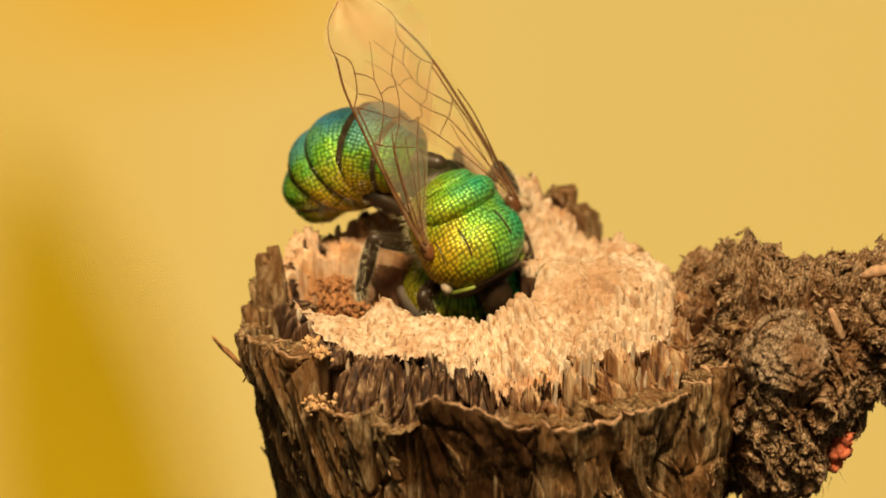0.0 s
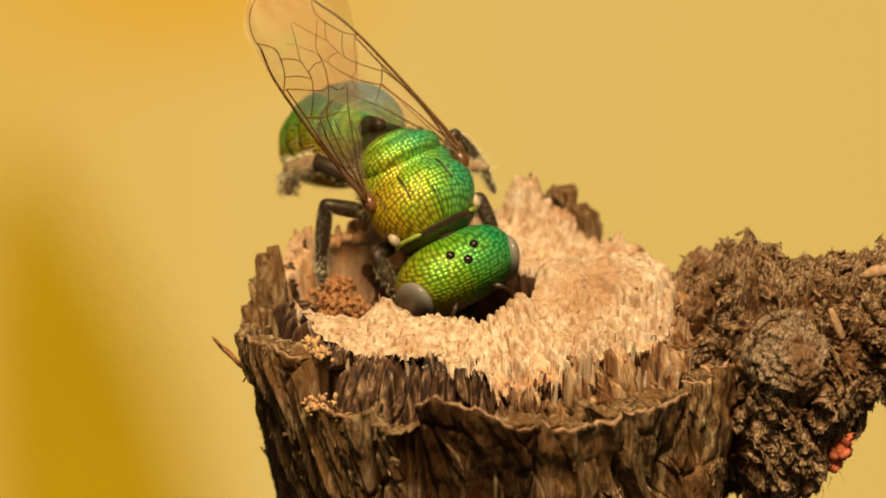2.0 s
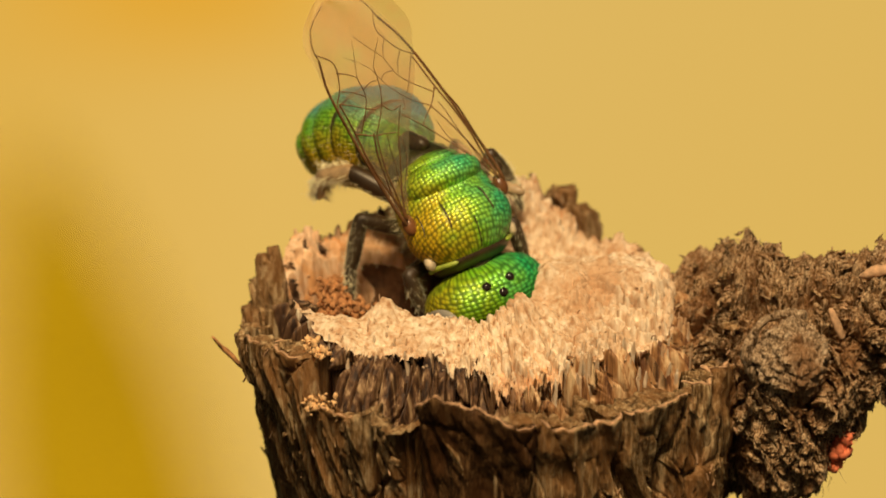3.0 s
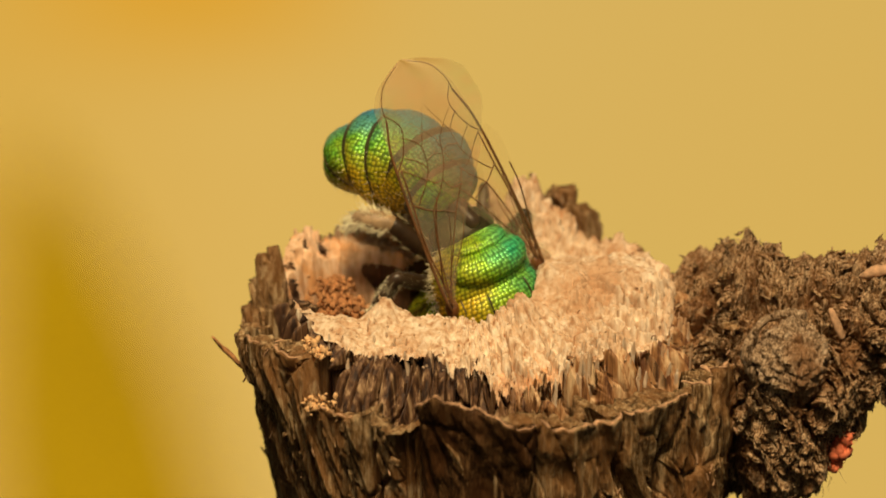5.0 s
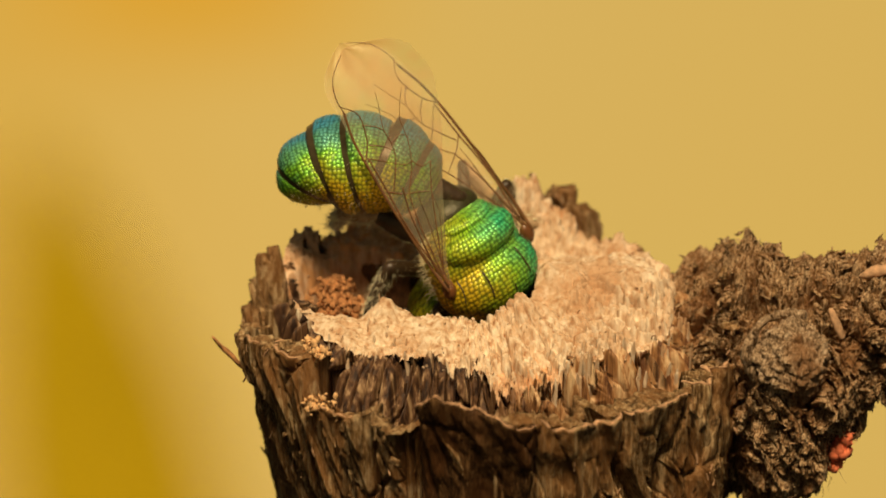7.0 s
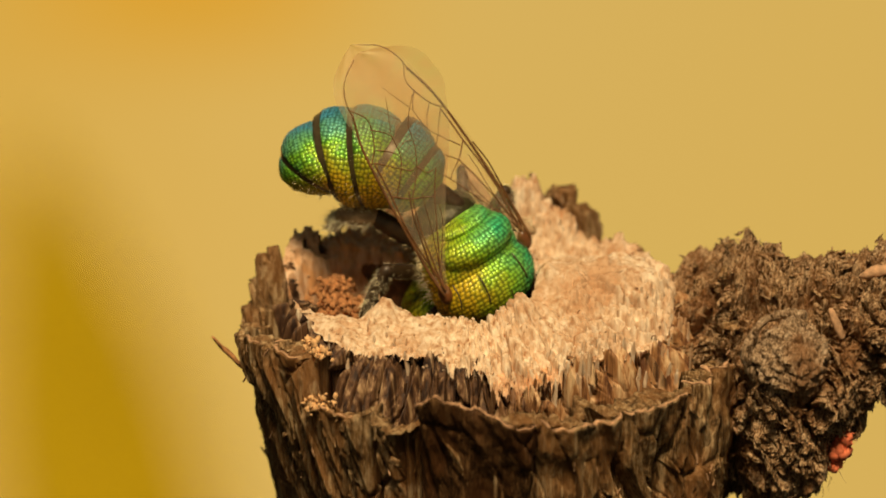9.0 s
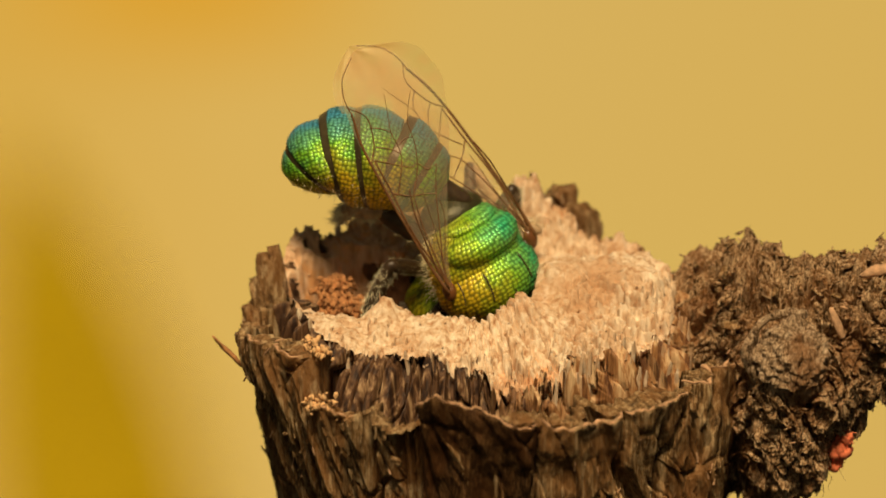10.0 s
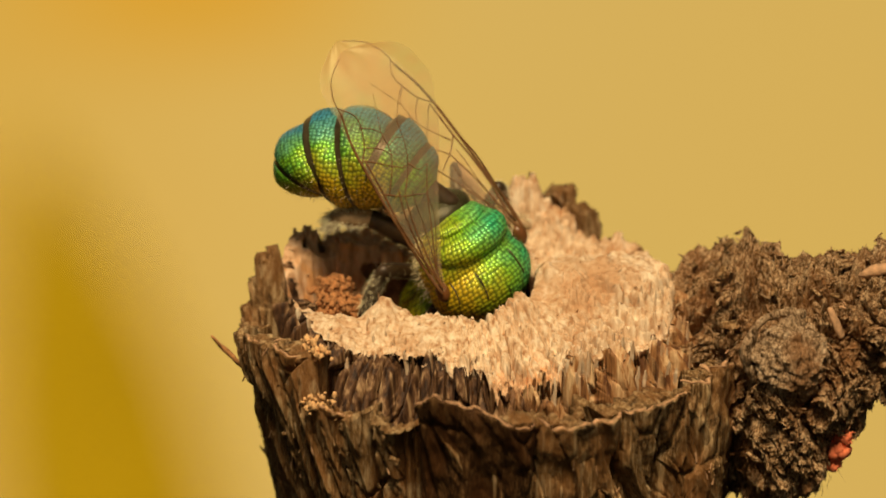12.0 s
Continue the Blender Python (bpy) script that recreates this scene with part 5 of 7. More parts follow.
def motions():
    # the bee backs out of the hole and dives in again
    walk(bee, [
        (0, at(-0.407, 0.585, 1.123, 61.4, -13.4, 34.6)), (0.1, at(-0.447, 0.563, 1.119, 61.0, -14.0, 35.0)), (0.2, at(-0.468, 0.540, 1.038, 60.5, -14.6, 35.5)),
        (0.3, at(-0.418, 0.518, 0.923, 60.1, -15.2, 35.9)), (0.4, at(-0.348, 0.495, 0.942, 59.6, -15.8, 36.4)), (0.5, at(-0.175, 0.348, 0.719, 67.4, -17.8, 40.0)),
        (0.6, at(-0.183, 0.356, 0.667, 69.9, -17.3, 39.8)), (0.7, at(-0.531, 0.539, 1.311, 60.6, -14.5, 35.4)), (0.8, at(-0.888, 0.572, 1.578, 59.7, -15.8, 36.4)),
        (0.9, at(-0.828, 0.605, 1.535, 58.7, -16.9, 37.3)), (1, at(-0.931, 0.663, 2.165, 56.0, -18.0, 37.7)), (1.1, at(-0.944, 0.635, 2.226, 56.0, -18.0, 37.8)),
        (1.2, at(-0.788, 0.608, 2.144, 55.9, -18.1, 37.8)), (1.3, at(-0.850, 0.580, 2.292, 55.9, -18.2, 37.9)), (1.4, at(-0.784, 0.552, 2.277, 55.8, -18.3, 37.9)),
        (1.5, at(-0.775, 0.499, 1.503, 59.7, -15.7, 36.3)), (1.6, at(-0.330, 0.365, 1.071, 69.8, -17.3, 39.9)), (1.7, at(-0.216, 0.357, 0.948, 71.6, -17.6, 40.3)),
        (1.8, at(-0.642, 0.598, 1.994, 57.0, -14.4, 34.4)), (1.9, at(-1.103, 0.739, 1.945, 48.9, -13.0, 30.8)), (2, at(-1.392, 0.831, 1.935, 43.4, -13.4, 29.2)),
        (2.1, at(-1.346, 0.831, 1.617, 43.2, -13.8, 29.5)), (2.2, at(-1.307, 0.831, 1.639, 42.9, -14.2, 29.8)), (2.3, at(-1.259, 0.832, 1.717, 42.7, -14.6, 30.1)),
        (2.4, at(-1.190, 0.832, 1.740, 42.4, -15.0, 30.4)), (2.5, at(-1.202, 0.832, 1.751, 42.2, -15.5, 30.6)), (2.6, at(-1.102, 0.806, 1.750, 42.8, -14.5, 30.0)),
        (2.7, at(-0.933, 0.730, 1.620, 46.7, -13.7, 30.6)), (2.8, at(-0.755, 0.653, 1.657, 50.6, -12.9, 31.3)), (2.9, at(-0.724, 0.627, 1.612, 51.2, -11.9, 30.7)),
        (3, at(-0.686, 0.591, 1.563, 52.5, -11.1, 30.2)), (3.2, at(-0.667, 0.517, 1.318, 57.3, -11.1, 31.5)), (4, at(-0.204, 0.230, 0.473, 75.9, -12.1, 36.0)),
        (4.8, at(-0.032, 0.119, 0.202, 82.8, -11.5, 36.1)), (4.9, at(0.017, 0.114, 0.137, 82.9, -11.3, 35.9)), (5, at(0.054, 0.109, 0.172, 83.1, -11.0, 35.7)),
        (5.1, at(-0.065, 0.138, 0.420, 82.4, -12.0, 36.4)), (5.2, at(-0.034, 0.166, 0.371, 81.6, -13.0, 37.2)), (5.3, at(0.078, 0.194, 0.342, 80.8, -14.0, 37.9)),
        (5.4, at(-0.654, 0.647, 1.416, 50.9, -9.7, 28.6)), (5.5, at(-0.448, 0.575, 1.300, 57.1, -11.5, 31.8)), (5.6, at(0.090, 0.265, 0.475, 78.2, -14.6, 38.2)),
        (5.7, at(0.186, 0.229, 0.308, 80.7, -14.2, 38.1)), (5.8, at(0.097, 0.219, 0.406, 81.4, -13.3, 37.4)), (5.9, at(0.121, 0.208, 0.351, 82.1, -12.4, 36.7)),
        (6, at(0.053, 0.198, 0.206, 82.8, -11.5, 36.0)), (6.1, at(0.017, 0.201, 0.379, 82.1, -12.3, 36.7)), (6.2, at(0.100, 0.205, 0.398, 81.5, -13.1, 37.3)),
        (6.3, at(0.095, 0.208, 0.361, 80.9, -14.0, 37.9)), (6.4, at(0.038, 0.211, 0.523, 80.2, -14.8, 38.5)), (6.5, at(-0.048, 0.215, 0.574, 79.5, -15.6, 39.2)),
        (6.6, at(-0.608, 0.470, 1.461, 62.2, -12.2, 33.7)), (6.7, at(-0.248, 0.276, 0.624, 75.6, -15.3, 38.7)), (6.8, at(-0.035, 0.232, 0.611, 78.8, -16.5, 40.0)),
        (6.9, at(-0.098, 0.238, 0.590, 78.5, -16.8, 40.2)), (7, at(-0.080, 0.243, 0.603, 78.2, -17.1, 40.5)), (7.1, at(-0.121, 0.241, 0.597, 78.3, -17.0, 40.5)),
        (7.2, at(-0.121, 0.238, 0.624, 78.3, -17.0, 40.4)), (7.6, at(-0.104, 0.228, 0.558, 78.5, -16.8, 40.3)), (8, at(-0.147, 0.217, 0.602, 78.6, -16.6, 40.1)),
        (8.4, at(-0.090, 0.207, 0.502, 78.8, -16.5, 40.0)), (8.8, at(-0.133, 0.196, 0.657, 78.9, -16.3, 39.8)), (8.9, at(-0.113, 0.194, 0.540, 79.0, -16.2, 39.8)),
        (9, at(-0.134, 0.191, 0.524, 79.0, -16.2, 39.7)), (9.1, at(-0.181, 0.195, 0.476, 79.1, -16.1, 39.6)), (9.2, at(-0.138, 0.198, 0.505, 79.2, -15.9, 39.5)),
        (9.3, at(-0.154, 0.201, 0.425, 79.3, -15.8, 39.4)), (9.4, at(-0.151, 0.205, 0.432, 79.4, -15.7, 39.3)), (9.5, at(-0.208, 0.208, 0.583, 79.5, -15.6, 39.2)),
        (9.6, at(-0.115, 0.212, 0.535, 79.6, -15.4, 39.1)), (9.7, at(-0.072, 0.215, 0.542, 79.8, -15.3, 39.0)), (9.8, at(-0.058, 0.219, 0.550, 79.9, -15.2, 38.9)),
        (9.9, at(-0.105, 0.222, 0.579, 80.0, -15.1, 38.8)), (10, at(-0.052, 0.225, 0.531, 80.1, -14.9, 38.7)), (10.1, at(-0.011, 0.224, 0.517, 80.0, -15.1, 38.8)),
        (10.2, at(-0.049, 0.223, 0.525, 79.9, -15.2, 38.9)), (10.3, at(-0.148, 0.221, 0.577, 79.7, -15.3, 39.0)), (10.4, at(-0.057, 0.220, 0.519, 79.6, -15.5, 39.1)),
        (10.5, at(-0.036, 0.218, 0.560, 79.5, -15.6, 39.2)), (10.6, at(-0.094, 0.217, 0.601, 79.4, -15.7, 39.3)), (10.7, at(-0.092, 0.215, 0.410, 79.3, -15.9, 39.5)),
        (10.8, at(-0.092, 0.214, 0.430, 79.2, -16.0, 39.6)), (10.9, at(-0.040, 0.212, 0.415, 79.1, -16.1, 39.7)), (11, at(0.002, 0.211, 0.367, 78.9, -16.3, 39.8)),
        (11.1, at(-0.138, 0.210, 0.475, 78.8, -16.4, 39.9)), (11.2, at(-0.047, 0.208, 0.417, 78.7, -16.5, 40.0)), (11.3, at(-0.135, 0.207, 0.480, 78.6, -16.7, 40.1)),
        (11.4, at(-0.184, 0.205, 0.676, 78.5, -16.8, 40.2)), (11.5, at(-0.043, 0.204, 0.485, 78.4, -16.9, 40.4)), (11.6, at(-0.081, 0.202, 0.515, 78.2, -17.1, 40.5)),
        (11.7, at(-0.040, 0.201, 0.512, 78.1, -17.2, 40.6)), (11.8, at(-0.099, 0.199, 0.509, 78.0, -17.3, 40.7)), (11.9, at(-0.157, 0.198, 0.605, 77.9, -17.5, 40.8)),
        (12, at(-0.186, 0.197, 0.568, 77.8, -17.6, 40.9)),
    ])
    # the abdomen's three joints: its attitude at the waist, and the bend of each further joint
    for k, piece in enumerate((abdomen, abdomen_middle, abdomen_tip)):
        walk(piece, [
            (0, fold(k, -57.1, 29.4, -2.6, 38.0)), (0.1, fold(k, -58.8, 26.6, -6.8, 38.3)), (0.2, fold(k, -56.0, 26.5, -9.5, 38.8)), (0.3, fold(k, -51.7, 29.8, -10.4, 39.2)),
            (0.4, fold(k, -50.8, 31.8, -11.7, 39.6)), (0.5, fold(k, -54.8, 26.7, -21.9, 37.4)), (0.6, fold(k, -56.0, 26.9, -20.0, 29.9)), (0.7, fold(k, -68.4, 27.0, -11.4, 27.6)),
            (0.8, fold(k, -75.6, 20.4, -14.2, 28.4)), (0.9, fold(k, -68.9, 17.6, -15.0, 24.5)), (1, fold(k, -84.9, 30.4, -6.0, 20.6)), (1.1, fold(k, -82.4, 41.4, 1.9, 22.5)),
            (1.2, fold(k, -67.3, 43.1, 2.7, 24.4)), (1.3, fold(k, -64.5, 42.0, 0.4, 26.3)), (1.4, fold(k, -63.6, 39.3, -3.6, 28.2)), (1.5, fold(k, -71.5, 25.1, -15.7, 30.1)),
            (1.6, fold(k, -56.1, 29.7, -19.8, 22.4)), (1.7, fold(k, -59.1, 24.8, -22.3, 19.1)), (1.8, fold(k, -59.5, 39.8, 2.3, 20.1)), (1.9, fold(k, -68.5, 21.0, -8.4, 17.0)),
            (2, fold(k, -65.7, 7.4, -18.8, 13.8)), (2.1, fold(k, -51.5, 5.1, -21.3, 15.6)), (2.2, fold(k, -51.6, 5.0, -22.0, 17.5)), (2.3, fold(k, -54.7, 5.0, -22.6, 19.4)),
            (2.4, fold(k, -54.0, 8.1, -20.5, 21.3)), (2.5, fold(k, -54.1, 8.0, -21.2, 23.1)), (2.6, fold(k, -52.6, 11.5, -17.7, 22.6)), (2.7, fold(k, -53.8, 6.8, -21.7, 22.0)),
            (2.8, fold(k, -58.5, 10.7, -19.1, 21.2)), (2.9, fold(k, -60.6, 13.2, -17.0, 20.3)), (3, fold(k, -61.2, 13.6, -16.8, 19.5)), (3.2, fold(k, -58.3, 8.2, -21.7, 20.8)),
            (4, fold(k, -51.9, 10.1, -27.4, 23.7)), (4.8, fold(k, -55.9, 15.6, -29.2, 31.2)), (4.9, fold(k, -51.1, 27.6, -28.6, 32.3)), (5, fold(k, -56.0, 20.5, -29.0, 33.5)),
            (5.1, fold(k, -59.7, 17.4, -27.3, 30.4)), (5.2, fold(k, -54.9, 9.4, -26.0, 27.4)), (5.3, fold(k, -55.4, 5.8, -24.5, 24.3)), (5.4, fold(k, -57.5, 8.2, -16.4, 24.2)),
            (5.5, fold(k, -61.5, 2.7, -17.5, 22.2)), (5.6, fold(k, -54.6, 8.6, -21.4, 21.8)), (5.7, fold(k, -53.6, 9.3, -23.5, 24.5)), (5.8, fold(k, -56.7, 13.6, -24.6, 27.2)),
            (5.9, fold(k, -54.4, 13.7, -26.3, 29.9)), (6, fold(k, -48.9, 14.8, -27.6, 32.5)), (6.1, fold(k, -52.3, 10.8, -27.9, 31.6)), (6.2, fold(k, -58.0, 27.8, -26.5, 30.7)),
            (6.3, fold(k, -55.7, 34.9, -25.5, 29.8)), (6.4, fold(k, -59.0, 32.8, -25.5, 28.9)), (6.5, fold(k, -62.3, 30.4, -25.4, 28.0)), (6.6, fold(k, -82.1, 34.9, -13.6, 33.0)),
            (6.7, fold(k, -63.5, 26.6, -25.2, 29.0)), (6.8, fold(k, -60.2, 45.0, -24.6, 29.0)), (6.9, fold(k, -60.4, 44.3, -25.2, 28.9)), (7, fold(k, -59.3, 47.1, -25.2, 28.9)),
            (7.1, fold(k, -56.4, 46.3, -25.5, 29.0)), (7.2, fold(k, -56.3, 46.3, -25.7, 29.1)), (7.6, fold(k, -56.0, 46.3, -26.2, 29.5)), (8, fold(k, -58.6, 47.1, -26.6, 30.0)),
            (8.4, fold(k, -55.4, 46.4, -27.3, 30.4)), (8.8, fold(k, -58.0, 47.2, -27.6, 30.8)), (8.9, fold(k, -55.7, 44.6, -28.3, 30.9)), (9, fold(k, -55.0, 46.4, -28.1, 31.0)),
            (9.1, fold(k, -52.8, 43.1, -28.7, 30.8)), (9.2, fold(k, -53.2, 40.6, -29.1, 30.5)), (9.3, fold(k, -50.9, 37.2, -29.7, 30.3)), (9.4, fold(k, -54.2, 35.7, -29.9, 30.1)),
            (9.5, fold(k, -60.5, 25.4, -31.6, 29.9)), (9.6, fold(k, -58.4, 37.6, -29.5, 28.9)), (9.7, fold(k, -59.4, 41.0, -28.8, 28.0)), (9.8, fold(k, -60.4, 44.4, -28.1, 27.1)),
            (9.9, fold(k, -61.4, 47.8, -27.4, 26.2)), (10, fold(k, -59.6, 50.3, -26.9, 25.3)), (10.1, fold(k, -59.1, 47.5, -26.8, 25.4)), (10.2, fold(k, -58.6, 44.6, -26.6, 25.6)),
            (10.3, fold(k, -60.8, 42.7, -26.4, 25.7)), (10.4, fold(k, -57.6, 38.9, -26.4, 25.8)), (10.5, fold(k, -60.6, 25.7, -27.9, 25.9)), (10.6, fold(k, -64.1, 22.8, -29.1, 26.7)),
            (10.7, fold(k, -58.8, 18.0, -30.6, 27.4)), (10.8, fold(k, -54.4, 33.1, -29.2, 28.2)), (10.9, fold(k, -51.8, 39.8, -29.0, 29.0)), (11, fold(k, -47.6, 42.1, -29.3, 29.7)),
            (11.1, fold(k, -52.1, 38.0, -29.1, 27.5)), (11.2, fold(k, -50.0, 43.2, -27.2, 25.3)), (11.3, fold(k, -52.6, 44.3, -26.1, 23.1)), (11.4, fold(k, -58.0, 46.0, -24.8, 20.9)),
            (11.5, fold(k, -52.3, 44.4, -24.2, 18.7)), (11.6, fold(k, -52.0, 43.6, -24.4, 21.1)), (11.7, fold(k, -51.8, 42.8, -24.7, 23.5)), (11.8, fold(k, -51.6, 41.9, -25.0, 25.8)),
            (11.9, fold(k, -54.1, 42.0, -25.0, 28.2)), (12, fold(k, -53.9, 41.2, -25.3, 30.6)),
        ])
    walk(wing_right, [
        (0, at(-0.970, -0.050, 0.070, -0.5, -17.7, 0.3)), (0.1, at(-0.970, -0.050, 0.070, -0.3, -17.7, -0.1)), (0.2, at(-0.970, -0.050, 0.070, -0.6, -17.7, 0.3)),
        (0.3, at(-0.970, -0.050, 0.070, -1.2, -17.6, 1.4)), (0.4, at(-0.970, -0.050, 0.070, -2.1, -17.5, 3.3)), (0.5, at(-0.970, -0.050, 0.070, 1.9, -21.9, 3.1)),
        (0.6, at(-0.970, -0.050, 0.070, 0.4, -22.5, 6.8)), (0.7, at(-0.970, -0.050, 0.070, 13.4, -21.4, 5.0)), (0.8, at(-0.970, -0.050, 0.070, 10.1, -21.5, 5.4)),
        (0.9, at(-0.970, -0.050, 0.070, 11.3, -21.6, 1.5)), (1, at(-0.970, -0.050, 0.070, 8.6, -23.1, 10.8)), (1.1, at(-0.970, -0.050, 0.070, 10.8, -24.2, 10.7)),
        (1.2, at(-0.970, -0.050, 0.070, 7.1, -22.9, 12.1)), (1.3, at(-0.970, -0.050, 0.070, 14.4, -27.2, 12.6)), (1.4, at(-0.970, -0.050, 0.070, 18.9, -28.2, 9.2)),
        (1.5, at(-0.970, -0.050, 0.070, -0.1, -19.1, 8.8)), (1.6, at(-0.970, -0.050, 0.070, -8.2, -21.1, 13.4)), (1.7, at(-0.970, -0.050, 0.070, -2.1, -23.7, 8.1)),
        (1.8, at(-0.970, -0.050, 0.070, 22.2, -25.8, 10.7)), (1.9, at(-0.970, -0.050, 0.070, 34.6, -24.9, 8.2)), (2, at(-0.970, -0.050, 0.070, 41.6, -22.7, 5.0)),
        (2.1, at(-0.970, -0.050, 0.070, 35.1, -19.3, 3.7)), (2.2, at(-0.970, -0.050, 0.070, 35.8, -19.1, 3.3)), (2.3, at(-0.970, -0.050, 0.070, 37.6, -19.6, 3.1)),
        (2.4, at(-0.970, -0.050, 0.070, 37.5, -19.5, 3.1)), (2.5, at(-0.970, -0.050, 0.070, 38.0, -19.3, 2.5)), (2.6, at(-0.970, -0.050, 0.070, 38.5, -20.3, 3.6)),
        (2.7, at(-0.970, -0.050, 0.070, 41.8, -21.5, 1.9)), (2.8, at(-0.970, -0.050, 0.070, 33.2, -21.8, 3.4)), (2.9, at(-0.970, -0.050, 0.070, 33.5, -22.1, 3.7)),
        (3, at(-0.970, -0.050, 0.070, 33.3, -22.5, 3.8)), (3.2, at(-0.970, -0.050, 0.070, 24.0, -21.7, 3.9)), (4, at(-0.970, -0.050, 0.070, -1.4, -22.8, 5.2)),
        (4.8, at(-0.970, -0.050, 0.070, -5.3, -24.0, 6.2)), (4.9, at(-0.970, -0.050, 0.070, -13.1, -21.9, 8.5)), (5, at(-0.970, -0.050, 0.070, -6.9, -23.6, 6.2)),
        (5.1, at(-0.970, -0.050, 0.070, -14.3, -22.2, 3.9)), (5.2, at(-0.970, -0.050, 0.070, -10.0, -23.0, 4.1)), (5.3, at(-0.970, -0.050, 0.070, -4.9, -24.0, 3.3)),
        (5.4, at(-0.970, -0.050, 0.070, 33.1, -18.9, 0.4)), (5.5, at(-0.970, -0.050, 0.070, 23.6, -19.5, -0.2)), (5.6, at(-0.970, -0.050, 0.070, -16.6, -21.2, 2.6)),
        (5.7, at(-0.970, -0.050, 0.070, -7.1, -23.7, 2.3)), (5.8, at(-0.970, -0.050, 0.070, -9.1, -23.2, 5.0)), (5.9, at(-0.970, -0.050, 0.070, -10.2, -22.8, 5.5)),
        (6, at(-0.970, -0.050, 0.070, -7.2, -23.6, 4.1)), (6.1, at(-0.970, -0.050, 0.070, -4.7, -24.1, 7.0)), (6.2, at(-0.970, -0.050, 0.070, -8.9, -23.0, 8.1)),
        (6.3, at(-0.970, -0.050, 0.070, -15.5, -21.5, 6.4)), (6.4, at(-0.970, -0.050, 0.070, -9.1, -22.9, 9.0)), (6.5, at(-0.970, -0.050, 0.070, -8.8, -23.1, 6.5)),
        (6.6, at(-0.970, -0.050, 0.070, 17.1, -25.4, 12.2)), (6.7, at(-0.970, -0.050, 0.070, -6.4, -22.2, 7.7)), (6.8, at(-0.970, -0.050, 0.070, -6.0, -23.7, 7.3)),
        (6.9, at(-0.970, -0.050, 0.070, -11.7, -22.2, 7.8)), (7, at(-0.970, -0.050, 0.070, -14.9, -21.3, 8.3)), (7.1, at(-0.970, -0.050, 0.070, -7.1, -23.4, 7.9)),
        (7.2, at(-0.970, -0.050, 0.070, -7.3, -23.3, 7.3)), (7.6, at(-0.970, -0.050, 0.070, -9.0, -23.0, 6.0)), (8, at(-0.970, -0.050, 0.070, -7.3, -23.4, 7.5)),
        (8.4, at(-0.970, -0.050, 0.070, -9.5, -22.9, 6.1)), (8.8, at(-0.970, -0.050, 0.070, -3.7, -24.3, 7.9)), (8.9, at(-0.970, -0.050, 0.070, -5.7, -23.8, 5.5)),
        (9, at(-0.970, -0.050, 0.070, -8.6, -23.1, 7.0)), (9.1, at(-0.970, -0.050, 0.070, -6.7, -23.5, 7.5)), (9.2, at(-0.970, -0.050, 0.070, -7.6, -23.3, 7.2)),
        (9.3, at(-0.970, -0.050, 0.070, -8.6, -23.2, 5.9)), (9.4, at(-0.970, -0.050, 0.070, -11.7, -22.3, 7.6)), (9.5, at(-0.970, -0.050, 0.070, -5.0, -24.0, 9.8)),
        (9.6, at(-0.970, -0.050, 0.070, -12.7, -21.7, 10.4)), (9.7, at(-0.970, -0.050, 0.070, -10.7, -22.4, 9.8)), (9.8, at(-0.970, -0.050, 0.070, -10.9, -22.3, 10.2)),
        (9.9, at(-0.970, -0.050, 0.070, -8.8, -22.9, 9.8)), (10, at(-0.970, -0.050, 0.070, -11.6, -22.1, 10.1)), (10.1, at(-0.970, -0.050, 0.070, -15.6, -20.9, 9.8)),
        (10.2, at(-0.970, -0.050, 0.070, -12.5, -21.9, 9.0)), (10.3, at(-0.970, -0.050, 0.070, -7.9, -23.2, 9.0)), (10.4, at(-0.970, -0.050, 0.070, -15.8, -21.3, 7.0)),
        (10.5, at(-0.970, -0.050, 0.070, -8.1, -23.3, 6.3)), (10.6, at(-0.970, -0.050, 0.070, -6.9, -23.5, 5.5)), (10.7, at(-0.970, -0.050, 0.070, -7.6, -23.5, 3.4)),
        (10.8, at(-0.970, -0.050, 0.070, -9.4, -22.9, 6.0)), (10.9, at(-0.970, -0.050, 0.070, -10.1, -22.9, 4.7)), (11, at(-0.970, -0.050, 0.070, -15.0, -21.8, 5.1)),
        (11.1, at(-0.970, -0.050, 0.070, -11.1, -22.6, 6.5)), (11.2, at(-0.970, -0.050, 0.070, -12.4, -22.3, 5.4)), (11.3, at(-0.970, -0.050, 0.070, -8.8, -23.0, 7.9)),
        (11.4, at(-0.970, -0.050, 0.070, -10.5, -22.6, 8.2)), (11.5, at(-0.970, -0.050, 0.070, -11.9, -22.4, 5.3)), (11.6, at(-0.970, -0.050, 0.070, -7.3, -23.4, 6.4)),
        (11.7, at(-0.970, -0.050, 0.070, -12.0, -22.4, 5.8)), (11.8, at(-0.970, -0.050, 0.070, -10.2, -22.8, 6.1)), (11.9, at(-0.970, -0.050, 0.070, -4.4, -24.1, 6.4)),
        (12, at(-0.970, -0.050, 0.070, -12.3, -22.2, 6.8)),
    ])
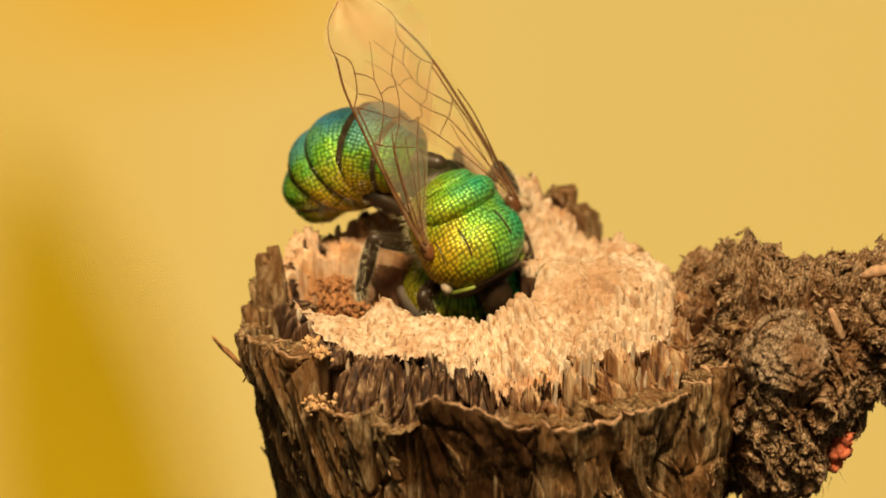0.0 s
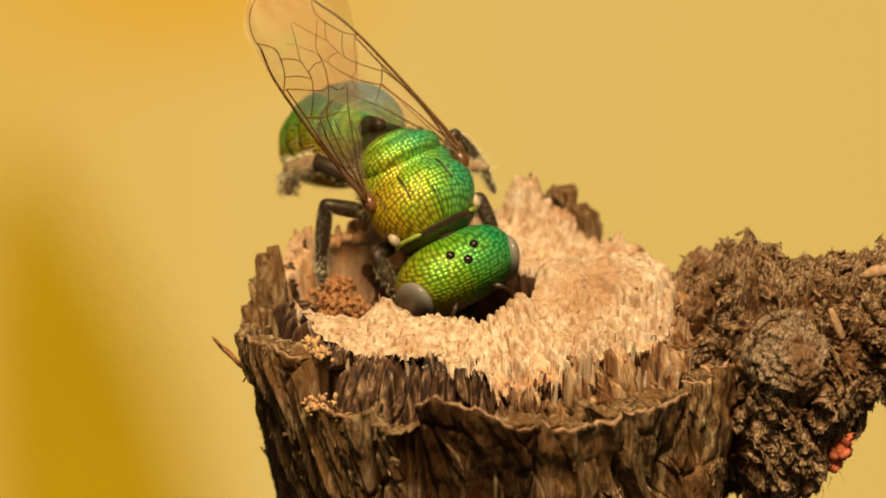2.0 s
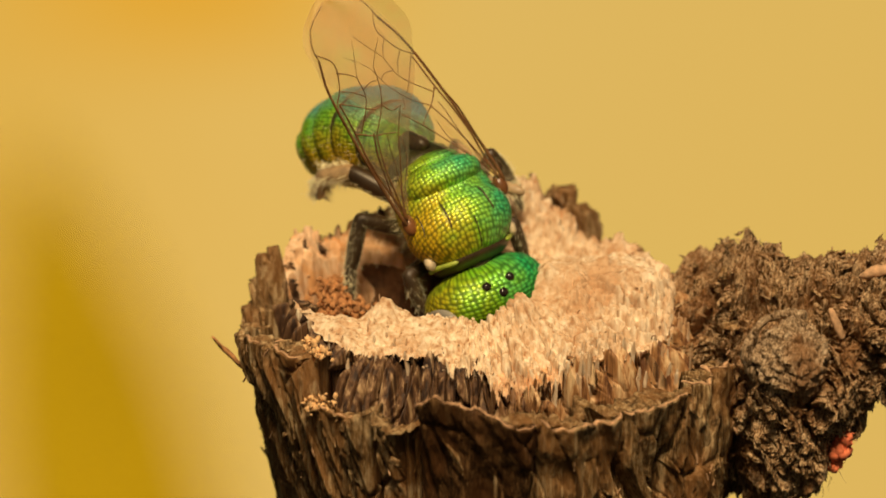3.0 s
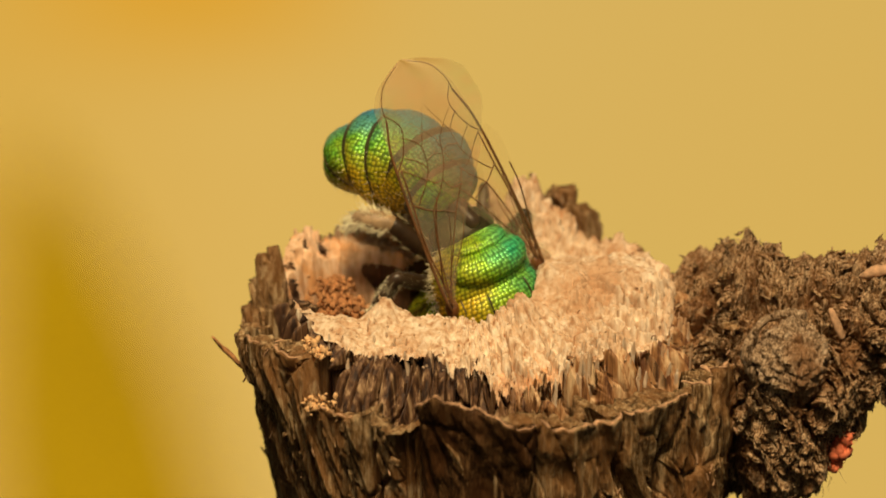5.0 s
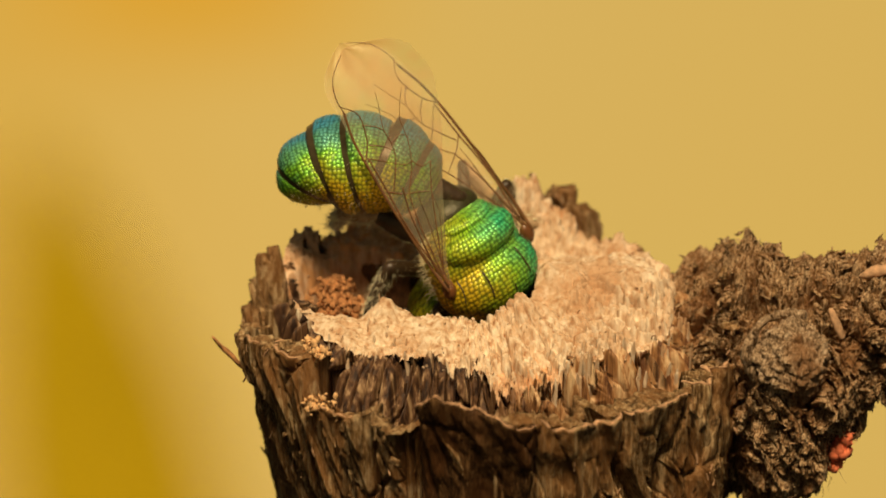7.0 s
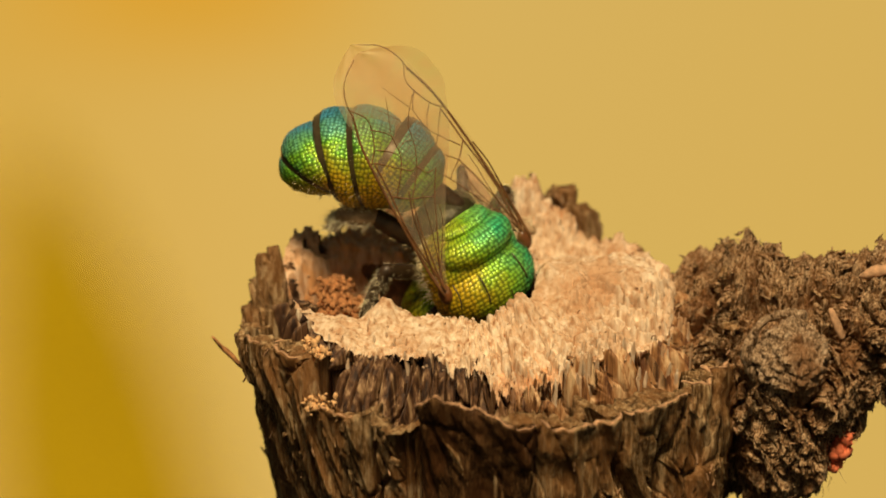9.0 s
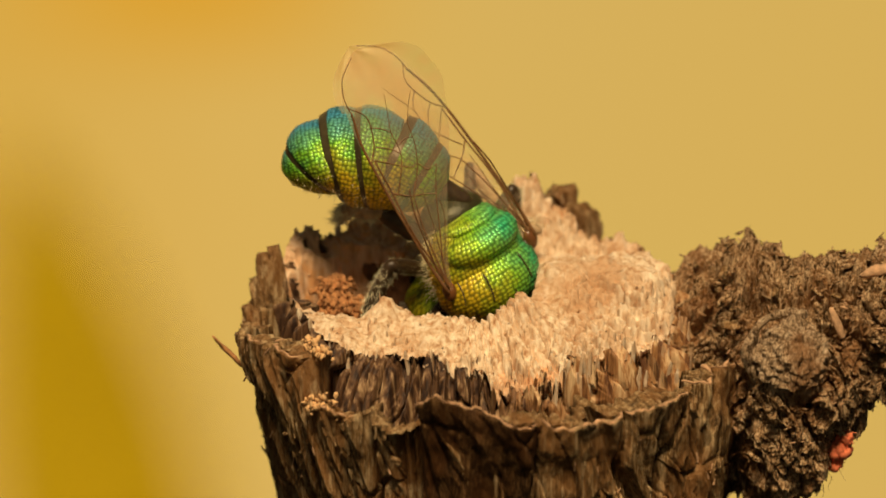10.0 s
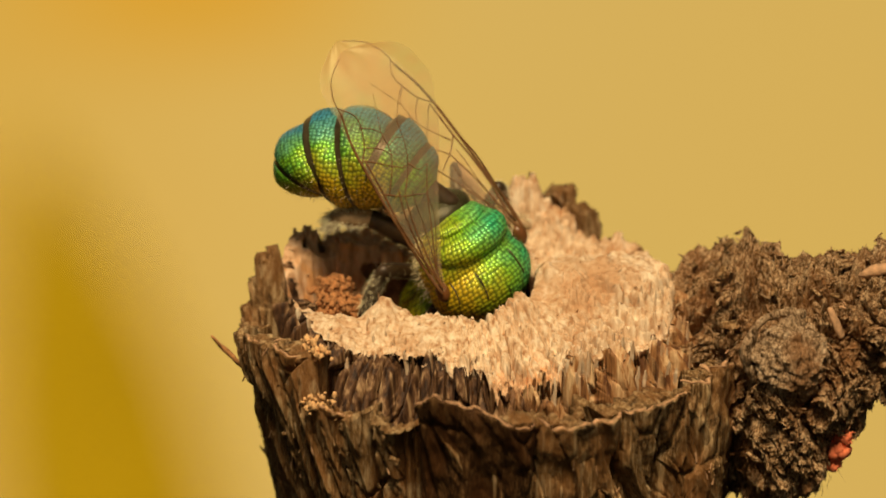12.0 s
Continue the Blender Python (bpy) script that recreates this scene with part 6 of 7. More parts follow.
    walk(wing_left, [
        (0, at(0.970, -0.050, 0.040, -6.2, -3.2, 4.8)), (0.1, at(0.970, -0.050, 0.040, -6.0, -3.2, 4.2)), (0.2, at(0.970, -0.050, 0.040, -5.9, -3.1, 4.3)),
        (0.3, at(0.970, -0.050, 0.040, -6.2, -2.8, 4.5)), (0.4, at(0.970, -0.050, 0.040, -6.6, -2.3, 5.8)), (0.5, at(0.970, -0.050, 0.040, -16.3, -3.3, 3.0)),
        (0.6, at(0.970, -0.050, 0.040, -19.6, -2.4, 5.6)), (0.7, at(0.970, -0.050, 0.040, -8.1, -1.8, 8.5)), (0.8, at(0.970, -0.050, 0.040, -8.0, -1.7, 8.9)),
        (0.9, at(0.970, -0.050, 0.040, -6.7, -2.5, 6.4)), (1, at(0.970, -0.050, 0.040, -8.0, 0.3, 14.1)), (1.1, at(0.970, -0.050, 0.040, -8.0, 0.4, 14.0)),
        (1.2, at(0.970, -0.050, 0.040, -8.1, 0.6, 14.5)), (1.3, at(0.970, -0.050, 0.040, -9.0, 1.7, 15.9)), (1.4, at(0.970, -0.050, 0.040, -8.4, 1.1, 14.2)),
        (1.5, at(0.970, -0.050, 0.040, -8.9, -0.9, 10.7)), (1.6, at(0.970, -0.050, 0.040, -21.6, 0.2, 10.2)), (1.7, at(0.970, -0.050, 0.040, -18.0, -3.8, 8.3)),
        (1.8, at(0.970, -0.050, 0.040, -6.8, 0.3, 16.0)), (1.9, at(0.970, -0.050, 0.040, 3.0, -0.9, 18.2)), (2, at(0.970, -0.050, 0.040, 9.6, -1.6, 17.5)),
        (2.1, at(0.970, -0.050, 0.040, 11.0, -1.5, 14.0)), (2.2, at(0.970, -0.050, 0.040, 11.1, -1.3, 13.7)), (2.3, at(0.970, -0.050, 0.040, 11.0, -1.3, 13.9)),
        (2.4, at(0.970, -0.050, 0.040, 11.0, -1.1, 13.9)), (2.5, at(0.970, -0.050, 0.040, 11.3, -1.0, 13.4)), (2.6, at(0.970, -0.050, 0.040, 10.8, -1.1, 14.6)),
        (2.7, at(0.970, -0.050, 0.040, 17.8, -7.3, 15.4)), (2.8, at(0.970, -0.050, 0.040, 5.7, -2.5, 13.1)), (2.9, at(0.970, -0.050, 0.040, 9.4, -4.9, 14.4)),
        (3, at(0.970, -0.050, 0.040, 12.3, -7.2, 15.0)), (3.2, at(0.970, -0.050, 0.040, 5.2, -5.6, 12.1)), (4, at(0.970, -0.050, 0.040, -6.6, -10.3, 9.7)),
        (4.8, at(0.970, -0.050, 0.040, -6.4, -14.2, 11.1)), (4.9, at(0.970, -0.050, 0.040, -15.6, -9.0, 10.6)), (5, at(0.970, -0.050, 0.040, -7.2, -13.8, 10.7)),
        (5.1, at(0.970, -0.050, 0.040, -11.3, -11.6, 7.9)), (5.2, at(0.970, -0.050, 0.040, -8.9, -12.5, 8.6)), (5.3, at(0.970, -0.050, 0.040, -4.6, -14.5, 8.9)),
        (5.4, at(0.970, -0.050, 0.040, 19.5, -8.6, 11.4)), (5.5, at(0.970, -0.050, 0.040, 13.6, -9.1, 9.3)), (5.6, at(0.970, -0.050, 0.040, -13.9, -9.0, 6.3)),
        (5.7, at(0.970, -0.050, 0.040, -5.0, -14.2, 8.0)), (5.8, at(0.970, -0.050, 0.040, -8.0, -12.9, 9.9)), (5.9, at(0.970, -0.050, 0.040, -8.6, -12.8, 10.3)),
        (6, at(0.970, -0.050, 0.040, -4.4, -15.1, 9.9)), (6.1, at(0.970, -0.050, 0.040, -5.7, -14.4, 12.3)), (6.2, at(0.970, -0.050, 0.040, -11.4, -11.0, 11.7)),
        (6.3, at(0.970, -0.050, 0.040, -17.0, -8.3, 8.4)), (6.4, at(0.970, -0.050, 0.040, -15.3, -8.6, 11.1)), (6.5, at(0.970, -0.050, 0.040, -13.2, -9.8, 9.4)),
        (6.6, at(0.970, -0.050, 0.040, -10.9, 0.3, 15.0)), (6.7, at(0.970, -0.050, 0.040, -19.6, -4.4, 7.3)), (6.8, at(0.970, -0.050, 0.040, -13.5, -9.1, 10.2)),
        (6.9, at(0.970, -0.050, 0.040, -25.9, -4.0, 5.0)), (7, at(0.970, -0.050, 0.040, -27.5, -3.3, 4.6)), (7.1, at(0.970, -0.050, 0.040, -17.4, -6.9, 9.1)),
        (7.2, at(0.970, -0.050, 0.040, -16.9, -7.2, 8.8)), (7.6, at(0.970, -0.050, 0.040, -17.3, -7.5, 7.3)), (8, at(0.970, -0.050, 0.040, -16.8, -7.3, 9.0)),
        (8.4, at(0.970, -0.050, 0.040, -17.9, -7.3, 7.1)), (8.8, at(0.970, -0.050, 0.040, -12.4, -9.5, 11.1)), (8.9, at(0.970, -0.050, 0.040, -11.9, -10.1, 8.8)),
        (9, at(0.970, -0.050, 0.040, -17.4, -7.3, 8.0)), (9.1, at(0.970, -0.050, 0.040, -15.3, -8.2, 9.5)), (9.2, at(0.970, -0.050, 0.040, -15.4, -8.2, 9.1)),
        (9.3, at(0.970, -0.050, 0.040, -15.0, -8.6, 8.3)), (9.4, at(0.970, -0.050, 0.040, -21.7, -5.6, 6.9)), (9.5, at(0.970, -0.050, 0.040, -14.7, -8.2, 12.2)),
        (9.6, at(0.970, -0.050, 0.040, -28.2, -2.5, 6.2)), (9.7, at(0.970, -0.050, 0.040, -22.7, -4.6, 8.5)), (9.8, at(0.970, -0.050, 0.040, -23.3, -4.2, 8.5)),
        (9.9, at(0.970, -0.050, 0.040, -18.5, -6.5, 10.7)), (10, at(0.970, -0.050, 0.040, -23.1, -4.4, 8.8)), (10.1, at(0.970, -0.050, 0.040, -28.0, -2.8, 6.0)),
        (10.2, at(0.970, -0.050, 0.040, -23.5, -4.6, 7.4)), (10.3, at(0.970, -0.050, 0.040, -16.4, -7.6, 10.7)), (10.4, at(0.970, -0.050, 0.040, -26.9, -4.1, 4.1)),
        (10.5, at(0.970, -0.050, 0.040, -13.8, -9.3, 9.0)), (10.6, at(0.970, -0.050, 0.040, -11.7, -10.4, 9.0)), (10.7, at(0.970, -0.050, 0.040, -10.4, -11.1, 7.5)),
        (10.8, at(0.970, -0.050, 0.040, -15.6, -8.4, 8.1)), (10.9, at(0.970, -0.050, 0.040, -14.9, -9.0, 7.1)), (11, at(0.970, -0.050, 0.040, -22.9, -5.8, 4.2)),
        (11.1, at(0.970, -0.050, 0.040, -19.6, -6.6, 6.6)), (11.2, at(0.970, -0.050, 0.040, -20.1, -6.7, 5.6)), (11.3, at(0.970, -0.050, 0.040, -19.1, -6.4, 8.2)),
        (11.4, at(0.970, -0.050, 0.040, -23.9, -4.5, 6.1)), (11.5, at(0.970, -0.050, 0.040, -20.6, -6.5, 5.1)), (11.6, at(0.970, -0.050, 0.040, -15.7, -8.2, 8.1)),
        (11.7, at(0.970, -0.050, 0.040, -22.8, -5.6, 4.4)), (11.8, at(0.970, -0.050, 0.040, -20.3, -6.3, 5.8)), (11.9, at(0.970, -0.050, 0.040, -12.3, -9.6, 9.2)),
        (12, at(0.970, -0.050, 0.040, -26.7, -4.1, 3.2)),
    ])
    walk(hind_right, [
        (0, at(-0.940, 0.150, -0.060, 20.9, -9.5, -4.7)), (0.1, at(-0.940, 0.150, -0.060, 22.1, -9.7, -4.5)), (0.2, at(-0.940, 0.150, -0.060, 20.9, -9.9, -3.5)),
        (0.3, at(-0.940, 0.150, -0.060, 17.0, -9.9, -2.4)), (0.4, at(-0.940, 0.150, -0.060, 16.6, -10.8, 0.9)), (0.5, at(-0.940, 0.150, -0.060, 21.3, -15.7, 0.0)),
        (0.6, at(-0.940, 0.150, -0.060, 19.9, -17.6, 3.6)), (0.7, at(-0.940, 0.150, -0.060, 32.8, -15.3, 2.4)), (0.8, at(-0.940, 0.150, -0.060, 31.0, -16.9, 2.9)),
        (0.9, at(-0.940, 0.150, -0.060, 33.0, -16.2, -1.9)), (1, at(-0.940, 0.150, -0.060, 31.4, -24.0, 10.2)), (1.1, at(-0.940, 0.150, -0.060, 32.2, -24.6, 9.8)),
        (1.2, at(-0.940, 0.150, -0.060, 28.6, -24.2, 12.1)), (1.3, at(-0.940, 0.150, -0.060, 33.4, -28.0, 12.1)), (1.4, at(-0.940, 0.150, -0.060, 37.5, -27.5, 7.5)),
        (1.5, at(-0.940, 0.150, -0.060, 24.0, -18.4, 7.5)), (1.6, at(-0.940, 0.150, -0.060, 13.3, -20.9, 12.5)), (1.7, at(-0.940, 0.150, -0.060, 18.3, -20.1, 4.6)),
        (1.8, at(-0.940, 0.150, -0.060, 40.0, -23.3, 9.4)), (1.9, at(-0.940, 0.150, -0.060, 51.5, -21.1, 7.6)), (2, at(-0.940, 0.150, -0.060, 58.0, -17.8, 5.1)),
        (2.1, at(-0.940, 0.150, -0.060, 52.2, -13.1, 3.9)), (2.2, at(-0.940, 0.150, -0.060, 52.8, -12.9, 3.7)), (2.3, at(-0.940, 0.150, -0.060, 54.5, -13.6, 3.6)),
        (2.4, at(-0.940, 0.150, -0.060, 54.3, -13.8, 3.9)), (2.5, at(-0.940, 0.150, -0.060, 54.9, -13.4, 3.4)), (2.6, at(-0.940, 0.150, -0.060, 54.9, -14.6, 4.1)),
        (2.7, at(-0.940, 0.150, -0.060, 57.9, -14.9, 1.4)), (2.8, at(-0.940, 0.150, -0.060, 49.6, -15.0, 2.1)), (2.9, at(-0.940, 0.150, -0.060, 49.6, -15.2, 2.1)),
        (3, at(-0.940, 0.150, -0.060, 49.0, -15.2, 1.7)), (3.2, at(-0.940, 0.150, -0.060, 40.4, -13.9, 0.7)), (4, at(-0.940, 0.150, -0.060, 17.4, -16.0, -2.2)),
        (4.8, at(-0.940, 0.150, -0.060, 12.9, -17.3, -3.2)), (4.9, at(-0.940, 0.150, -0.060, 7.0, -17.1, 0.1)), (5, at(-0.940, 0.150, -0.060, 11.2, -16.9, -3.6)),
        (5.1, at(-0.940, 0.150, -0.060, 6.5, -15.8, -5.8)), (5.2, at(-0.940, 0.150, -0.060, 9.5, -16.2, -5.2)), (5.3, at(-0.940, 0.150, -0.060, 13.7, -16.6, -5.6)),
        (5.4, at(-0.940, 0.150, -0.060, 47.7, -8.5, -2.1)), (5.5, at(-0.940, 0.150, -0.060, 39.5, -9.5, -4.0)), (5.6, at(-0.940, 0.150, -0.060, 7.6, -15.4, -4.6)),
        (5.7, at(-0.940, 0.150, -0.060, 12.2, -16.1, -7.1)), (5.8, at(-0.940, 0.150, -0.060, 10.6, -16.6, -3.9)), (5.9, at(-0.940, 0.150, -0.060, 9.6, -16.5, -3.8)),
        (6, at(-0.940, 0.150, -0.060, 11.4, -16.0, -6.6)), (6.1, at(-0.940, 0.150, -0.060, 13.9, -17.7, -2.0)), (6.2, at(-0.940, 0.150, -0.060, 10.7, -17.7, 0.2)),
        (6.3, at(-0.940, 0.150, -0.060, 6.7, -16.7, -0.8)), (6.4, at(-0.940, 0.150, -0.060, 10.7, -18.3, 2.8)), (6.5, at(-0.940, 0.150, -0.060, 11.3, -17.8, -0.0)),
        (6.6, at(-0.940, 0.150, -0.060, 34.6, -22.0, 9.6)), (6.7, at(-0.940, 0.150, -0.060, 13.9, -17.4, 2.6)), (6.8, at(-0.940, 0.150, -0.060, 13.9, -18.6, 1.6)),
        (6.9, at(-0.940, 0.150, -0.060, 9.7, -17.9, 2.8)), (7, at(-0.940, 0.150, -0.060, 7.9, -17.6, 4.0)), (7.1, at(-0.940, 0.150, -0.060, 13.2, -18.6, 2.7)),
        (7.2, at(-0.940, 0.150, -0.060, 13.0, -18.4, 2.0)), (7.6, at(-0.940, 0.150, -0.060, 12.0, -17.7, 0.2)), (8, at(-0.940, 0.150, -0.060, 12.9, -18.5, 2.0)),
        (8.4, at(-0.940, 0.150, -0.060, 11.2, -17.6, -0.1)), (8.8, at(-0.940, 0.150, -0.060, 15.3, -19.2, 2.0)), (8.9, at(-0.940, 0.150, -0.060, 14.2, -18.0, -1.0)),
        (9, at(-0.940, 0.150, -0.060, 11.7, -18.0, 0.9)), (9.1, at(-0.940, 0.150, -0.060, 13.3, -18.5, 1.5)), (9.2, at(-0.940, 0.150, -0.060, 12.6, -18.3, 1.1)),
        (9.3, at(-0.940, 0.150, -0.060, 12.0, -17.6, -0.6)), (9.4, at(-0.940, 0.150, -0.060, 9.5, -17.7, 1.7)), (9.5, at(-0.940, 0.150, -0.060, 14.5, -19.7, 4.2)),
        (9.6, at(-0.940, 0.150, -0.060, 8.5, -18.3, 5.5)), (9.7, at(-0.940, 0.150, -0.060, 10.2, -18.4, 4.3)), (9.8, at(-0.940, 0.150, -0.060, 10.0, -18.5, 4.8)),
        (9.9, at(-0.940, 0.150, -0.060, 11.8, -18.8, 4.1)), (10, at(-0.940, 0.150, -0.060, 9.8, -18.4, 4.5)), (10.1, at(-0.940, 0.150, -0.060, 7.1, -17.7, 4.7)),
        (10.2, at(-0.940, 0.150, -0.060, 9.1, -17.9, 3.2)), (10.3, at(-0.940, 0.150, -0.060, 12.3, -18.7, 3.0)), (10.4, at(-0.940, 0.150, -0.060, 7.4, -17.1, 1.3)),
        (10.5, at(-0.940, 0.150, -0.060, 12.3, -17.7, -0.5)), (10.6, at(-0.940, 0.150, -0.060, 13.2, -17.7, -1.4)), (10.7, at(-0.940, 0.150, -0.060, 12.5, -16.9, -4.1)),
        (10.8, at(-0.940, 0.150, -0.060, 11.2, -17.5, -0.4)), (10.9, at(-0.940, 0.150, -0.060, 10.6, -17.1, -2.0)), (11, at(-0.940, 0.150, -0.060, 7.8, -16.8, -0.8)),
        (11.1, at(-0.940, 0.150, -0.060, 9.9, -17.5, 0.6)), (11.2, at(-0.940, 0.150, -0.060, 9.2, -17.1, -0.6)), (11.3, at(-0.940, 0.150, -0.060, 11.4, -18.4, 2.7)),
        (11.4, at(-0.940, 0.150, -0.060, 10.0, -18.3, 3.3)), (11.5, at(-0.940, 0.150, -0.060, 9.3, -17.2, -0.4)), (11.6, at(-0.940, 0.150, -0.060, 12.3, -18.2, 0.7)),
        (11.7, at(-0.940, 0.150, -0.060, 9.2, -17.4, 0.5)), (11.8, at(-0.940, 0.150, -0.060, 10.3, -17.7, 0.8)), (11.9, at(-0.940, 0.150, -0.060, 14.7, -18.7, 0.9)),
        (12, at(-0.940, 0.150, -0.060, 8.8, -17.7, 2.2)),
    ])
    walk(hind_left, [
        (0, at(0.940, 0.150, -0.060, 12.7, -6.8, 3.5)), (0.1, at(0.940, 0.150, -0.060, 13.5, -7.0, 3.3)), (0.2, at(0.940, 0.150, -0.060, 9.6, -5.5, 3.2)),
        (0.3, at(0.940, 0.150, -0.060, -2.7, -1.4, 0.5)), (0.4, at(0.940, 0.150, -0.060, -6.4, -0.0, 2.2)), (0.5, at(0.940, 0.150, -0.060, 12.5, -13.2, 7.2)),
        (0.6, at(0.940, 0.150, -0.060, 9.6, -14.0, 11.5)), (0.7, at(0.940, 0.150, -0.060, 19.4, -12.3, 11.2)), (0.8, at(0.940, 0.150, -0.060, 16.9, -12.6, 12.7)),
        (0.9, at(0.940, 0.150, -0.060, 24.7, -16.2, 8.0)), (1, at(0.940, 0.150, -0.060, 7.5, -9.3, 22.9)), (1.1, at(0.940, 0.150, -0.060, 9.1, -10.9, 22.9)),
        (1.2, at(0.940, 0.150, -0.060, 1.1, -3.4, 22.6)), (1.3, at(0.940, 0.150, -0.060, 6.4, -9.4, 26.4)), (1.4, at(0.940, 0.150, -0.060, 17.1, -19.1, 22.1)),
        (1.5, at(0.940, 0.150, -0.060, 3.5, -5.8, 14.9)), (1.6, at(0.940, 0.150, -0.060, -4.1, -7.8, 19.2)), (1.7, at(0.940, 0.150, -0.060, 10.1, -17.7, 13.1)),
        (1.8, at(0.940, 0.150, -0.060, 18.4, -15.3, 22.3)), (1.9, at(0.940, 0.150, -0.060, 27.0, -14.9, 21.8)), (2, at(0.940, 0.150, -0.060, 35.3, -14.8, 18.6)),
        (2.1, at(0.940, 0.150, -0.060, 29.2, -8.1, 15.3)), (2.2, at(0.940, 0.150, -0.060, 30.4, -8.4, 15.0)), (2.3, at(0.940, 0.150, -0.060, 31.8, -9.4, 15.5)),
        (2.4, at(0.940, 0.150, -0.060, 30.8, -8.9, 15.9)), (2.5, at(0.940, 0.150, -0.060, 31.6, -8.9, 15.5)), (2.6, at(0.940, 0.150, -0.060, 31.6, -9.9, 16.4)),
        (2.7, at(0.940, 0.150, -0.060, 42.9, -16.8, 11.4)), (2.8, at(0.940, 0.150, -0.060, 34.4, -14.7, 11.9)), (2.9, at(0.940, 0.150, -0.060, 35.4, -15.4, 11.3)),
        (3, at(0.940, 0.150, -0.060, 36.1, -16.2, 10.3)), (3.2, at(0.940, 0.150, -0.060, 29.9, -14.4, 8.3)), (4, at(0.940, 0.150, -0.060, 14.9, -17.4, 4.4)),
        (4.8, at(0.940, 0.150, -0.060, 13.1, -20.2, 3.3)), (4.9, at(0.940, 0.150, -0.060, 5.2, -17.6, 6.7)), (5, at(0.940, 0.150, -0.060, 11.8, -19.7, 2.9)),
        (5.1, at(0.940, 0.150, -0.060, 8.6, -17.4, 1.4)), (5.2, at(0.940, 0.150, -0.060, 11.0, -18.3, 2.0)), (5.3, at(0.940, 0.150, -0.060, 15.5, -19.6, 1.4)),
        (5.4, at(0.940, 0.150, -0.060, 40.7, -12.1, 4.4)), (5.5, at(0.940, 0.150, -0.060, 34.8, -12.8, 2.9)), (5.6, at(0.940, 0.150, -0.060, 8.5, -15.9, 3.1)),
        (5.7, at(0.940, 0.150, -0.060, 15.0, -18.8, 0.6)), (5.8, at(0.940, 0.150, -0.060, 12.1, -19.0, 3.5)), (5.9, at(0.940, 0.150, -0.060, 11.2, -19.0, 3.7)),
        (6, at(0.940, 0.150, -0.060, 14.6, -19.5, 0.9)), (6.1, at(0.940, 0.150, -0.060, 14.3, -20.9, 5.1)), (6.2, at(0.940, 0.150, -0.060, 9.5, -19.2, 7.4)),
        (6.3, at(0.940, 0.150, -0.060, 5.5, -16.7, 6.3)), (6.4, at(0.940, 0.150, -0.060, 6.8, -18.1, 9.9)), (6.5, at(0.940, 0.150, -0.060, 8.6, -18.1, 7.1)),
        (6.6, at(0.940, 0.150, -0.060, 16.8, -16.0, 20.0)), (6.7, at(0.940, 0.150, -0.060, 7.5, -15.6, 10.0)), (6.8, at(0.940, 0.150, -0.060, 9.4, -18.5, 9.1)),
        (6.9, at(0.940, 0.150, -0.060, 3.2, -15.1, 10.1)), (7, at(0.940, 0.150, -0.060, -0.3, -13.0, 11.0)), (7.1, at(0.940, 0.150, -0.060, 7.2, -17.1, 10.4)),
        (7.2, at(0.940, 0.150, -0.060, 7.7, -17.2, 9.6)), (7.6, at(0.940, 0.150, -0.060, 7.2, -16.6, 7.6)), (8, at(0.940, 0.150, -0.060, 7.4, -17.3, 9.5)),
        (8.4, at(0.940, 0.150, -0.060, 6.8, -16.6, 7.2)), (8.8, at(0.940, 0.150, -0.060, 10.2, -19.2, 9.5)), (8.9, at(0.940, 0.150, -0.060, 10.6, -18.3, 6.2)),
        (9, at(0.940, 0.150, -0.060, 6.8, -16.9, 8.1)), (9.1, at(0.940, 0.150, -0.060, 8.2, -17.8, 8.8)), (9.2, at(0.940, 0.150, -0.060, 7.8, -17.5, 8.4)),
        (9.3, at(0.940, 0.150, -0.060, 8.3, -17.3, 6.6)), (9.4, at(0.940, 0.150, -0.060, 4.4, -15.9, 8.9)), (9.5, at(0.940, 0.150, -0.060, 8.3, -18.9, 11.9)),
        (9.6, at(0.940, 0.150, -0.060, 0.8, -14.5, 12.5)), (9.7, at(0.940, 0.150, -0.060, 3.6, -16.0, 11.7)), (9.8, at(0.940, 0.150, -0.060, 3.4, -16.1, 12.1)),
        (9.9, at(0.940, 0.150, -0.060, 5.7, -17.3, 11.6)), (10, at(0.940, 0.150, -0.060, 3.4, -16.1, 11.9)), (10.1, at(0.940, 0.150, -0.060, 0.0, -14.1, 11.7)),
        (10.2, at(0.940, 0.150, -0.060, 3.4, -15.7, 10.5)), (10.3, at(0.940, 0.150, -0.060, 7.1, -17.8, 10.7)), (10.4, at(0.940, 0.150, -0.060, 2.7, -14.9, 8.3)),
        (10.5, at(0.940, 0.150, -0.060, 9.2, -17.9, 7.0)), (10.6, at(0.940, 0.150, -0.060, 10.7, -18.2, 5.9)), (10.7, at(0.940, 0.150, -0.060, 11.7, -17.8, 3.3)),
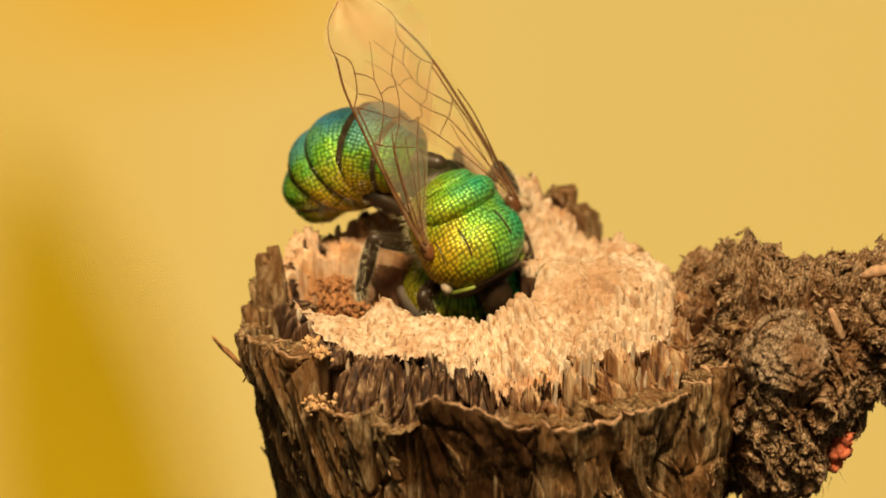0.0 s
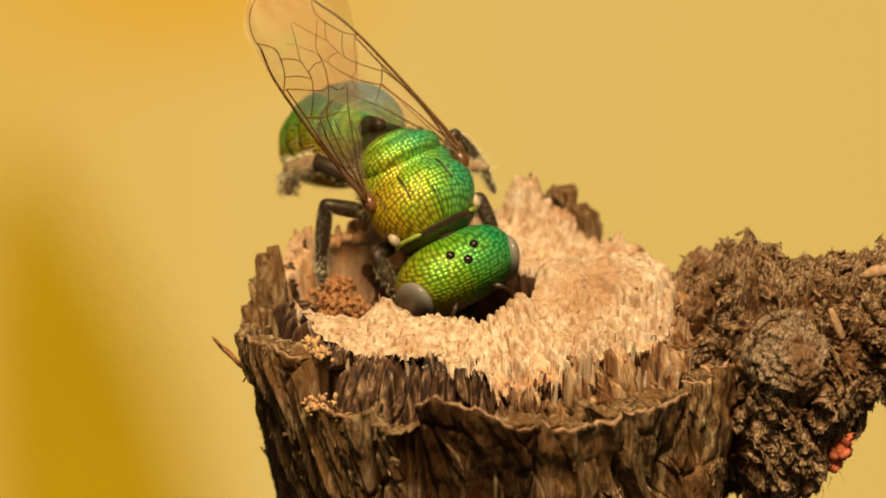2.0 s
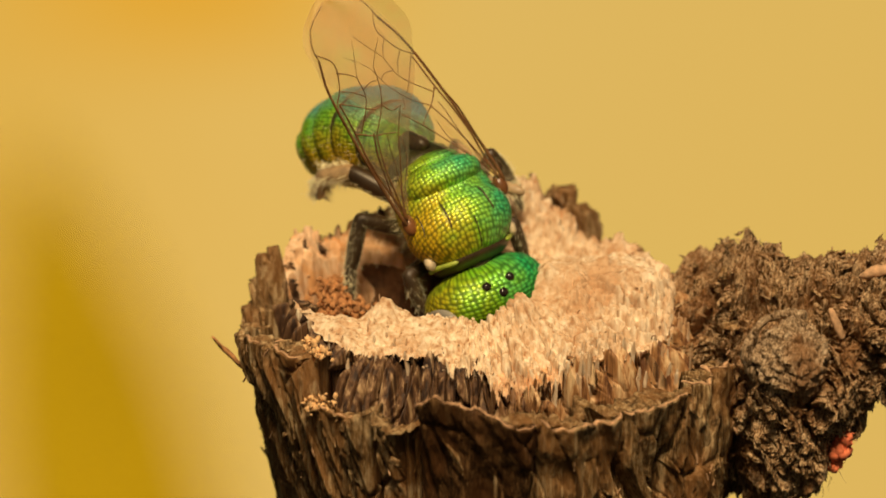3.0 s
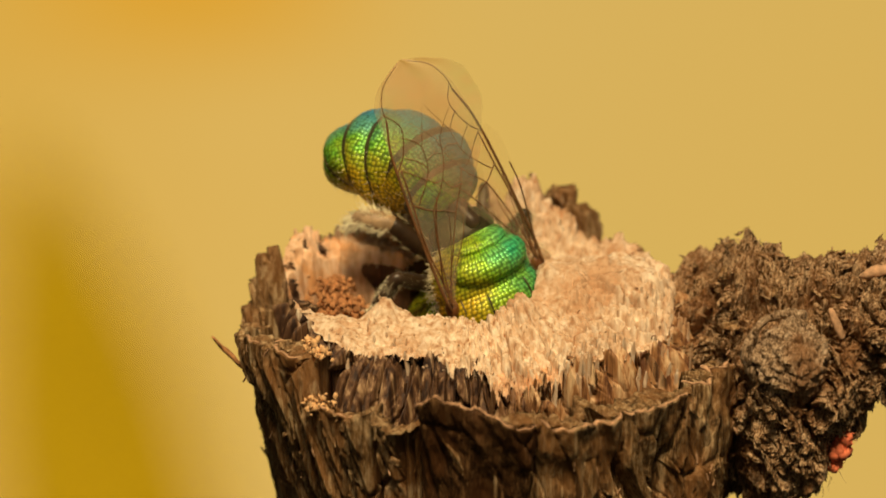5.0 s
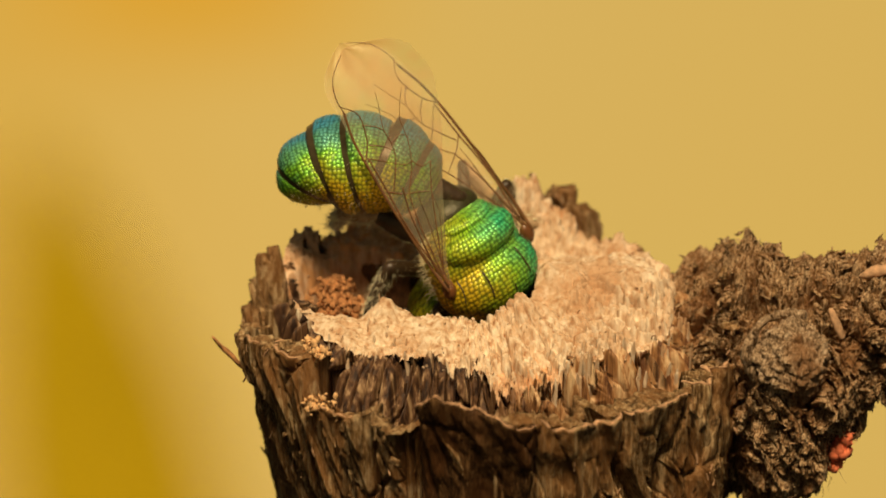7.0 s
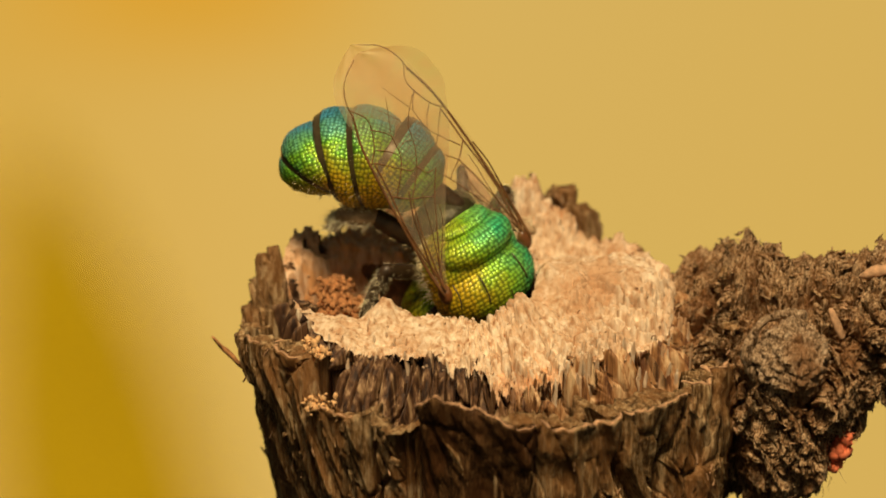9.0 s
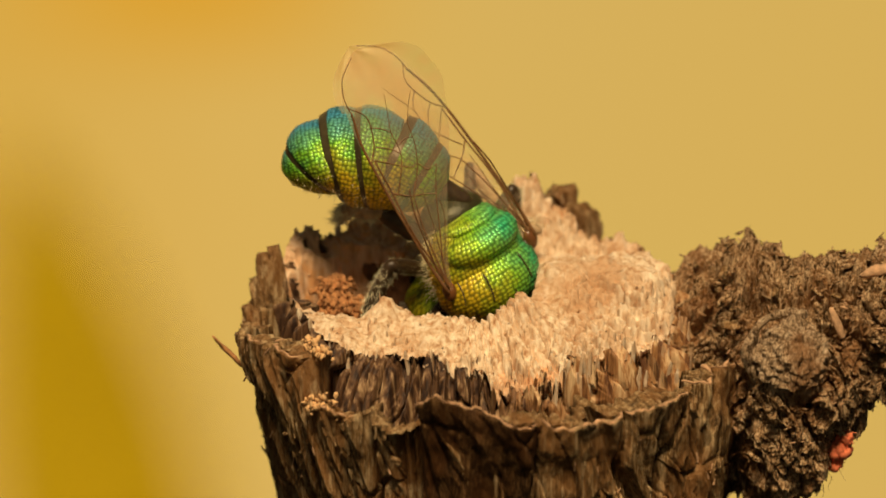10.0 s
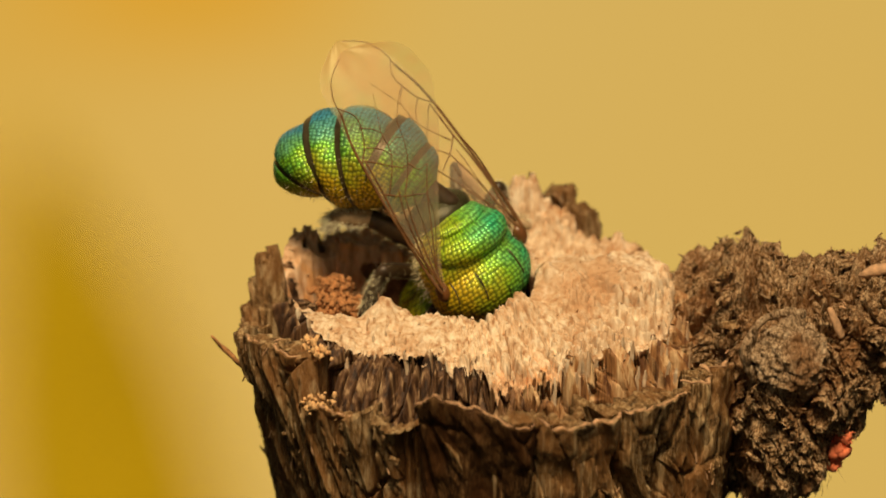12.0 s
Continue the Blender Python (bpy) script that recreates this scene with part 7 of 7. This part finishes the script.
        (10.8, at(0.940, 0.150, -0.060, 7.7, -17.1, 7.0)), (10.9, at(0.940, 0.150, -0.060, 8.3, -16.9, 5.3)), (11, at(0.940, 0.150, -0.060, 4.4, -15.3, 6.2)),
        (11.1, at(0.940, 0.150, -0.060, 5.4, -16.2, 7.7)), (11.2, at(0.940, 0.150, -0.060, 5.3, -15.8, 6.5)), (11.3, at(0.940, 0.150, -0.060, 5.7, -16.8, 9.9)),
        (11.4, at(0.940, 0.150, -0.060, 3.5, -15.6, 10.3)), (11.5, at(0.940, 0.150, -0.060, 5.2, -15.8, 6.6)), (11.6, at(0.940, 0.150, -0.060, 8.0, -17.5, 7.9)),
        (11.7, at(0.940, 0.150, -0.060, 4.5, -15.5, 7.3)), (11.8, at(0.940, 0.150, -0.060, 5.4, -16.0, 7.8)), (11.9, at(0.940, 0.150, -0.060, 10.1, -18.6, 8.1)),
        (12, at(0.940, 0.150, -0.060, 2.1, -14.5, 8.9)),
    ])
    walk(head, [(t, at(0, -1.12 + 0.22 * tuck, -0.38 - 0.32 * tuck, tip, 0, 0)) for t, tip, tuck in ((0, 55, 1), (0.4, 52, 1), (0.55, 50, 1), (0.8, 30, 0.2), (1.05, 27, 0), (1.4, 24, 0), (1.5, 26, 0.2), (1.65, 45, 0.8), (1.8, 16, 0.1), (1.95, 4, 0), (2.6, 2, 0), (3.2, 8, 0), (4, 40, 0.7), (4.8, 50, 1), (5.3, 50, 1), (5.4, 8, 0), (5.5, 20, 0.2), (5.6, 45, 0.9), (6.5, 50, 1), (6.6, 22, 0.3), (6.7, 45, 0.9), (12, 50, 1))])
    # the far leaf stirs a little
    still = LEAF.matrix_basis.copy()
    walk(LEAF, [(t, Matrix.Translation(RIGHT * 1.7 * side * MM) @ still) for t, side in ((0, 0), (1.2, -0.9), (2.4, 0.2), (3.4, 0.9), (4.8, 0.8), (6, -1.2), (7.2, 1.4), (8.2, 0), (9, 0.6), (9.6, -0.8), (10.4, 1.0), (11.2, -0.9), (12, 1.0))])


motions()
